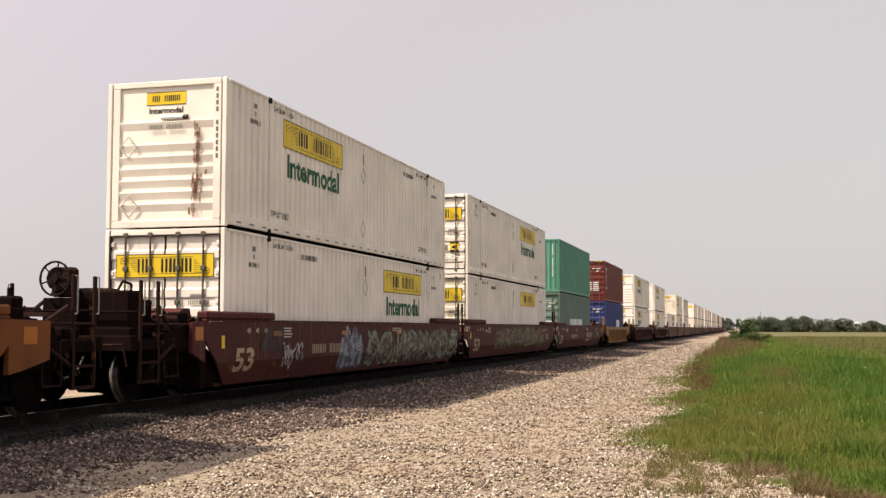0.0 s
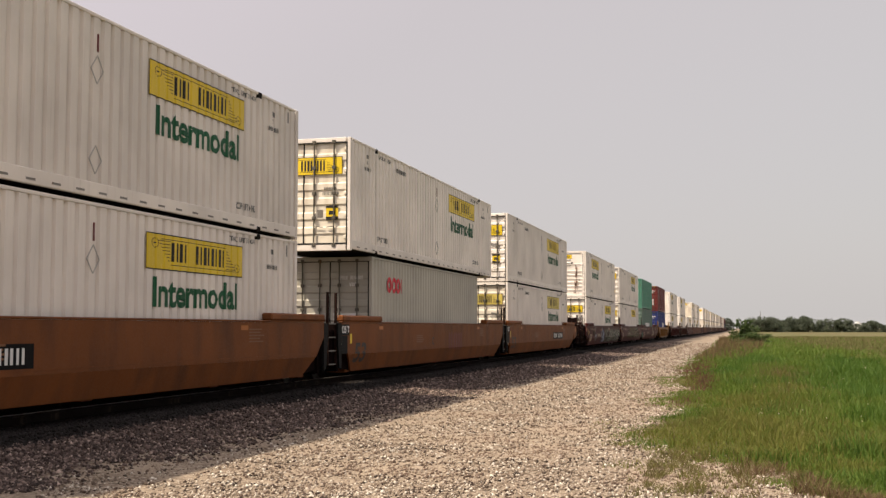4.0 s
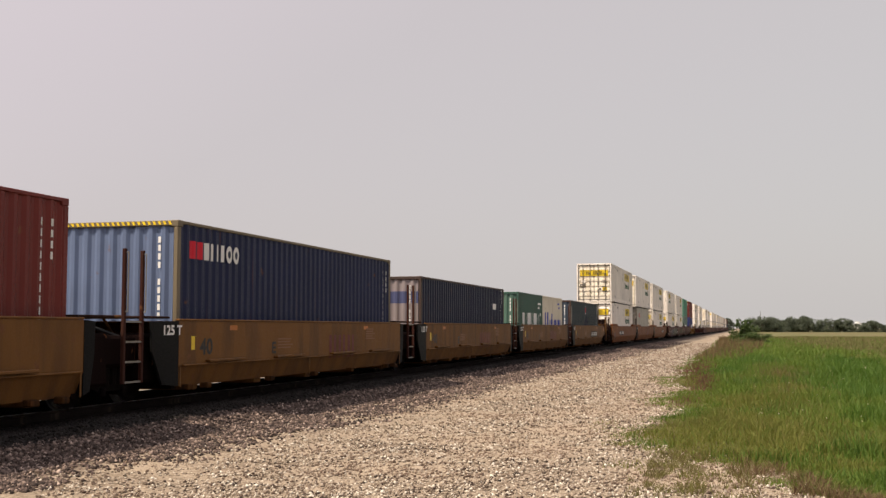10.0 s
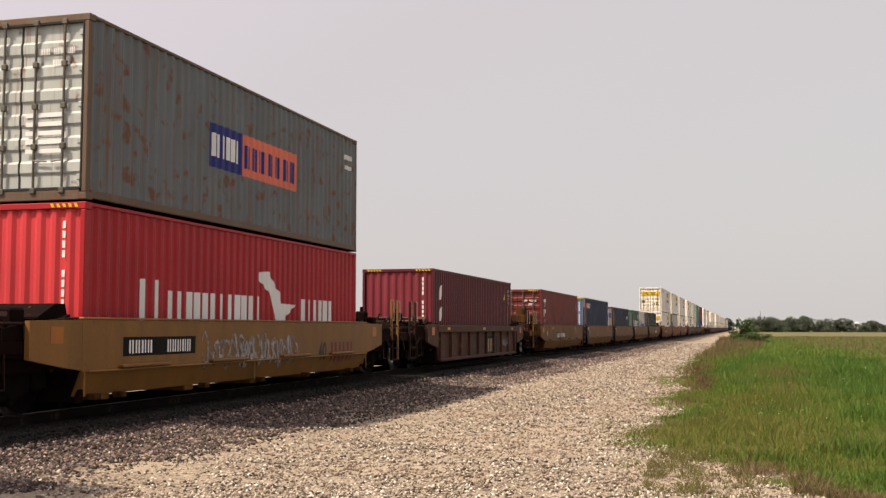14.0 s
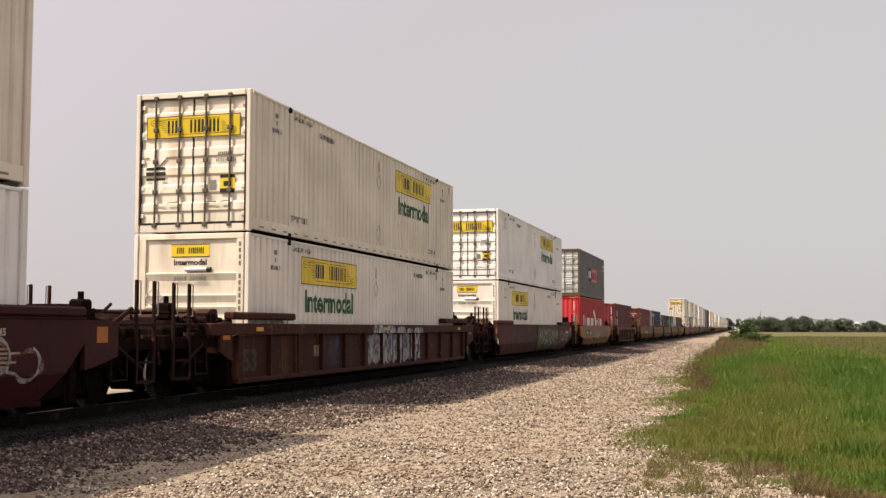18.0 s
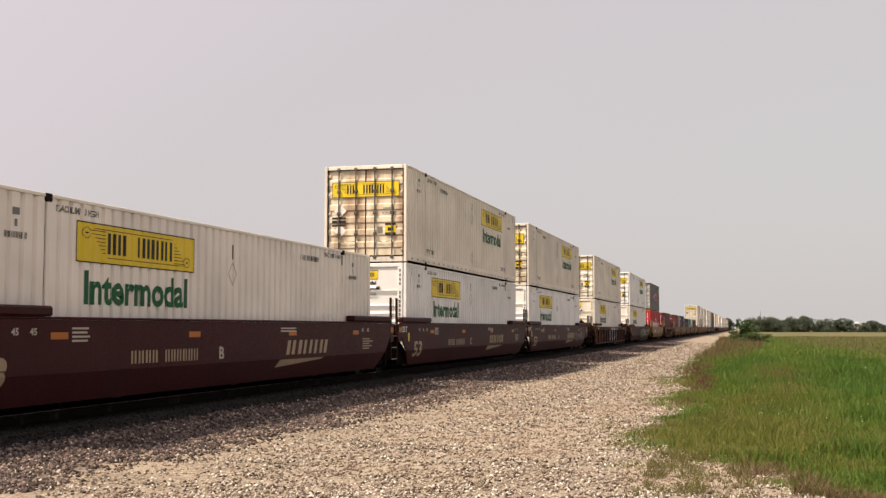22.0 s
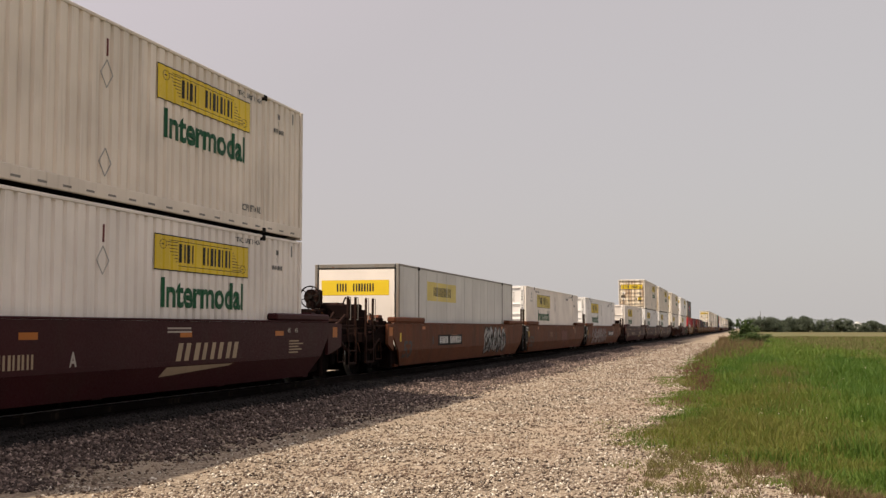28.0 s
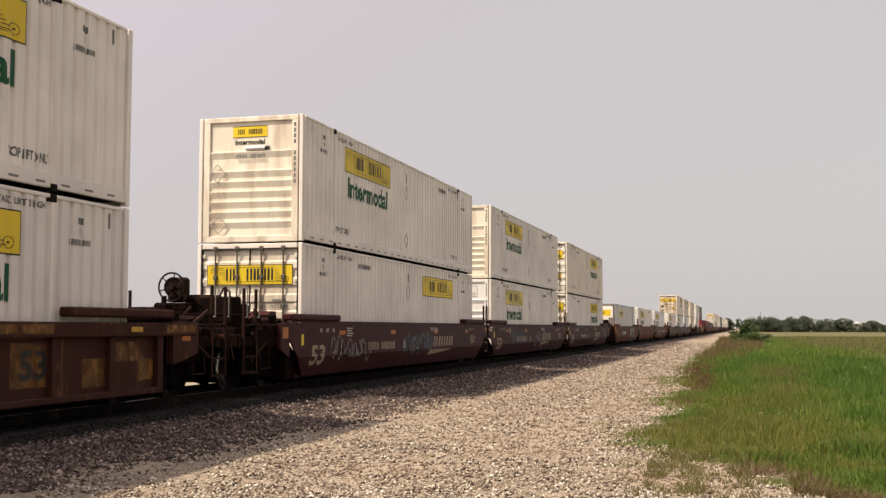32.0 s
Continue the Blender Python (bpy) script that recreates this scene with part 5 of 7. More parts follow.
# where end is a lighter side colour, sunlight is put into the paint
BOXES = {
    "road": lambda f: stock("road" + f, partial(road_box, faces=(f,))),
    "road_streak": lambda f: stock("road_streak" + f, partial(road_box, faces=(f,)), streak=True),
    "road_grimy": lambda f: stock("road_grimy" + f, partial(road_box, faces=(f,)), WHITE_GREY, WHITE_GRIMY, WHITE_STAIN),
    "road_worn": lambda f: stock("road_worn" + f, partial(road_box, faces=(f,)), WHITE_GREY, WHITE_STAIN, WHITE_STAIN),
    "road_tan": lambda f: stock("road_tan" + f, partial(road_box, faces=(f,)), WHITE_GREY, WHITE, WHITE),
    "road_stained": lambda f: stock("road_stained" + f, partial(road_box, faces=(f,)), WHITE, WHITE_STAIN, WHITE_STAIN),
    "road_clean": lambda f: stock("road_clean" + f, partial(road_box, faces=(f,)), WHITE_CLEAN, WHITE_CLEAN, WHITE_CLEAN),
    "road_pale": lambda f: stock("road_pale" + f, partial(road_box, faces=(f,)), WHITE, WHITE_STAIN, WHITE_CLEAN, SIGN_CREAM, WHITE_CLEAN),
    "road_short": lambda f: stock("road_short" + f, partial(road_box, faces=(f,)), WHITE, WHITE_STAIN, WHITE, wordmark=False),
    "trailer": lambda f: stock("trailer" + f, partial(plain_trailer, faces=(f,))),
    "pale_grey": lambda f: stock("pale_grey" + f, partial(sea_box, faces=(f,)), side=PALE_GREY_GREEN, marks=rings_and_bar),
    "teal": lambda f: stock("teal" + f, partial(sea_box, faces=(f,)), H=2.59, side=TEAL_NAVY, end=paint("teal_end_sunlit", (0.05, 0.065, 0.09), 0.2), edging=paint("rusty_frame", (0.055, 0.036, 0.03), 0.4, 0.3), marks=several(corner_number(12.19),
            blot([(-1.6, 0.8), (-1.1, 1.2), (-0.8, 1.15), (-0.3, 1.5), (0.3, 1.6), (0.6, 2.0), (0.8, 2.05), (0.95, 1.5), (1.7, 1.0), (1.9, 0.6), (-1.6, 0.6)], paint("blue_black_spray", (0.006, 0.007, 0.026), 0.1), "dark blue sprayed patch"),
            side_bars([(0.0, 0.12, 2.3, 2.35), (-0.02, 0.16, 1.86, 1.92)], WHITE_INK), blot([(-0.12, 2.1), (0.07, 2.27), (0.26, 2.1), (0.07, 1.93)], RED_INK, "red hazard diamond"))),
    "green_short": lambda f: stock("green_short" + f, partial(sea_box, faces=(f,)), 6.06, 2.59, SHIP_GREEN, paint("green_end_sunlit_paint", (0.075, 0.145, 0.115), 0.3), edging=SHIP_GREEN,
            marks=several(letters_as_bars(-2.0, 2.24, 0.95, 1.68, 9, WHITE_INK, 4, "white bars of a trade mark"), side_bars([(1.9, 2.6, 2.1, 2.2), (1.9, 2.3, 1.9, 2.0), (2.45, 2.6, 1.55, 1.7)], WHITE_INK))),
    "white_short": lambda f: stock("white_short" + f, partial(sea_box, faces=(f,)), 6.06, 2.59, PALE_WHITE, marks=several(
            letters_as_bars(-1.1, 2.6, 0.95, 1.42, 5, BLUE_INK, 11, "blue bars of a trade mark"), side_bars([(-2.39, -2.1, 0.85, 1.77), (-1.6, -1.3, 0.85, 1.77), (-0.25, -0.05, 1.1, 1.72),
            (1.7, 2.2, 2.2, 2.3), (1.9, 2.3, 2.0, 2.1)], BLUE_INK))),
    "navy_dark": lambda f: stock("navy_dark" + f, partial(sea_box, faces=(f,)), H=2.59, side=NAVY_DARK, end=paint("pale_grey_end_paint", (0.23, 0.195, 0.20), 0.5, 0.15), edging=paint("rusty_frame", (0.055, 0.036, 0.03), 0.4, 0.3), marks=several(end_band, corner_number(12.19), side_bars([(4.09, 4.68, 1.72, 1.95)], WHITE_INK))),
    "navy": lambda f: stock("navy" + f, partial(sea_box, faces=(f,)), side=NAVY, end=NAVY_SUNLIT, edging=paint("olive_frame", (0.16, 0.13, 0.085), 0.3, 0.1), stripe=True, marks=several(corner_number(12.19),
            discs([(-4.05, 2.4), (-3.75, 2.4)], 0.17, WHITE_INK, 0.45, "white rings of a trade mark", 0.75), side_bars([(-5.05, -4.9, 2.24, 2.56), (-4.82, -4.68, 2.24, 2.56), (-4.58, -4.46, 2.24, 2.56), (-4.38, -4.27, 2.24, 2.56)], WHITE_INK),
            side_bars([(-5.64, -5.42, 2.24, 2.56), (-5.36, -5.15, 2.24, 2.56)], RED_INK))),
    "brick": lambda f: stock("brick" + f, partial(sea_box, faces=(f,)), side=RED_BROWN, stripe="corners", marks=several(corner_number(12.19),
            side_bars([(-5.35, -4.85, 2.28, 2.42), (-5.17, -5.03, 2.02, 2.42), (-5.35, -5.2, 1.55, 1.92), (-5.1, -4.9, 1.75, 1.92), (-5.17, -5.03, 1.1, 1.42),
                       (-5.35, -4.85, 0.9, 1.0), (-5.17, -5.03, 0.62, 1.0)], WHITE_INK), side_bars([(-0.18, 0.87, 1.34, 1.72)], WINE, out=0.004))),
    "wine": lambda f: stock("wine" + f, partial(sea_box, faces=(f,)), side=WINE, end=paint("wine_end_sunlit", (0.17, 0.022, 0.032), 0.2), stripe="corners", marks=several(corner_number(12.19),
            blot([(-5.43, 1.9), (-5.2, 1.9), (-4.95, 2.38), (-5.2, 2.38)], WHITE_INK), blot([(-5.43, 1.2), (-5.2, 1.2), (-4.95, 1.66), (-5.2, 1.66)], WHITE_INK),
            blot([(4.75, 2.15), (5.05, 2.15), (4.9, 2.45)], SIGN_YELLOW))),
    "red": lambda f: stock("red" + f, partial(sea_box, faces=(f,)), side=BRIGHT_RED, end=paint("red_end_sunlit", (0.50, 0.04, 0.046), 0.15), stripe="corners", edging=BRIGHT_RED, marks=several(flag_shape,
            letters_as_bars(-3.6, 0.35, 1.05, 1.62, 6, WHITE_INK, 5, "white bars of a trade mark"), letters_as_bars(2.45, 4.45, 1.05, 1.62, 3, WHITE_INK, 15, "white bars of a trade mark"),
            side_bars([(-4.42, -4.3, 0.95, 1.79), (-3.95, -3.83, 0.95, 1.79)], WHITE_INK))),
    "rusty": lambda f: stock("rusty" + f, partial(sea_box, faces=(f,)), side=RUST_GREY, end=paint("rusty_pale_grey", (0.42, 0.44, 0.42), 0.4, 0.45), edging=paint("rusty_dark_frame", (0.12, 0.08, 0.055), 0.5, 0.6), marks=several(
            side_bars([(-2.08, -0.66, 1.09, 1.93)], NAVY_INK, "sign_panel", "navy sign panel", 0.004), side_bars([(-0.66, 2.15, 1.09, 1.93)], CORAL_INK, "sign_panel", "coral sign panel", 0.004),
            letters_as_bars(-1.98, -0.76, 1.3, 1.75, 3, WHITE_INK, 5, "white bars of a trade mark"), letters_as_bars(-0.55, 2.05, 1.25, 1.72, 8, NAVY_INK, 7, "navy bars of a trade mark"),
            side_bars([(5.2, 5.8, 2.3, 2.42), (5.3, 5.7, 2.05, 2.15)], WHITE_INK))),
    "sea_green": lambda f: stock("sea_green" + f, partial(sea_box, faces=(f,)), side=SEA_GREEN, end=SEA_GREEN, marks=side_bars([(-5.4, -5.3, 0.6 + 0.25 * i, 0.78 + 0.25 * i) for i in range(8)], WHITE_INK, "number_marking")),
    "ship_green": lambda f: stock("ship_green" + f, partial(sea_box, faces=(f,)), side=FADED_GREEN, end=FADED_GREEN, marks=letters_as_bars(-2.5, 2.5, 0.75, 1.5, 9, WHITE_INK, 4, "white bars of a trade mark")),
    "ocean": lambda f: stock("ocean" + f, partial(sea_box, faces=(f,)), side=OCEAN_BLUE, marks=letters_as_bars(1.0, 3.4, 1.0, 1.6, 4, WHITE_INK, 6, "white bars of a trade mark")),
}


def doors(dirt="clean"):
    return {"clean": "white 53-foot container, doors with yellow sign, ", "dirty": "off-white 53-foot container, brown-stained doors, "}[dirt]


NOSE = "white 53-foot container with ridged end, "


def maroon_car(letter, front, rear, old=False, tags=()):
    def make():
        root = well_car(53, MAROON_OLD if old else MAROON, front, rear, wheel_at=-1 if rear == "coupler" else None, load_plate=False)
        maroon_marks(root, letter)
        if rear == "joint":
            load_plate_words(root, 9.2)
        for a in tags:
            graffiti(root, *a)
        return drape(root, 0.17)
    return make


def orange_car(letter, front, rear, big=False, plate_y=1.8, mat=None, tags=()):
    def make():
        root = well_car(53, mat or ORANGE, front, rear, wheel_at=-1 if rear == "coupler" else None)
        orange_marks(root, letter, 53, big, plate_y)
        if rear == "joint":
            load_plate_words(root, 9.2)
        for a in tags:
            graffiti(root, *a)
        return drape(root, 0.17)
    return make


def mustard_car(letter, front, rear, big=False, wheel_at=None):
    def make():
        root = well_car(40, MUSTARD, front, rear, lid=False, wheel_at=wheel_at, deck=0.26)
        orange_marks(root, letter, 40, big, -1.65 if rear == "coupler" else 2.0)
        if rear == "joint":
            load_plate_words(root, 6.32)
        return drape(root, 0.235)
    return make


def ribbed_car(feet, mat, tags=(), wheel_at=None, ink=None):
    def make():
        root = well_car(feet, mat, "coupler", "coupler", "ribbed", lid=feet == 53, wheel_at=wheel_at)
        for face in ("right",):
            m = 1 if face == "right" else -1
            mark(root, face, str(feet), m * -(1.04 if feet == 40 else 8.2), 0.38, 0.62, 0.45, ink or INK, x=1.40)
            if feet == 40:
                plate(root, face, m * 1.6, 0.26, 2.1, 0.68, BLACK_PLATE, "sign_panel", x=1.40)
                mark_bars(root, face, m * 1.6, 0.34, 1.7, 0.5, 3, CREAM_INK, 3, "trade_side_marking", x=1.40, out=0.008)
            else:
                mark_bars(root, face, m * -4.6, 0.6, 0.5, 0.25, 3, CREAM_INK, 3, x=1.40)
        for a in tags:
            graffiti(root, *a)
        return root
    return make


def spray(name, col, thick=0.6):
    """Sprayed paint: thin and speckled, so that the car's paint shows through."""
    m = paint(name, col, 0.3)
    n, l = m.node_tree.nodes, m.node_tree.links
    vec, rnd = shifted(n, l)
    a = ramp(n, l, noise_node(n, l, vec, 4.5, 8), [(0.5 - 0.3 * thick, (0.10, 0.10, 0.10)), (0.78 - 0.3 * thick, (0.92, 0.92, 0.92))])
    worn = ramp(n, l, noise_node(n, l, vec, 11.0, 4, (1, 1, 0.35)), [(0.38, (0.55, 0.55, 0.55)), (0.62, (1, 1, 1))])
    a = mix(n, l, 1.0, a, worn, "MULTIPLY")
    l.new(a, n["Principled BSDF"].inputs["Alpha"])
    return m


GW = spray("white_spray", (0.40, 0.39, 0.385), 0.8)
GWD = spray("silver_spray", (0.24, 0.225, 0.22), 1.0)
GM = spray("mauve_brown_spray", (0.12, 0.075, 0.07), 0.5)
GT = spray("teal_spray", (0.035, 0.07, 0.07), 0.35)
GB = spray("pale_blue_spray", (0.13, 0.17, 0.25), 0.5)
GG = spray("olive_green_spray", (0.16, 0.18, 0.09), 0.6)
GK = spray("black_spray", (0.02, 0.02, 0.02), 0.8)
GR = spray("red_spray", (0.20, 0.02, 0.02), 0.85)
GP = spray("dull_pink_spray", (0.26, 0.13, 0.12), 0.6)
GTL = spray("pale_teal_spray", (0.17, 0.23, 0.21), 0.6)
GY = spray("yellow_spray", (0.26, 0.15, 0.025), 0.6)
GLP = spray("pale_green_spray", (0.27, 0.28, 0.20), 0.8)
GBP = spray("whitish_blue_spray", (0.26, 0.30, 0.38), 0.6)
PATCH = spray("faded_orange_paint", (0.22, 0.10, 0.022), 0.7)
GBF = spray("faded_blue_spray", (0.05, 0.055, 0.10), 0.3)
GBD = spray("dark_blue_spray", (0.035, 0.05, 0.16), 0.9)

# in order from the head of the train to its tail; s is where each stood at the start
def far_box(mat, L, sign, faces=("right",)):
    """A container as it shows a long way off: shell, rails, two end leaves and a sign."""
    root = new("shipping_container")
    part("shell", sheet(sheet(Geo(), onto("right", HALF - 0.012), wave_wall, -L / 2, L / 2, 0.1, 2.87, 0, 0.01), onto("left", HALF - 0.012), wave_wall, -L / 2, L / 2, 0.1, 2.87, 0, 0.01), mat, root)
    part("roof", Geo().box(-1.28, 1.28, -L / 2, L / 2, 2.872, 2.896), mat, root)
    part("underframe", Geo().box(-1.28, 1.28, -L / 2, L / 2, 0.0, 0.098), DARK_STEEL, root)
    for s in (-1, 1):
        part("door", Geo().box(*sorted((s * 0.02, s * 1.24)), -L / 2 - 0.01, -L / 2 + 0.03, 0.1, 2.87, 0.01), mat, root)
        part("end_leaf", Geo().box(*sorted((s * 0.02, s * 1.24)), L / 2 - 0.03, L / 2 + 0.01, 0.1, 2.87, 0.01), mat, root)
    if sign:
        m = 1 if faces[0] == "right" else -1
        x0, x1 = sorted((m * HALF, m * (HALF + 0.004)))
        part("sign_panel", Geo().box(x0, x1, 1.7, 5.3, 2.0, 2.6), SIGN_YELLOW, root)
        part("end_sign", Geo().box(-1.0, 1.0, -L / 2 - 0.016, -L / 2 - 0.011, 2.05, 2.5), SIGN_YELLOW, root)
    return root


def far_car(mat):
    def make():
        root = new("well_car")
        for s in (-1, 1):
            part("side_sheet", Geo().prism([(-8.8, 0.1), (8.8, 0.1), (9.2, 1.0), (9.2, 1.4), (-9.2, 1.4), (-9.2, 1.0)], *sorted((s * 1.46, s * 1.5))), mat, root)
            part("end_platform", Geo().box(-1.4, 1.4, *sorted((s * 9.0, s * 11.5)), 0.75, 1.1, 0.02), END_GEAR, root)
            part("end_post", Geo().box(1.36, 1.45, s * 11.1 - 0.05, s * 11.1 + 0.05, 0.4, 2.0), END_GEAR, root)
            bogie(root, s * 9.66)
        for y in (-7, -3.5, 0, 3.5, 7):
            part("floor_beam", Geo().box(-1.455, 1.455, y - 0.16, y + 0.16, 0.1, LOW - 0.004), mat, root)
        return root
    return make


BOXES["far_white"] = lambda f: stock("far_white" + f, partial(far_box, WHITE, 16.15, True, faces=(f,)))
BOXES["far_cream"] = lambda f: stock("far_cream" + f, partial(far_box, WHITE_GREY, 16.15, True, faces=(f,)))
BOXES["far_dark"] = lambda f: stock("far_dark" + f, partial(far_box, NAVY, 12.19, False, faces=(f,)))
BOXES["far_red"] = lambda f: stock("far_red" + f, partial(far_box, WINE, 12.19, False, faces=(f,)))
for k, s in enumerate((545.0, 520.8, 501.4, 482.0, 458.8, 439.4, 420.0, 396.8, 377.4, 358.0, 334.3, 314.9, 295.5, 271.8, 252.4, 233.0, 213.2)):
    car("far_maroon" if k % 3 else "far_orange", s, "brown well car far up the train", far_car(MAROON_OLD if k % 3 else RUST_ORANGE))
    if k == 16:
        continue
    for level in (0, 1):
        key = ("far_dark", "far_red")[level] if k in (0, 1, 5) else ("far_white", "far_cream")[(k + level) % 2]
        load(key, s, level, level == 0, ("white 53-foot container " if key in ("far_white", "far_cream") else "dark 40-foot container ") + (CLAMP if level else IN_WELL))
for i, s in enumerate((193.5, 173.8)):
    car("far_orange", s, "brown well car far up the train", far_car(RUST_ORANGE))
    load("road_stained", s, 1, True, NOSE + CLAMP)
    load("road", s, 0, i == 0, NOSE + IN_WELL)
car("far_maroon", 153.8, "brown well car with one white container", far_car(MAROON_OLD))
load("road", 153.8, 0, False, doors() + IN_WELL)

car("tan_car", 133.0, "tan ribbed well car under two white containers", ribbed_car(53, END_TAN))
load("road", 133.0, 1, True, NOSE + CLAMP)
load("road", 133.0, 0, True, NOSE + IN_WELL)
car("maroon_single", 109.6, "maroon ribbed well car under two white containers", ribbed_car(53, MAROON_OLD))
load("road", 109.6, 1, True, NOSE + CLAMP)
load("road", 109.6, 0, True, NOSE + IN_WELL)
car("yellow_single", 86.0, "yellow ribbed 40-foot well car with a red and a blue container", ribbed_car(40, YELLOW_CAR))
load("brick", 86.0, 1, False, "brick-red 40-foot sea container with doors, " + CLAMP)
load("ocean", 86.0, 0, False, "dark blue 40-foot sea container, " + IN_WELL)

car("m30a", 66.06, "weathered maroon well car under two green containers", maroon_car("A", "coupler", "joint", True))
load("sea_green", 65.6, 1, True, "sea-green 40-foot container with rusty edges, " + CLAMP)
load("ship_green", 65.6, 0, False, "dull green 40-foot container with white bars, " + IN_WELL)
car("m30c", 46.74, "weathered maroon well car with faded sprayed tags", maroon_car("C", "joint", "joint", True, [(-4.5, 6.5, 0.4, 1.3, (GG, GP), 21, 8)]))
load("road", 46.74, 1, False, doors() + CLAMP)
load("road_short", 46.74, 0, False, doors() + IN_WELL)
car("m30b", 27.42, "dark maroon well car covered with pale green and white graffiti", maroon_car("B", "joint", "coupler", True,
    [(-0.5, 8.9, 0.22, 1.22, (GK, GLP, GM), 5, 8, "letters"), (-2.4, -0.7, 0.14, 1.32, (GBP,), 8, 3), (-5.85, -4.73, 0.27, 1.04, (GW,), 9, 5, False), (-6.9, -5.6, 0.75, 1.3, (GT,), 10, 3)]))
load("road_streak", 27.42, 1, True, "white 53-foot container with rust streak, " + CLAMP)
load("road", 27.42, 0, False, doors() + IN_WELL)

car("o81a", 3.5, "orange-brown well car with black number panel", orange_car("A", "coupler", "joint", False, 3.6))
load("road", 3.5, 1, False, doors() + CLAMP)
load("road_pale", 3.5, 0, False, "white 53-foot container, stained doors, " + IN_WELL)
car("o81c", -15.82, "orange-brown well car with dark red trade mark bars", orange_car("C", "joint", "joint", True))
load("road_stained", -15.82, 1, False, "white 53-foot container overhanging a shorter grey one")
load("pale_grey", -16.08, 0, False, "pale grey-green 40-foot container with red rings, " + IN_WELL)
car("o81b", -35.4, "orange-brown well car with ladders and brake gear at its end", orange_car("B", "joint", "coupler", False, -3.15))
load("road_stained", -35.4, 1, False, doors("dirty") + CLAMP)
load("road", -35.4, 0, False, doors() + IN_WELL)

car("y15a", -57.25, "mustard 40-foot well car with a black number panel", mustard_car("A", "coupler", "joint", False))
load("teal", -57.25, 0, True, "dark teal 40-foot container with blue sprayed patch, " + IN_WELL, 0.26)
car("y15e", -72.64, "mustard 40-foot well car carrying two short containers", mustard_car("E", "joint", "joint", True))
load("white_short", -69.62, 0, True, "chalky white 20-foot container with blue bars, " + IN_WELL, 0.26)
load("green_short", -75.72, 0, True, "green 20-foot container with white bars, " + IN_WELL, 0.26)
car("y15e", -87.95, "mustard 40-foot well car with dark red trade mark bars", mustard_car("E", "joint", "joint", True))
load("navy_dark", -87.95, 0, True, "dark navy 40-foot container with rusty posts, " + IN_WELL, 0.26)
car("y15e", -103.25, "mustard 40-foot well car with dark red trade mark bars", mustard_car("E", "joint", "joint", True))
load("navy", -103.25, 0, True, "navy 40-foot container with hazard stripes, " + IN_WELL, 0.26)
car("y15b", -118.73, "mustard 40-foot well car with number panel and brake wheel", mustard_car("B", "joint", "coupler", False, -1))
load("brick", -118.73, 0, False, "brick-red 40-foot container with doors, " + IN_WELL, 0.26)

car("ribbed40", -138.4, "rusty brown ribbed 40-foot well car with yellow reflectors", ribbed_car(40, END_TAN, [(3.3, 4.2, 0.45, 0.9, (GW,), 12, 4, False)]))
load("wine", -138.4, 0, True, "wine-red 40-foot container with white slanted bars, " + IN_WELL)


def yellow_single():
    root = well_car(40, YELLOW_CAR, "coupler", "coupler", lid=False)
    for face in ("right",):
        m = 1 if face == "right" else -1
        plate(root, face, m * -4.04, 0.80, 2.36, 0.3, BLACK_PLATE, "number_panel")
        mark_bars(root, face, m * -4.7, 0.84, 0.75, 0.21, 4, WHITE_INK, 3, out=0.007)
        mark_bars(root, face, m * -3.45, 0.84, 0.85, 0.21, 5, WHITE_INK, 9, out=0.007)
        mark(root, face, "40", m * 3.25, 0.5, 0.5, 0.42, INK)
        mark_bars(root, face, m * 4.5, 0.46, 1.6, 0.45, 3, OXIDE_INK, 3, "trade_side_marking")
    graffiti(root, -2.6, 1.75, 0.35, 1.25, (GW, GWD), 14, 12, False)
    graffiti(root, -1.2, 1.4, 0.4, 1.2, (GW,), 16, 9, False)
    return drape(root, 0.235)


car("yellow56", -158.0, "yellow 40-foot well car with white sprayed scrawl", yellow_single)
load("rusty", -158.0, 1, False, "rusty grey 40-foot container, navy-coral sign, " + CLAMP)
load("red", -158.0, 0, True, "bright red 40-foot container with white figure, " + IN_WELL)


def painted_car():
    root = well_car(53, MAROON_OLD, "coupler", "coupler", wheel_at=1)
    graffiti(root, -7.1, -4.5, 0.25, 1.25, (GG,), 31, 3, False)
    graffiti(root, -3.4, -1.4, 0.3, 1.3, (GT,), 32, 3)
    graffiti(root, -0.6, 5.2, 0.22, 1.34, (GK, GG, GLP), 33, 7, "letters")
    graffiti(root, 5.4, 9.15, 0.3, 1.3, (GP, GW), 34, 6, False)
    graffiti(root, 7.0, 8.9, 0.5, 0.75, (GY,), 35, 4)
    for face in ("right",):
        plate(root, face, 8.3, 0.95, 0.9, 0.12, YELLOW_REFLECT)
    return drape(root, 0.17)


car("painted", -179.35, "maroon well car covered with green and pink graffiti", painted_car)
load("road_clean", -179.35, 1, False, "clean white 53-foot container, signed doors, " + CLAMP)
load("road", -179.35, 0, True, NOSE + IN_WELL)


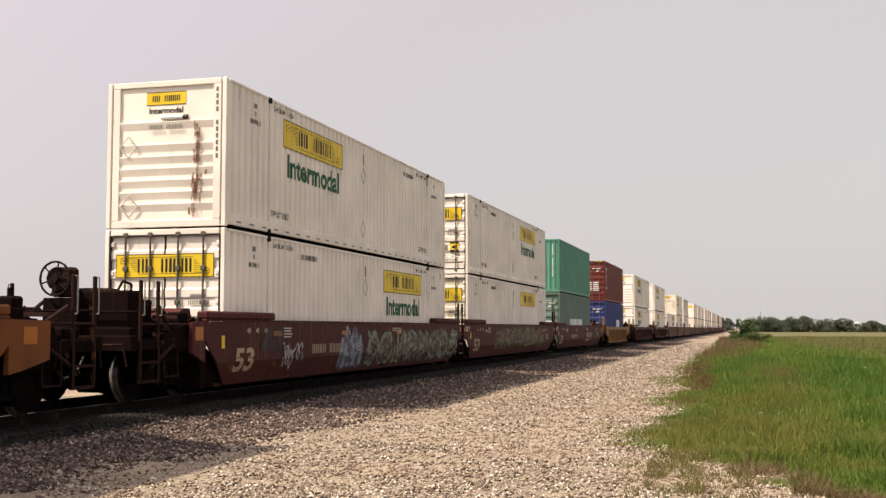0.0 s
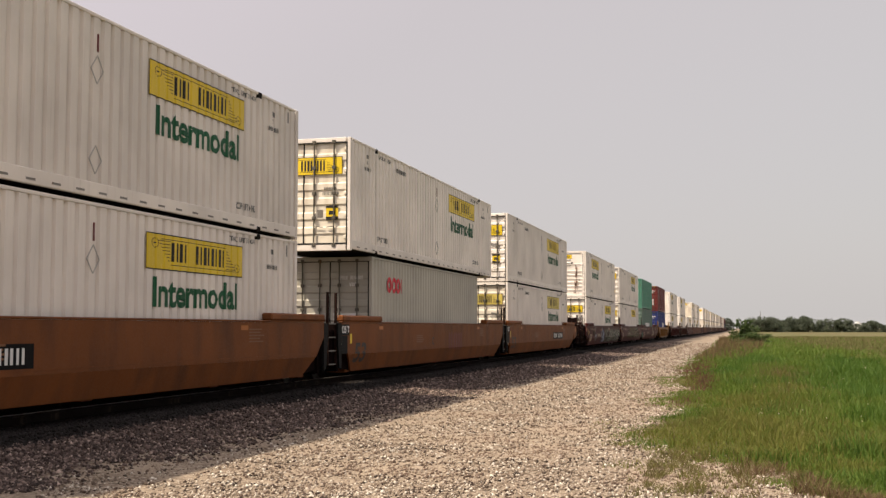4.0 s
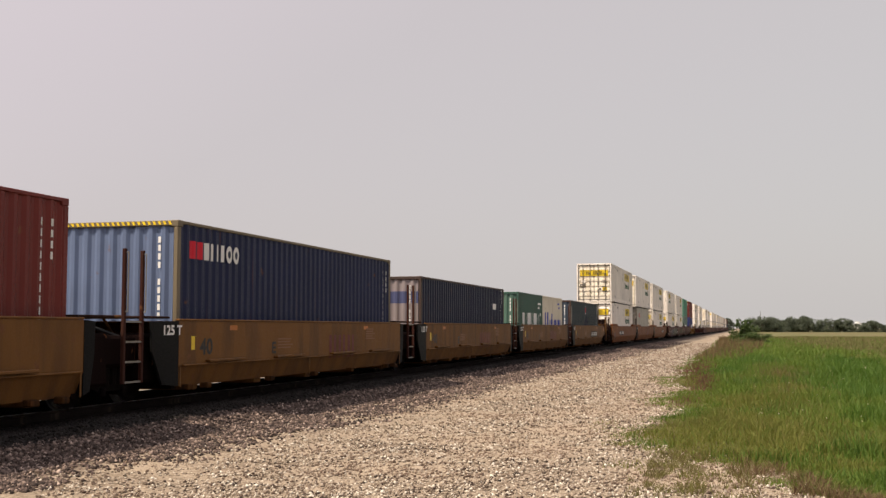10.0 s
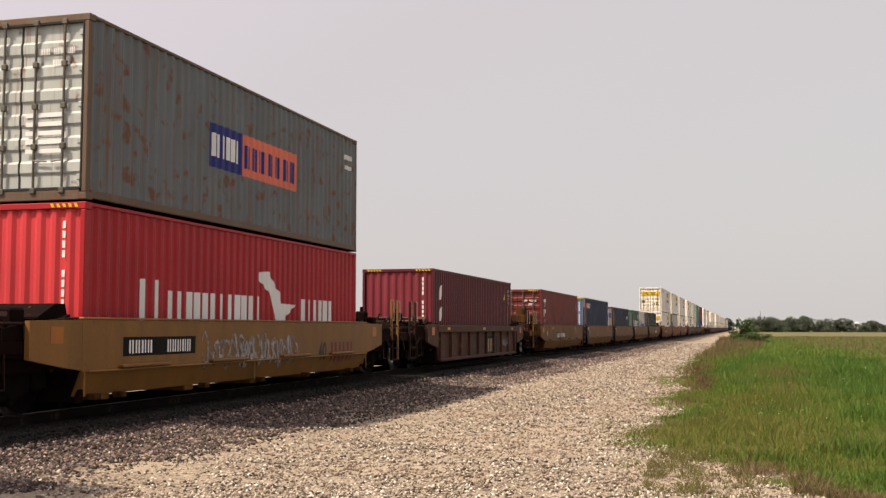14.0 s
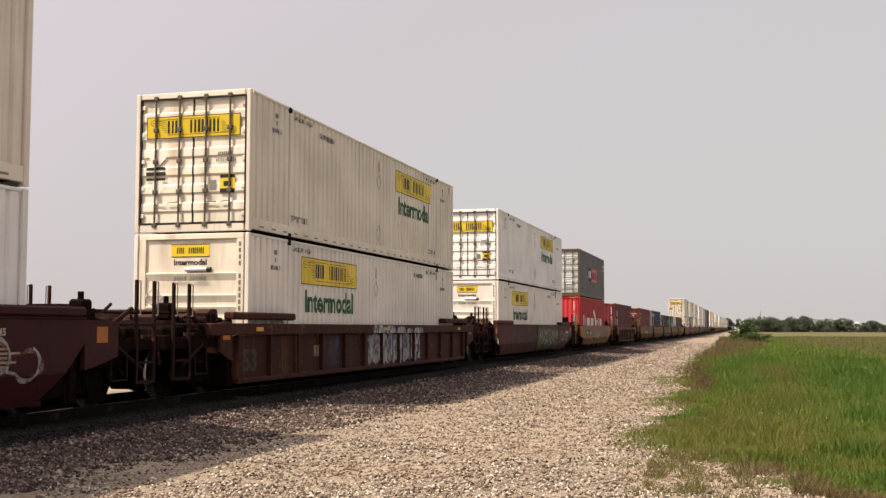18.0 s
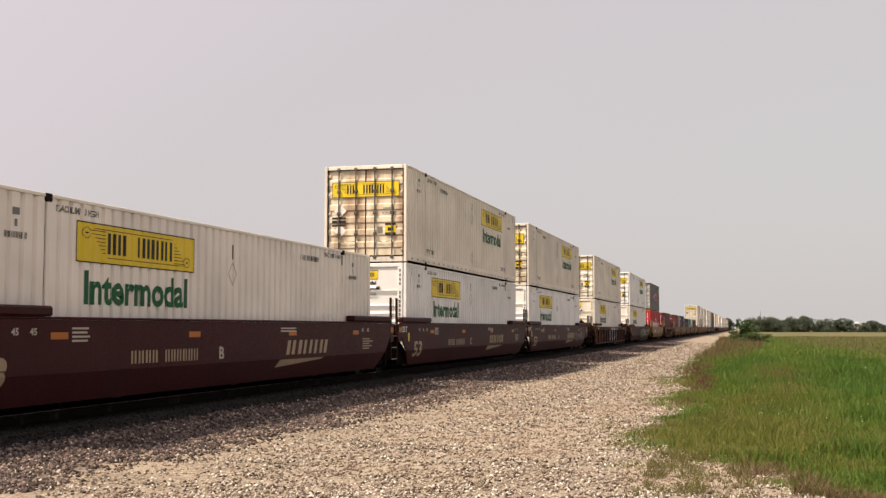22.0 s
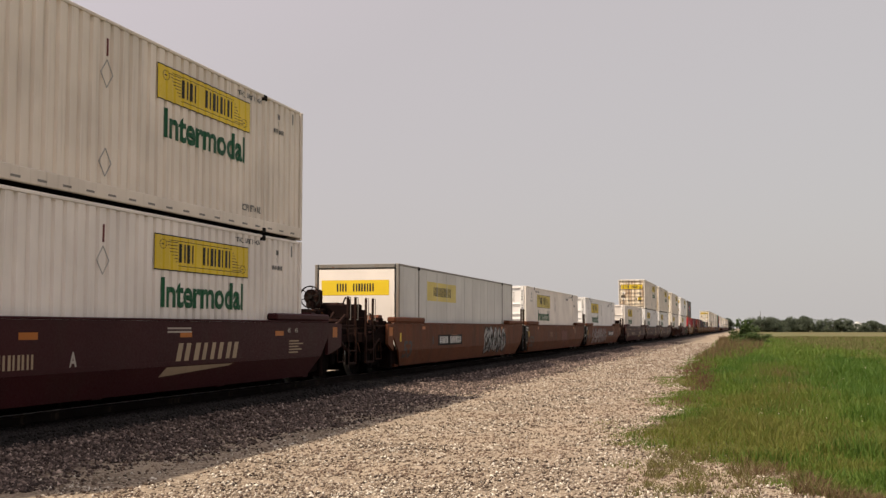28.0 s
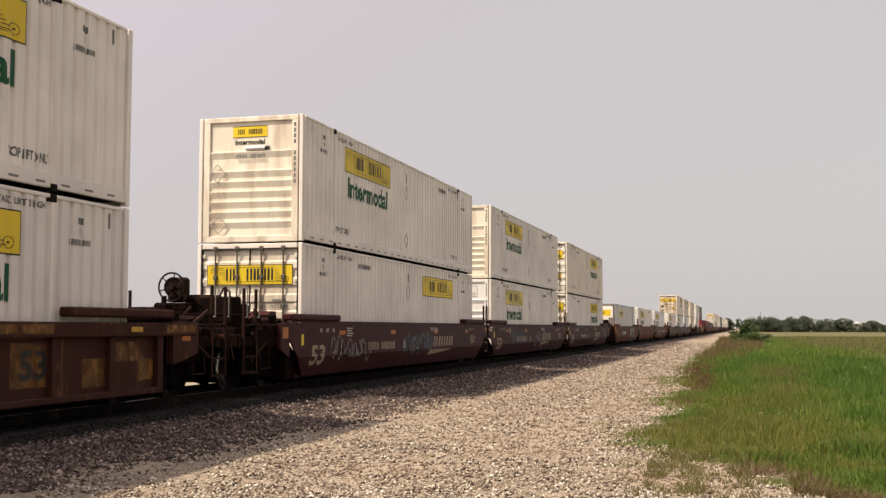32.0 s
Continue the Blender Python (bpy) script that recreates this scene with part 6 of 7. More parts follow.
def tagged_ribbed():
    root = ribbed_car(53, BROWN_CAR)()

    def fill(name, x, rim, mat, out):
        put = onto("right", x)
        n = len(rim) - 1
        part(name, Geo().add([put(u, a, out) for u, a, b in rim] + [put(u, b, out) for u, a, b in rim], [(i, i + 1, n + 2 + i, n + 1 + i) for i in range(n)]), mat, root)

    fill("sprayed_field", 1.40, [(-4.28 + 0.1 * i, 0.29, 1.06) for i in range(13)], GBF, 0.002)
    fill("sprayed_field", 1.40, [(-1.3 + 0.1 * i, 0.3 + 0.05 * math.sin(i * 1.7), 1.085) for i in range(52)], GBF, 0.002)
    rng = random.Random(17)
    for a, b, tall in ((-1.05, 0.0, 0.24), (0.12, 0.98, 0.2), (1.04, 1.86, 0.17), (2.0, 2.62, 0.12), (2.75, 3.72, 0.15)):
        m, w = (a + b) / 2, (b - a) / 2
        cols = [a + (b - a) * i / 12 for i in range(13)]
        lean = rng.uniform(-0.1, 0.1)
        fill("sprayed_letter", 1.40, [(u, 0.26 + 0.10 * abs(math.sin(5 * u + a)), 1.07 + 0.02 * math.sin(9 * u)) for u in cols], GW, 0.005)
        fill("sprayed_letter", 1.52, [(u + lean, 1.104, 1.11 + tall * max(0.0, 1 - ((u - m) / w) ** 4) ** 0.5) for u in cols], GW, 0.005)
        for k in range(3):
            du, dv, rv, ru = rng.uniform(-0.6, 0.6), rng.uniform(0.35, 0.9), rng.uniform(0.06, 0.17), rng.uniform(0.05, 0.13)
            ring = [(m + du * w + ru * math.cos(t * 0.63) + 0.3 * rv * math.sin(t * 0.63), dv + rv * math.sin(t * 0.63)) for t in range(10)]
            put = onto("right", 1.40)
            part("sprayed_dot", Geo().add([put(u, v, 0.008 + 0.001 * k) for u, v in ring], [tuple(range(10))]), GBD if k else GK, root)
        if b < 3.7:
            put = onto("right", 1.40)
            part("sprayed_stroke", Geo().add([put(b - 0.02 + p, q, 0.010) for p, q in ((0, 0.3), (0.07, 0.3), (0.11, 1.08), (0.05, 1.08))], [(0, 1, 2, 3)]), GBD, root)
    for i in range(13):
        y = -8.8 + 17.6 * i / 12
        if -1.0 < y < 3.7:
            w = 0.09 if i % 3 == 0 else 0.05
            fill("sprayed_stripe", 1.49, [(y - w, 0.3, 1.09), (y, 0.26, 1.09), (y + w, 0.34, 1.09)], GW, 0.003)
    return root


car("ribbed53", -202.75, "rusty brown ribbed well car with white sprayed tag", tagged_ribbed)
load("road_worn", -202.75, 1, False, doors("dirty") + CLAMP)
load("road_stained", -202.75, 0, True, "white 53-foot container with stained ridged end, " + IN_WELL)

car("m37a", -226.0, "maroon well car with cream trade mark bars and tags", maroon_car("A", "coupler", "joint", False, [(4.9, 8.2, 0.35, 1.2, (GP, GW), 51, 5, False)]))
load("road_grimy", -226.0, 1, False, doors("dirty") + CLAMP)
load("road_clean", -226.0, 0, True, NOSE + IN_WELL)
car("m37c", -245.22, "maroon well car with cream number 53", maroon_car("C", "joint", "joint"))
load("road_grimy", -245.22, 1, False, doors("dirty") + CLAMP)
load("road_clean", -245.22, 0, True, NOSE + IN_WELL)
car("m37b", -264.64, "maroon well car with ladders at its coupler end", maroon_car("B", "joint", "coupler"))
load("road", -264.64, 0, True, NOSE + IN_WELL)

car("o89a", -288.2, "rusty orange well car with red and white graffiti", orange_car("A", "coupler", "joint", False, 3.55, RUST_ORANGE, [(-7.2, 0.9, 0.12, 1.0, (GY,), 63, 9), (-6.6, 0.7, 0.14, 1.30, (GR, GWD, GW), 61, 7, "letters"), (6.6, 7.7, 0.35, 1.1, (GP,), 62, 5, False)]))
load("road_clean", -288.2, 0, True, NOSE + IN_WELL)
car("o89c", -307.7, "orange-brown well car with dark red trade mark bars", orange_car("C", "joint", "joint", True, mat=RUST_ORANGE))
load("road_pale", -307.7, 0, True, "white 53-foot container, ridged end, pale sign, " + IN_WELL)
car("o89b", -327.0, "orange-brown well car with white sprayed tag", orange_car("B", "joint", "coupler", False, -3.05, RUST_ORANGE, [(1.84, 5.67, 0.28, 1.3, (GK, GW, GK), 71, 5, "letters")]))
load("trailer", -327.0, 0, False, "smooth silver-white 53-foot box with yellow sign, " + IN_WELL)

car("m80a", -350.4, "maroon well car with cream trade mark bars", maroon_car("A", "coupler", "joint"))
load("road_tan", -350.4, 1, False, doors() + CLAMP)
load("road_stained", -350.4, 0, False, doors("dirty") + IN_WELL)
car("m80c", -369.8, "maroon well car with white outlined graffiti", maroon_car("C", "joint", "joint", False, [(0.0, 3.8, 0.2, 1.3, (GW,), 81, 5, False), (-5.3, -2.8, 0.35, 1.25, (GTL, GB), 82, 7, False)]))
load("road_stained", -369.8, 1, True, "white 53-foot container, rust-stained end, " + CLAMP)
load("road_pale", -369.8, 0, True, "white 53-foot container with pale sign, " + IN_WELL)
car("m80b", -389.1, "maroon well car with pale blue sprayed scrawl", maroon_car("B", "joint", "coupler", False, [(-1.0, 2.2, 0.4, 1.25, (GTL, GB), 91, 9, False), (-6.8, -3.9, 0.25, 1.2, (GWD,), 92, 8, False)]))
load("road_stained", -389.1, 1, True, "white 53-foot container, rust-stained end, " + CLAMP)
load("road_short", -389.1, 0, False, doors("dirty") + IN_WELL)
def patched_ribbed():
    root = ribbed_car(53, BROWN_CAR)()
    mark(root, "right", "53", 5.5, 0.52, 0.62, 0.42, INK, x=1.404)
    for y, z, w, h, x in ((5.5, 0.42, 1.0, 0.62, 1.40), (7.05, 0.36, 0.75, 0.42, 1.40), (7.9, 0.72, 0.7, 0.3, 1.40), (8.5, 0.40, 0.5, 0.34, 1.40), (4.5, 1.16, 2.6, 0.13, 1.52), (9.45, 1.16, 1.0, 0.13, 1.52)):
        plate(root, "right", y, z, w, h, PATCH, "faded_patch", x=x)
    return root


car("tail53", -412.5, "rusty brown ribbed well car with faded orange patches", patched_ribbed)
load("road", -412.5, 1, False, doors() + CLAMP)
load("road", -412.5, 0, False, doors() + IN_WELL)


# ---- the land ----
def grass_edge(y):
    """Where the gravel ends and the grass begins, as x at a place y along the track."""
    pts = ((-40, 6.0), (5, 4.5), (10.5, 1.5), (11.6, 0.55), (12.2, 0.3), (13.2, -0.1), (14.3, -0.5), (14.75, -1.0), (15.4, -1.45), (17.3, -2.0), (19, -1.9), (21, -1.72), (22.3, -1.2), (23.6, -1.7), (26.2, -2.25), (28, -1.95), (29.6, -1.45), (31.5, -2.0), (34.4, -2.65), (38, -2.45), (40.1, -2.1), (45, -2.5), (51.5, -2.75), (70, -2.55), (85, -2.4), (136, -3.1), (400, -4.5), (4000, -8))
    for (a, p), (b, q) in zip(pts, pts[1:]):
        if a <= y <= b:
            return p + (q - p) * (y - a) / (b - a)
    return pts[-1][1]


def ground_z(x, y):
    d = abs(x - TRACK)
    z = -0.40
    if d < 1.75:
        z = -0.17
    elif d < 3.9:
        k = (d - 1.75) / 2.15
        z = -0.17 - 0.23 * (1 - (1 - k) ** 2)
    if d >= 1.75 and -2 < y < 130:
        z += 0.035 * noise.noise((x * 0.9, y * 0.35, 0)) + 0.02 * noise.noise((x * 2.6, y * 2.6, 5))
    e = x - grass_edge(y)
    if e > 0 and y > 0:
        z += 0.10 * min(1, e / 3) * (0.6 + 0.8 * noise.noise((x * 0.25, y * 0.12, 9)))
    return z


def steps(*legs):
    out = []
    for a, b, n in legs:
        out += list(np.linspace(a, b, n, endpoint=False))
    return out + [legs[-1][1]]


GX = steps((-4200, -300, 8), (-300, -30, 10), (-30, -14.5, 10), (-14.5, 4, 74), (4, 20, 20), (20, 120, 14), (120, 900, 10), (900, 4200, 6))
GY = steps((-900, -60, 6), (-60, 6, 20), (6, 60, 135), (60, 140, 60), (140, 500, 24), (500, 4600, 14))
vs = [(x, y, ground_z(x, y)) for y in GY for x in GX]
nx = len(GX)
fs = [(j * nx + i, j * nx + i + 1, (j + 1) * nx + i + 1, (j + 1) * nx + i) for j in range(len(GY) - 1) for i in range(nx - 1)]
me = bpy.data.meshes.new("ground")
me.from_pydata(vs, [], fs)
edge = me.attributes.new("grass", "FLOAT", "POINT")
edge.data.foreach_set("value", [max(-3.0, min(3.0, x - grass_edge(y))) if x > -5 else (-3.0 if x > TRACK - 14 else 3.0) for x, y, z in vs])
me.shade_smooth()
ground = tagged(new("ground", me), "pale crushed-stone verge beside the track, grass beyond", "ground", kind="structure")

GROUND, n, l, b = shader("gravel_and_soil")
tc = n.new("ShaderNodeTexCoord")
P = tc.outputs["Object"]
vor = n.new("ShaderNodeTexVoronoi")
vor.inputs["Scale"].default_value = 24.0
l.new(P, vor.inputs["Vector"])
stone = ramp(n, l, vor.outputs["Color"], [(0.1, (0.10, 0.07, 0.05)), (0.5, (0.26, 0.20, 0.15)), (0.9, (0.42, 0.355, 0.28))])
crack = ramp(n, l, vor.outputs["Distance"], [(0.25, (1, 1, 1)), (0.75, (0.45, 0.45, 0.45))])
stone = mix(n, l, 1.0, stone, crack, "MULTIPLY")
fine = noise_node(n, l, P, 0.55, 5)
stone = mix(n, l, ramp(n, l, fine, [(0.34, (0, 0, 0)), (0.58, (0.8, 0.8, 0.8))]), stone, (0.32, 0.262, 0.198))
sep = n.new("ShaderNodeSeparateXYZ")
l.new(P, sep.inputs[0])
off = n.new("ShaderNodeMath")
off.operation, off.inputs[1].default_value = "SUBTRACT", TRACK
l.new(sep.outputs["X"], off.inputs[0])
away = n.new("ShaderNodeMath")
away.operation = "ABSOLUTE"
l.new(off.outputs[0], away.inputs[0])
wob = n.new("ShaderNodeMath")
wob.operation = "MULTIPLY_ADD"
wob.inputs[1].default_value = 1.6
l.new(noise_node(n, l, P, 0.7, 4), wob.inputs[0])
l.new(away.outputs[0], wob.inputs[2])
near = n.new("ShaderNodeMapRange")
near.inputs["From Min"].default_value, near.inputs["From Max"].default_value = 3.61, 4.31
l.new(wob.outputs[0], near.inputs["Value"])
ball = ramp(n, l, vor.outputs["Color"], [(0.1, (0.030, 0.022, 0.019)), (0.6, (0.072, 0.053, 0.046)), (0.95, (0.14, 0.105, 0.09))])
stone = mix(n, l, near.outputs["Result"], ball, stone)
# darkest next to the track: shade under the cars is put into the colour
car_shade = n.new("ShaderNodeMapRange")
car_shade.inputs["From Min"].default_value, car_shade.inputs["From Max"].default_value = 1.98, 2.2
car_shade.inputs["To Min"].default_value, car_shade.inputs["To Max"].default_value = 1.0, 0.0
l.new(away.outputs[0], car_shade.inputs["Value"])
stone = mix(n, l, car_shade.outputs["Result"], stone, (0.007, 0.0055, 0.005))
at = n.new("ShaderNodeAttribute")
at.attribute_name = "grass"
gm = n.new("ShaderNodeMath")
gm.operation = "MULTIPLY_ADD"
gm.inputs[1].default_value = 1.0
l.new(noise_node(n, l, P, 1.6, 5), gm.inputs[0])
l.new(at.outputs["Fac"], gm.inputs[2])
soil = ramp(n, l, noise_node(n, l, P, 0.08, 6), [(0.35, (0.045, 0.065, 0.012)), (0.65, (0.085, 0.085, 0.022))])
far = n.new("ShaderNodeMapRange")
far.inputs["From Min"].default_value, far.inputs["From Max"].default_value = 120, 230
l.new(sep.outputs["Y"], far.inputs["Value"])
soil = mix(n, l, far.outputs["Result"], soil, ramp(n, l, noise_node(n, l, P, 0.03, 5), [(0.35, (0.125, 0.10, 0.055)), (0.65, (0.10, 0.105, 0.042))]))
bare = n.new("ShaderNodeMapRange")
bare.inputs["From Min"].default_value, bare.inputs["From Max"].default_value = 0.9, 2.1
l.new(gm.outputs[0], bare.inputs["Value"])
soil = mix(n, l, bare.outputs["Result"], (0.105, 0.078, 0.045), soil)
gmask = ramp(n, l, gm.outputs[0], [(0.75, (0, 0, 0)), (1.0, (1, 1, 1))])
l.new(mix(n, l, gmask, stone, soil), b.inputs["Base Color"])
b.inputs["Roughness"].default_value, b.inputs["Specular IOR Level"].default_value = 0.95, 0.12
bump = n.new("ShaderNodeBump")
bump.inputs["Strength"].default_value, bump.inputs["Distance"].default_value = 0.6, 0.03
l.new(vor.outputs["Distance"], bump.inputs["Height"])
bump.invert = True
l.new(bump.outputs["Normal"], b.inputs["Normal"])
me.materials.append(GROUND)


def island_paint(name, stops, rough=0.85, patch=None, leaf=0.0):
    """Colour by piece, with broad patches over the whole."""
    m, n, l, b = shader(name)
    geo = n.new("ShaderNodeNewGeometry")
    col = ramp(n, l, geo.outputs["Random Per Island"], stops)
    if patch:
        tc = n.new("ShaderNodeTexCoord")
        nz = noise_node(n, l, tc.outputs["Object"], patch[0], 4)
        col = mix(n, l, ramp(n, l, nz, [(patch[1], (0, 0, 0)), (patch[2], (patch[4],) * 3)]), col, patch[3])
    l.new(col, b.inputs["Base Color"])
    b.inputs["Roughness"].default_value = rough
    b.inputs["Specular IOR Level"].default_value = 0.25
    if leaf:
        tr = n.new("ShaderNodeBsdfTranslucent")
        l.new(col, tr.inputs["Color"])
        ms = n.new("ShaderNodeMixShader")
        ms.inputs["Fac"].default_value = leaf
        l.new(b.outputs[0], ms.inputs[1])
        l.new(tr.outputs[0], ms.inputs[2])
        l.new(ms.outputs[0], n["Material Output"].inputs["Surface"])
    return m


def scatter_mesh(name, co, tri):
    """One mesh from arrays: co (pieces, corners, 3), tri (faces, 3) within a piece."""
    k, c = co.shape[:2]
    faces = (np.arange(k)[:, None, None] * c + np.array(tri)[None]).reshape(-1, 3)
    me = bpy.data.meshes.new(name)
    me.vertices.add(k * c)
    me.vertices.foreach_set("co", co.reshape(-1))
    me.loops.add(faces.size)
    me.loops.foreach_set("vertex_index", faces.reshape(-1).astype(np.int32))
    me.polygons.add(len(faces))
    me.polygons.foreach_set("loop_start", np.arange(0, faces.size, 3, dtype=np.int32))
    me.update()
    me.validate()
    return me


RNG = np.random.default_rng(7)


def heights(x, y):
    return np.array([ground_z(a, b) for a, b in zip(x, y)])


def rough(x, y, scale, layer):
    return np.array([noise.noise((a * scale, b * scale, layer)) for a, b in zip(x, y)])


def stones(name, x, y, size, label, mat):
    k = len(x)
    z = heights(x, y)
    octa = np.array([(1, 0, 0), (-1, 0, 0), (0, 1, 0), (0, -1, 0), (0, 0, 1), (0, 0, -1)], float)
    co = octa[None] * RNG.uniform(0.6, 1.25, (k, 6, 1)) + RNG.uniform(-0.28, 0.28, (k, 6, 3))
    a = RNG.uniform(0, 6.283, k)
    ca, sa = np.cos(a), np.sin(a)
    q = co.copy()
    q[..., 0], q[..., 1] = co[..., 0] * ca[:, None] - co[..., 1] * sa[:, None], co[..., 0] * sa[:, None] + co[..., 1] * ca[:, None]
    q *= size[:, None, None] * np.array([1.0, 1.0, 0.75])
    q += np.stack([x, y, z + size * 0.30], 1)[:, None, :]
    tri = [(0, 2, 4), (2, 1, 4), (1, 3, 4), (3, 0, 4), (2, 0, 5), (1, 2, 5), (3, 1, 5), (0, 3, 5)]
    me = scatter_mesh(name, q, tri)
    me.materials.append(mat)
    return tagged(new(name, me), label, "gravel", kind="stuff")


def strip(count, y0, y1, x0, x1, power=1.0):
    y = y0 + (y1 - y0) * RNG.random(count) ** power
    return x0 + (x1 - x0) * RNG.random(count), y


BALLAST = island_paint("ballast_stone", [(0.0, (0.019, 0.013, 0.011)), (0.35, (0.050, 0.036, 0.031)), (0.7, (0.104, 0.074, 0.064)), (0.93, (0.20, 0.15, 0.127)), (1.0, (0.42, 0.33, 0.28))])
CHIPS = island_paint("pale_limestone_chips", [(0.0, (0.020, 0.014, 0.011)), (0.22, (0.085, 0.058, 0.044)), (0.5, (0.235, 0.187, 0.143)), (0.8, (0.39, 0.335, 0.27)), (1.0, (0.66, 0.62, 0.54))], patch=(0.55, 0.46, 0.64, (0.170, 0.116, 0.085), 0.7))
x, y = strip(76000, 9, 125, -8.82, -5.9, 2.9)
keep = x + 0.75 * rough(x, y, 0.55, 14) + 0.35 * rough(x, y, 2.5, 15) < -7.85 + 0.17 * (np.clip(y, 9.5, 16) - 10.2) + 0.8 * RNG.random(len(x)) ** 3
x, y = x[keep], y[keep]
stones("ballast", x, y, RNG.uniform(0.012, 0.034, len(x)) * (1 + y / 90), "grey-brown crushed ballast stones on the track shoulder", BALLAST)
# near-black stones carry the painted under-car shade out past the rail
SHADE_STONE = island_paint("shade_dark_ballast_stone", [(0.0, (0.004, 0.003, 0.003)), (0.7, (0.009, 0.007, 0.006)), (1.0, (0.022, 0.018, 0.016))], 0.8)
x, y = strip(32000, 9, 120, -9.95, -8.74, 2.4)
stones("oily_ballast", x, y, RNG.uniform(0.015, 0.034, len(x)) * (1 + y / 90), "black ballast stones beside the rail, darkened for the train's shade", SHADE_STONE)
x, y = strip(245000, 8.5, 125, -7.8, 1.6, 2.9)
keep = (RNG.random(len(x)) < np.clip(0.35 + (x + 6.8) / 3.2 + 0.7 * rough(x, y, 0.5, 17), 0.16, 1)) & np.array([a < grass_edge(b) + 0.25 * noise.noise((a * 1.5, b * 1.5, 3)) + 0.45 for a, b in zip(x, y)]) & (x < y * 0.125 + 0.5) & (x > -0.76 * y + 0.5)
x, y = x[keep], y[keep]
stones("gravel", x, y, (0.0045 + 0.019 * RNG.random(len(x)) ** 2.6) * (1 + y / 62), "pale limestone gravel chips with brown stones between", CHIPS)


# ---- track ----
track = tagged(new("track"), "steel rails on wooden ties in ballast", "railway track", kind="structure")
# rail sides and ties are darkened: the train's deep shade is put into them
RAIL_TOP = paint("shaded_rail_steel", (0.012, 0.009, 0.008), 0.3, 0.0, 0.8, spec=0.05)
prof = [(-0.07, -0.17), (0.07, -0.17), (0.07, -0.155), (0.012, -0.13), (0.012, -0.045), (0.036, -0.035), (0.036, -0.004), (0.03, 0.0), (-0.03, 0.0), (-0.036, -0.004), (-0.036, -0.035), (-0.012, -0.045), (-0.012, -0.13), (-0.07, -0.155)]
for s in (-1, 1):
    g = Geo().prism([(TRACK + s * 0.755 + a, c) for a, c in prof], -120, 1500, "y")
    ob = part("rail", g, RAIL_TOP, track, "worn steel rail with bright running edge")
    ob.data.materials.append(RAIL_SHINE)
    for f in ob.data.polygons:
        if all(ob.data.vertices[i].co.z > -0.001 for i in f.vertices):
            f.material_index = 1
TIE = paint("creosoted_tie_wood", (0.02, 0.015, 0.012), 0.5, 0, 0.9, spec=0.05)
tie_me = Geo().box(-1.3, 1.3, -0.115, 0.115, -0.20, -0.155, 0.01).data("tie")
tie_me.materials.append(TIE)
for i in range(110):
    ob = new("tie", tie_me)
    ob.parent, ob.location = track, (TRACK, 4 + 0.5 * i, 0)
g = Geo()
for i in range(220):
    g.box(TRACK - 1.3, TRACK + 1.3, 59 + 0.5 * i, 59.23 + 0.5 * i, -0.20, -0.155)
tagged(part("distant_ties", g, TIE, track), kind="stuff")


# ---- grass, weeds, shrubs and trees ----
def blades(name, x, y, h, w, label, mat, lean=0.35):
    k = len(x)
    z = heights(x, y) - 0.02
    a = RNG.uniform(0, math.pi, k)
    dx, dy = np.cos(a) * w / 2, np.sin(a) * w / 2
    lx, ly = RNG.normal(0.0, lean, k) * h, RNG.normal(0.0, lean, k) * h
    co = np.zeros((k, 5, 3))
    co[:, 0] = np.stack([x - dx, y - dy, z], 1)
    co[:, 1] = np.stack([x + dx, y + dy, z], 1)
    co[:, 2] = np.stack([x - dx * 0.8 + lx * 0.35, y - dy * 0.8 + ly * 0.35, z + h * 0.6], 1)
    co[:, 3] = np.stack([x + dx * 0.8 + lx * 0.35, y + dy * 0.8 + ly * 0.35, z + h * 0.6], 1)
    co[:, 4] = np.stack([x + lx, y + ly, z + h * 0.98], 1)
    me = scatter_mesh(name, co, [(0, 1, 3), (0, 3, 2), (2, 3, 4)])
    me.materials.append(mat)
    return tagged(new(name, me), label, "grass", kind="stuff")


def lawn(count, y0, y1, power, reach=0.13, right=1.5, fringe=0.5):
    """Places for blades: thin at the ragged gravel edge, dense farther in."""
    y = y0 + (y1 - y0) * RNG.random(count) ** power
    e = np.array([grass_edge(b) for b in y])
    x = e - 0.55 + (y * reach + right - e + 0.55) * RNG.random(count)
    k = rough(x, y, 0.8, 2)
    inside = x - e + 0.40 + 0.30 * rough(x, y, 2.1, 4) + 0.22 * k
    keep = RNG.random(count) < np.clip(inside / fringe, 0, 1) ** 1.3
    return x[keep], y[keep], inside[keep], k[keep]


GRASS = island_paint("lush_grass", [(0.0, (0.070, 0.115, 0.014)), (0.5, (0.094, 0.150, 0.019)), (0.9, (0.122, 0.180, 0.027)), (1.0, (0.156, 0.168, 0.042))], 0.6, (0.16, 0.46, 0.62, (0.094, 0.152, 0.015), 0.6), 0.3)
OLIVE = island_paint("olive_grass", [(0.0, (0.108, 0.122, 0.020)), (0.5, (0.136, 0.146, 0.026)), (0.88, (0.160, 0.158, 0.036)), (1.0, (0.185, 0.150, 0.058))], 0.65, (0.35, 0.5, 0.66, (0.119, 0.116, 0.035), 0.55), 0.3)
FAR_GRASS = island_paint("pale_meadow_grass", [(0.0, (0.087, 0.121, 0.024)), (0.5, (0.115, 0.152, 0.034)), (1.0, (0.156, 0.168, 0.055))], 0.7, (0.06, 0.45, 0.6, (0.069, 0.142, 0.018), 0.7), 0.3)
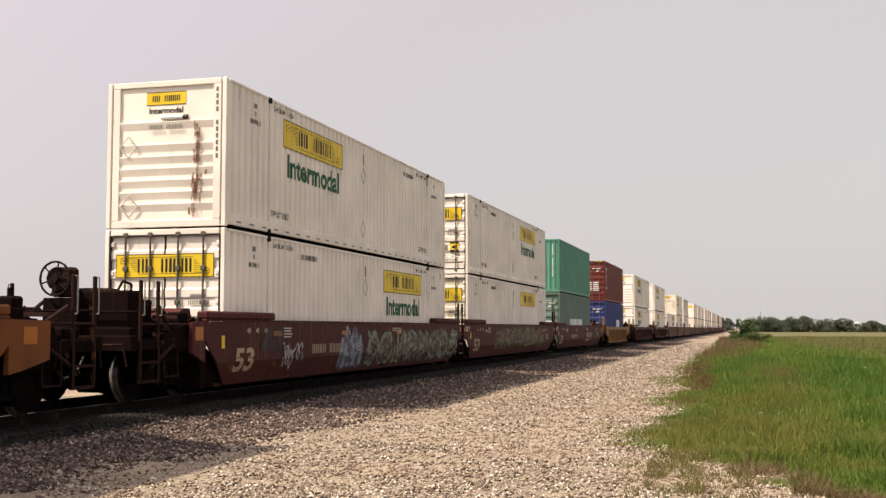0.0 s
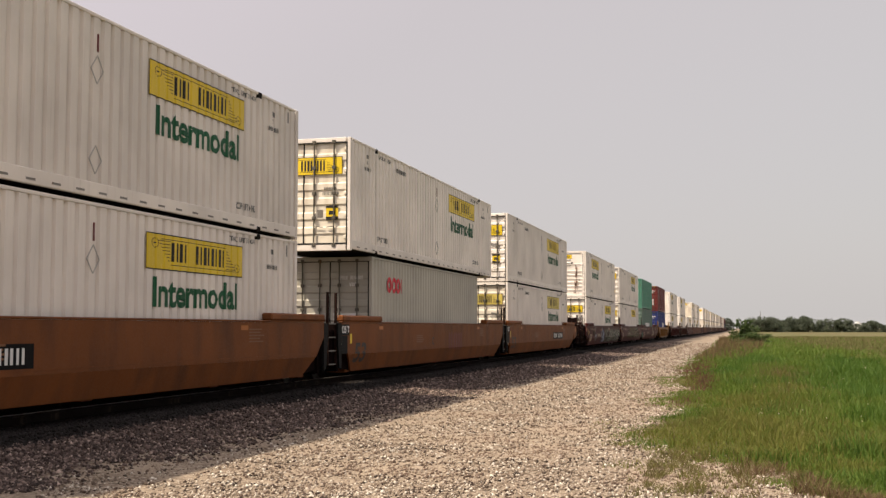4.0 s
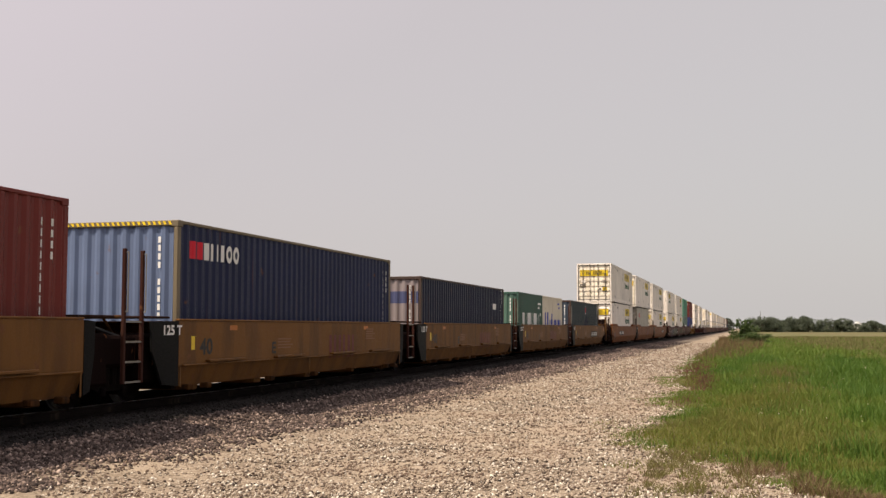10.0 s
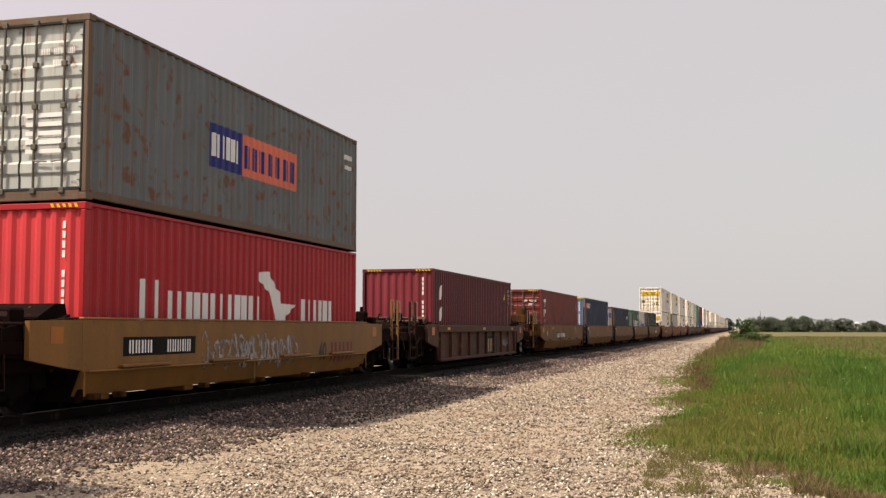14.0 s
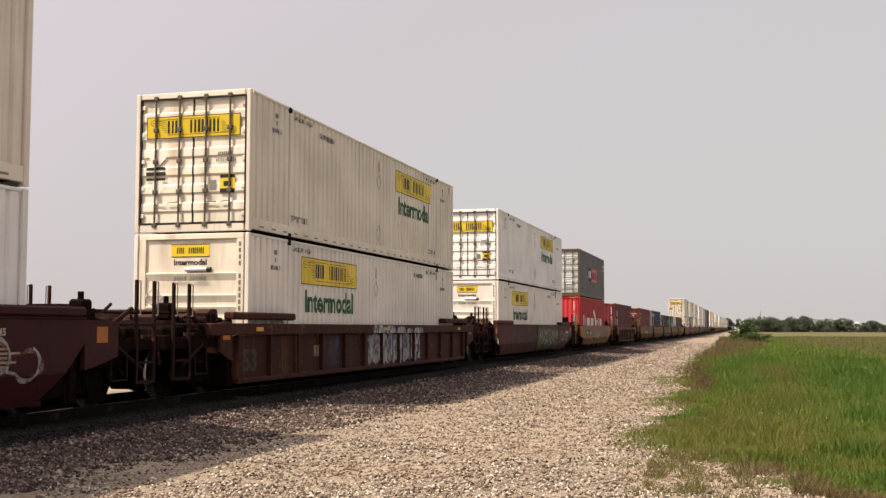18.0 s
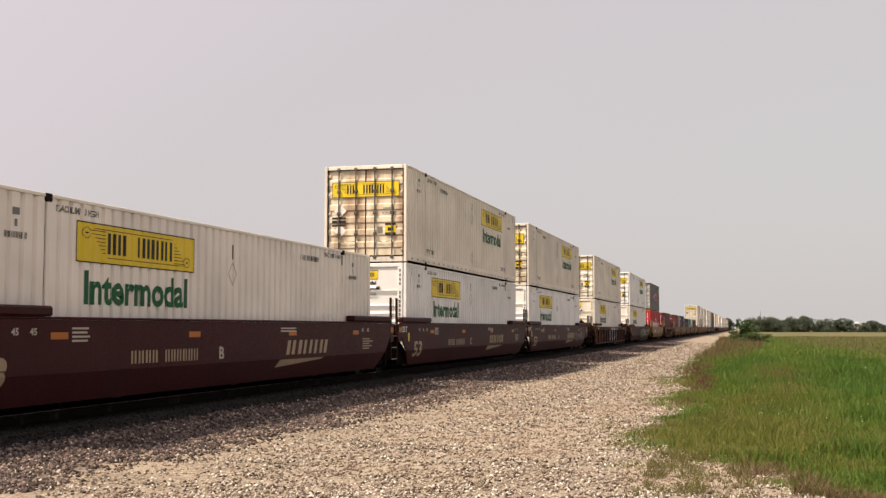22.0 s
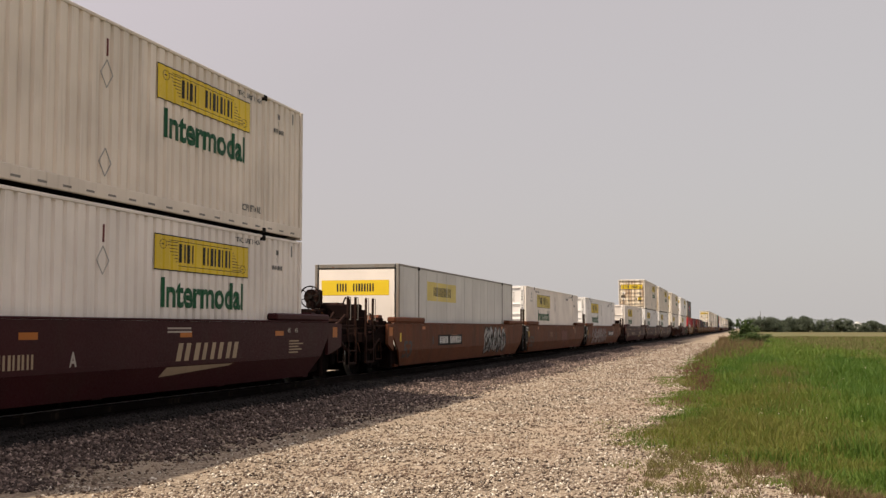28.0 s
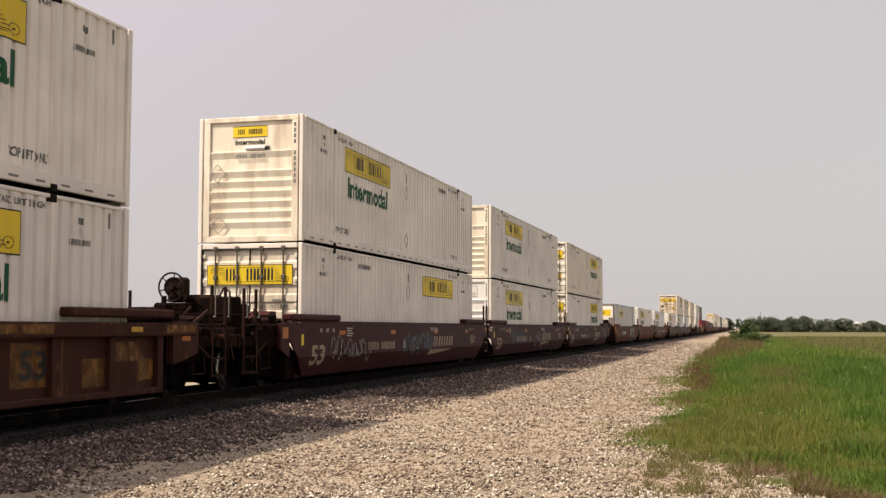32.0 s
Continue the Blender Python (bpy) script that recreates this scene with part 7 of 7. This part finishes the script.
DRY = island_paint("dry_brown_grass", [(0.0, (0.10, 0.058, 0.036)), (0.4, (0.145, 0.092, 0.052)), (0.75, (0.14, 0.11, 0.045)), (1.0, (0.11, 0.125, 0.03))], 0.7, None, 0.25)
PURPLE = island_paint("reddish_weeds", [(0.0, (0.10, 0.035, 0.030)), (0.6, (0.13, 0.055, 0.042)), (1.0, (0.10, 0.09, 0.03))], 0.7, None, 0.25)
THIN = island_paint("thin_dry_grass", [(0.0, (0.10, 0.075, 0.03)), (0.5, (0.13, 0.115, 0.035)), (1.0, (0.12, 0.13, 0.03))], 0.7, None, 0.3)
DEEP = island_paint("deep_green_grass", [(0.0, (0.042, 0.092, 0.010)), (0.6, (0.064, 0.128, 0.014)), (1.0, (0.094, 0.156, 0.022))], 0.6, None, 0.3)
STRAW = island_paint("straw_coloured_grass", [(0.0, (0.13, 0.105, 0.045)), (0.5, (0.155, 0.135, 0.06)), (1.0, (0.135, 0.14, 0.045))], 0.7, None, 0.3)


def bed(x, y, spots):
    """Strength of soft patches (x, y, half width, half depth) of one kind of growth."""
    return sum(np.exp(-((x - a) / p) ** 2 - ((y - b) / q) ** 2) for a, b, p, q in spots)


x, y, ins, k = lawn(300000, 10.6, 78, 1.6)
keep = RNG.random(len(x)) > (y - 62) / 16
x, y, ins, k = x[keep], y[keep], ins[keep], k[keep]
tuft, broad = rough(x, y, 1.1, 21), rough(x, y, 0.3, 8)
deep = bed(x, y, ((3.4, 36, 1.5, 9), (2.0, 19.5, 0.7, 2.6), (2.9, 27, 0.8, 3), (4.5, 52, 1.2, 9), (0.3, 53, 1.3, 6), (-0.6, 42, 0.6, 5))) + 0.7 * broad + 0.5 * tuft
olive = bed(x, y, ((-0.6, 17.2, 1.5, 3.6), (0.6, 15.5, 1.4, 2.2), (0.1, 24, 1.2, 4), (-1.6, 33, 0.7, 6), (1.2, 37, 0.5, 6), (5.4, 62, 1.6, 14), (1.0, 29, 0.5, 2.5))) + 0.6 * rough(x, y, 0.45, 9) - 0.35 * tuft
pick = RNG.random(len(x))
is_deep = (pick < np.clip(deep - 0.15, 0, 0.85)) & (olive < 1.0)
is_olive = ~is_deep & (RNG.random(len(x)) < np.clip(olive + 0.05, 0.06, 0.92))
h = (0.035 + 0.15 * np.clip(ins / 3.0, 0, 1)) * RNG.uniform(0.55, 1.3, len(x)) * np.clip(1 + 0.7 * k + 0.5 * tuft, 0.35, 2.0) * np.where(is_deep, 1.35, 1.0)
w = RNG.uniform(0.004, 0.010, len(x)) * (1 + y / 45)
rest = ~is_deep & ~is_olive
blades("grass", x[rest], y[rest], h[rest], w[rest], "lush green uncut grass", GRASS)
blades("deep_grass", x[is_deep], y[is_deep], h[is_deep], w[is_deep], "tall dark green grass in clumps", DEEP)
blades("short_grass", x[is_olive], y[is_olive], h[is_olive] * 0.9, w[is_olive], "short olive-green grass spreading into the gravel", OLIVE)
x, y, ins, k = lawn(60000, 56, 200, 1.5)
keep = RNG.random(len(x)) < (y - 56) / 18
x, y, ins = x[keep], y[keep], ins[keep]
h, w = (0.12 + 0.16 * np.clip(ins / 3, 0, 1)) * RNG.uniform(0.6, 1.3, len(x)), RNG.uniform(0.03, 0.07, len(x))
pick = RNG.random(len(x)) + 0.35 * rough(x, y, 0.12, 5)
straw = pick < np.clip((x - 2.0 - 0.028 * (170 - y)) / 4.0, 0, 0.8)
green = ~straw & (pick > np.clip((y - 70) / 150, 0.15, 0.6))
for name, sel, label, mat in (("straw_grass", straw, "straw-coloured grass of the open field", STRAW), ("meadow_grass", green, "green meadow grass along the line", GRASS), ("far_grass", ~straw & ~green, "pale green meadow grass along the line", FAR_GRASS)):
    blades(name, x[sel], y[sel], h[sel], w[sel], label, mat)
# seed heads that stand over the green
x, y = 1.1 + RNG.normal(0, 0.5, 1100), 38 + RNG.normal(0, 6, 1100)
blades("seed_grass", x, y, RNG.uniform(0.18, 0.36, 1100), RNG.uniform(0.006, 0.012, 1100), "thin brown seed heads over the grass", DRY, 0.2)
# dry stems along the bare patch, and thinly along the rest of the edge
x, y, ins, k = lawn(60000, 10.8, 30, 1.5, 0.06, 0.6, 0.25)
dry = (RNG.random(len(x)) < np.where((y < 14.6) & (x > -0.2), 0.55, 0.22)) & (ins < np.where(y < 14.6, 0.85, 0.22)) & (rough(x, y, 1.7, 11) > -0.12)
x, y = x[dry], y[dry]
blades("dry_grass", x, y, RNG.uniform(0.04, 0.17, len(x)), RNG.uniform(0.005, 0.010, len(x)), "brown dry grass stems at the gravel edge", DRY, 0.5)
# thin grass in the gravel before the lobe
x, y = strip(11000, 10.9, 14.9, -1.25, 0.15)
keep = 0.6 * rough(x, y, 1.6, 6) + rough(x, y, 4.5, 7) > -0.02 + 0.35 * np.abs((x + 0.5) / 0.8) ** 2
x, y = x[keep], y[keep]
blades("thin_grass", x, y, RNG.uniform(0.03, 0.13, len(x)), RNG.uniform(0.004, 0.009, len(x)), "thin olive grass growing through the gravel", THIN, 0.6)
# reddish and brown weeds
px, py, sx, sy = np.array([(-1.75, 46.5, 0.42, 4.5), (-1.15, 33.8, 0.22, 2.6), (-1.2, 24.6, 0.22, 0.9), (-1.75, 41.0, 0.25, 1.2), (-0.2, 38.0, 0.6, 4.0)])[RNG.choice(5, 2300, p=(0.42, 0.34, 0.03, 0.11, 0.10))].T
x, y = px + RNG.normal(0, 1, 2300) * sx, py + RNG.normal(0, 1, 2300) * sy
blades("reddish_weeds", x, y, RNG.uniform(0.08, 0.26, len(x)), RNG.uniform(0.008, 0.016, len(x)), "reddish-brown flowering weeds in the grass", PURPLE, 0.25)
y = 56 + 80 * RNG.random(4600) ** 0.9
x = np.array([grass_edge(b) for b in y]) + 0.3 + RNG.random(len(y)) ** 1.5 * (0.4 + y / 28)
blades("tall_weeds", x, y, RNG.uniform(0.25, 0.75, len(x)) * (0.35 + y / 130), RNG.uniform(0.010, 0.030, len(x)), "tall brown and green weeds along the gravel", DRY, 0.2)
cx, cy = np.array([(-1.43, 13.25), (-1.35, 13.65), (-0.55, 12.6), (-1.75, 15.6), (-2.3, 19.0)])[RNG.integers(0, 5, 240)].T
x, y = cx + RNG.normal(0, 0.10, 240), cy + RNG.normal(0, 0.12, 240)
blades("weed_tufts", x, y, RNG.uniform(0.03, 0.11, len(x)), RNG.uniform(0.006, 0.014, len(x)), "small dark green weeds growing in the gravel", OLIVE, 0.6)
PETAL = island_paint("pale_petals", [(0.0, (0.55, 0.50, 0.30)), (1.0, (0.62, 0.60, 0.50))])
y = 17 + 34 * RNG.random(90)
x = 0.2 + (0.125 * y - 0.2) * RNG.random(90)
petal = np.array([(1, 0, 0.3), (0, 1, 0.2), (-1, 0, 0.3), (0, -1, 0.2), (0, 0, -1.0)])
co = petal[None] * RNG.uniform(0.007, 0.014, (90, 1, 1)) + np.stack([x, y, heights(x, y) + RNG.uniform(0.22, 0.38, 90)], 1)[:, None]
me = scatter_mesh("wild_flowers", co, [(0, 1, 2), (0, 2, 3), (0, 4, 1), (1, 4, 2), (2, 4, 3), (3, 4, 0)])
me.materials.append(PETAL)
tagged(new("wild_flowers", me), "small pale wild flowers among the grass", "flowers", kind="stuff")

# far leaves are greyed and lightened: distance haze is put into the colour
LEAF = island_paint("hazed_tree_leaves", [(0.0, (0.054, 0.066, 0.045)), (0.5, (0.074, 0.094, 0.060)), (1.0, (0.102, 0.120, 0.073))], 0.6, None, 0.2)
LEAF_LIGHT = island_paint("shrub_leaves", [(0.0, (0.03, 0.055, 0.014)), (0.5, (0.05, 0.085, 0.02)), (1.0, (0.085, 0.12, 0.03))], 0.6, None, 0.25)
BARK = paint("tree_bark", (0.09, 0.07, 0.055), 0.4, 0, 0.9)


def tree_shape(seed, lobes, clumps, leaf, squat=1.0):
    """A tree of unit height: trunk with limbs, and a crown of leaf clumps in uneven lobes."""
    rng = np.random.default_rng(seed)
    g = Geo().tube((0, 0, -0.03), (0.02, 0, 0.45), 0.035, 7, 0.02)
    cs = []
    for i in range(lobes):
        a, r = rng.uniform(0, 6.28), rng.uniform(0.10, 0.34) * squat
        hz = 0.80 * (i + 0.5) / lobes + 0.02
        c = np.array([r * (1.15 - 0.5 * hz) * math.cos(a), r * (1.15 - 0.5 * hz) * math.sin(a), hz])
        cs.append((c, rng.uniform(0.15, 0.24)))
        g.tube((0.01, 0, 0.25 + 0.15 * rng.random()), tuple(c), 0.014, 5, 0.005)
    pts, size = [], []
    for c, r in cs:
        k = clumps // lobes
        d = rng.normal(0, 1, (k, 3))
        d /= np.linalg.norm(d, axis=1)[:, None]
        pts.append(c + d * r * rng.uniform(0.45, 1.08, (k, 1)) * np.array([1.15, 1.15, 0.85]))
        size.append(rng.uniform(0.018, 0.045, k))
    pts, size = np.concatenate(pts), np.concatenate(size)
    pts[:, 2] = np.clip(pts[:, 2], 0.01, 1.0)
    base = np.array([(1, 0, 0), (-0.5, 0.87, 0.2), (-0.5, -0.87, -0.2), (0, 0, 0.9), (0.2, 0.1, -0.8)])
    co = base[None] * rng.uniform(0.6, 1.3, (len(pts), 5, 1)) + rng.uniform(-0.35, 0.35, (len(pts), 5, 3))
    co = co * size[:, None, None] + pts[:, None]
    crown = scatter_mesh("crown", co, [(0, 1, 3), (1, 2, 3), (2, 0, 3), (1, 0, 4), (2, 1, 4), (0, 2, 4)])
    crown.materials.append(leaf)
    wood = g.data("trunk")
    wood.materials.append(BARK)
    return wood, crown


SHAPES = [tree_shape(11, 13, 1500, LEAF), tree_shape(12, 15, 1700, LEAF, 1.3), tree_shape(13, 14, 1600, LEAF, 1.5), tree_shape(14, 14, 1300, LEAF_LIGHT, 1.4)]


def tree(shape, x, y, height, width, name="tree", label="dark green broad-leaved tree in a far hedgerow", turn=0.0):
    root = tagged(new(name), label, name, "trees along the horizon")
    part("trunk", SHAPES[shape][0], BARK, root)
    part("crown", SHAPES[shape][1], LEAF, root)
    root.matrix_basis = Matrix.LocRotScale((x, y, -0.42), Euler((0, 0, turn)), (width, width, height))
    return root


tree(1, -10.5, 700, 8.0, 8.5, label="dark tree beyond the head of the train")
tree(3, -0.05, 120, 2.9, 2.6, "shrub", "rounded green shrub at the end of the verge")
tree(3, 0.55, 112, 1.4, 2.6, "shrub", "low light green shrub among weeds", 1.0)
tree(3, 1.3, 114, 1.2, 2.4, "shrub", "low light green shrub among weeds", 2.0)
for i in range(13):
    px = 3.2 + 1.65 * i
    tree(i % 3, px, 452 + 5 * math.sin(i * 2.1), 5.6 + 0.9 * math.sin(i * 1.7), 6.2, turn=i * 1.3)
tree(2, 23.4, 440, 6.6, 7.2, turn=0.4)
for i, (tx, hh, ww) in enumerate(((26.2, 4.0, 5.0), (29.0, 5.4, 6.5), (31.8, 4.4, 5.5), (34.5, 5.2, 6.5), (36.8, 5.6, 6.5), (39.5, 3.6, 6.0), (42.0, 3.0, 5.0), (44.6, 4.3, 6.0), (47.0, 4.7, 7.0), (50.0, 3.2, 5.0), (52.6, 2.9, 6.0), (55.5, 3.3, 6.0), (58.5, 3.0, 6.0))):
    tree(i % 3, tx, 438 + 4 * math.sin(i * 1.9), hh, ww, turn=i * 0.9)
barn = thing("farm_building", "small white farm building behind far trees", "building")
part("wall", Geo().box(-2.4, 2.4, -3, 3, 0, 2.6), WHITE_CLEAN, barn)
part("roof", Geo().prism([(-2.7, 2.604), (2.7, 2.604), (0, 4.3)], -3.2, 3.2, "y"), WHITE_CLEAN, barn)
barn.location = (59.2, 640, 0.3)
part("plinth", Geo().box(-2.5, 2.5, -3.1, 3.1, -1.4, -0.004), BARK, barn)
mast = thing("radio_mast", "thin grey mast on the horizon", "mast")
g = Geo()
for i in range(3):
    a = i * 2.094
    g.tube((0.6 * math.cos(a), 0.6 * math.sin(a), -0.5), (0.25 * math.cos(a), 0.25 * math.sin(a), 23), 0.16, 5)
part("lattice", g, STEEL, mast)
mast.location = (20.4, 1500, 0)


# ---- motion of the train ----
def motions():
    for ob, s, z, turned in FLEET:
        walk(ob, [(t, pose(TRACK, s + travel(t), z, 0, 0, 180 if turned else 0)) for t in range(0, 33, 2)])
    # every axle turns with the train's way; axles alike share one set of keys
    times = [i / FPS for i in range(int(END * FPS))]
    first = {}
    for ob in list(scene.objects):
        if ob.name.split(".")[0] != "wheelset":
            continue
        e = 1 if ob.location.y > 0 else -1
        if e not in first:
            first[e] = ob
            rows = [(t, pose(0, e * 0.875, RADIUS, -math.degrees(travel(t) / RADIUS))) for t in times]
            rows.append((END, pose(0, e * 0.875, RADIUS, -math.degrees(travel(END) / RADIUS))))
            walk(ob, rows)
        else:
            ob.rotation_mode = "QUATERNION"
            ob.animation_data_create()
            ob.animation_data.action = first[e].animation_data.action
            ob.animation_data.action_slot = first[e].animation_data.action_slot


# the small strokes of a marking count as one
for ob in list(scene.objects):
    if ob.name.split(".")[0] in ("number_marking", "data_marking", "decal_marking", "trade_side_marking", "sign_border"):
        tagged(ob, kind="stuff")

motions()
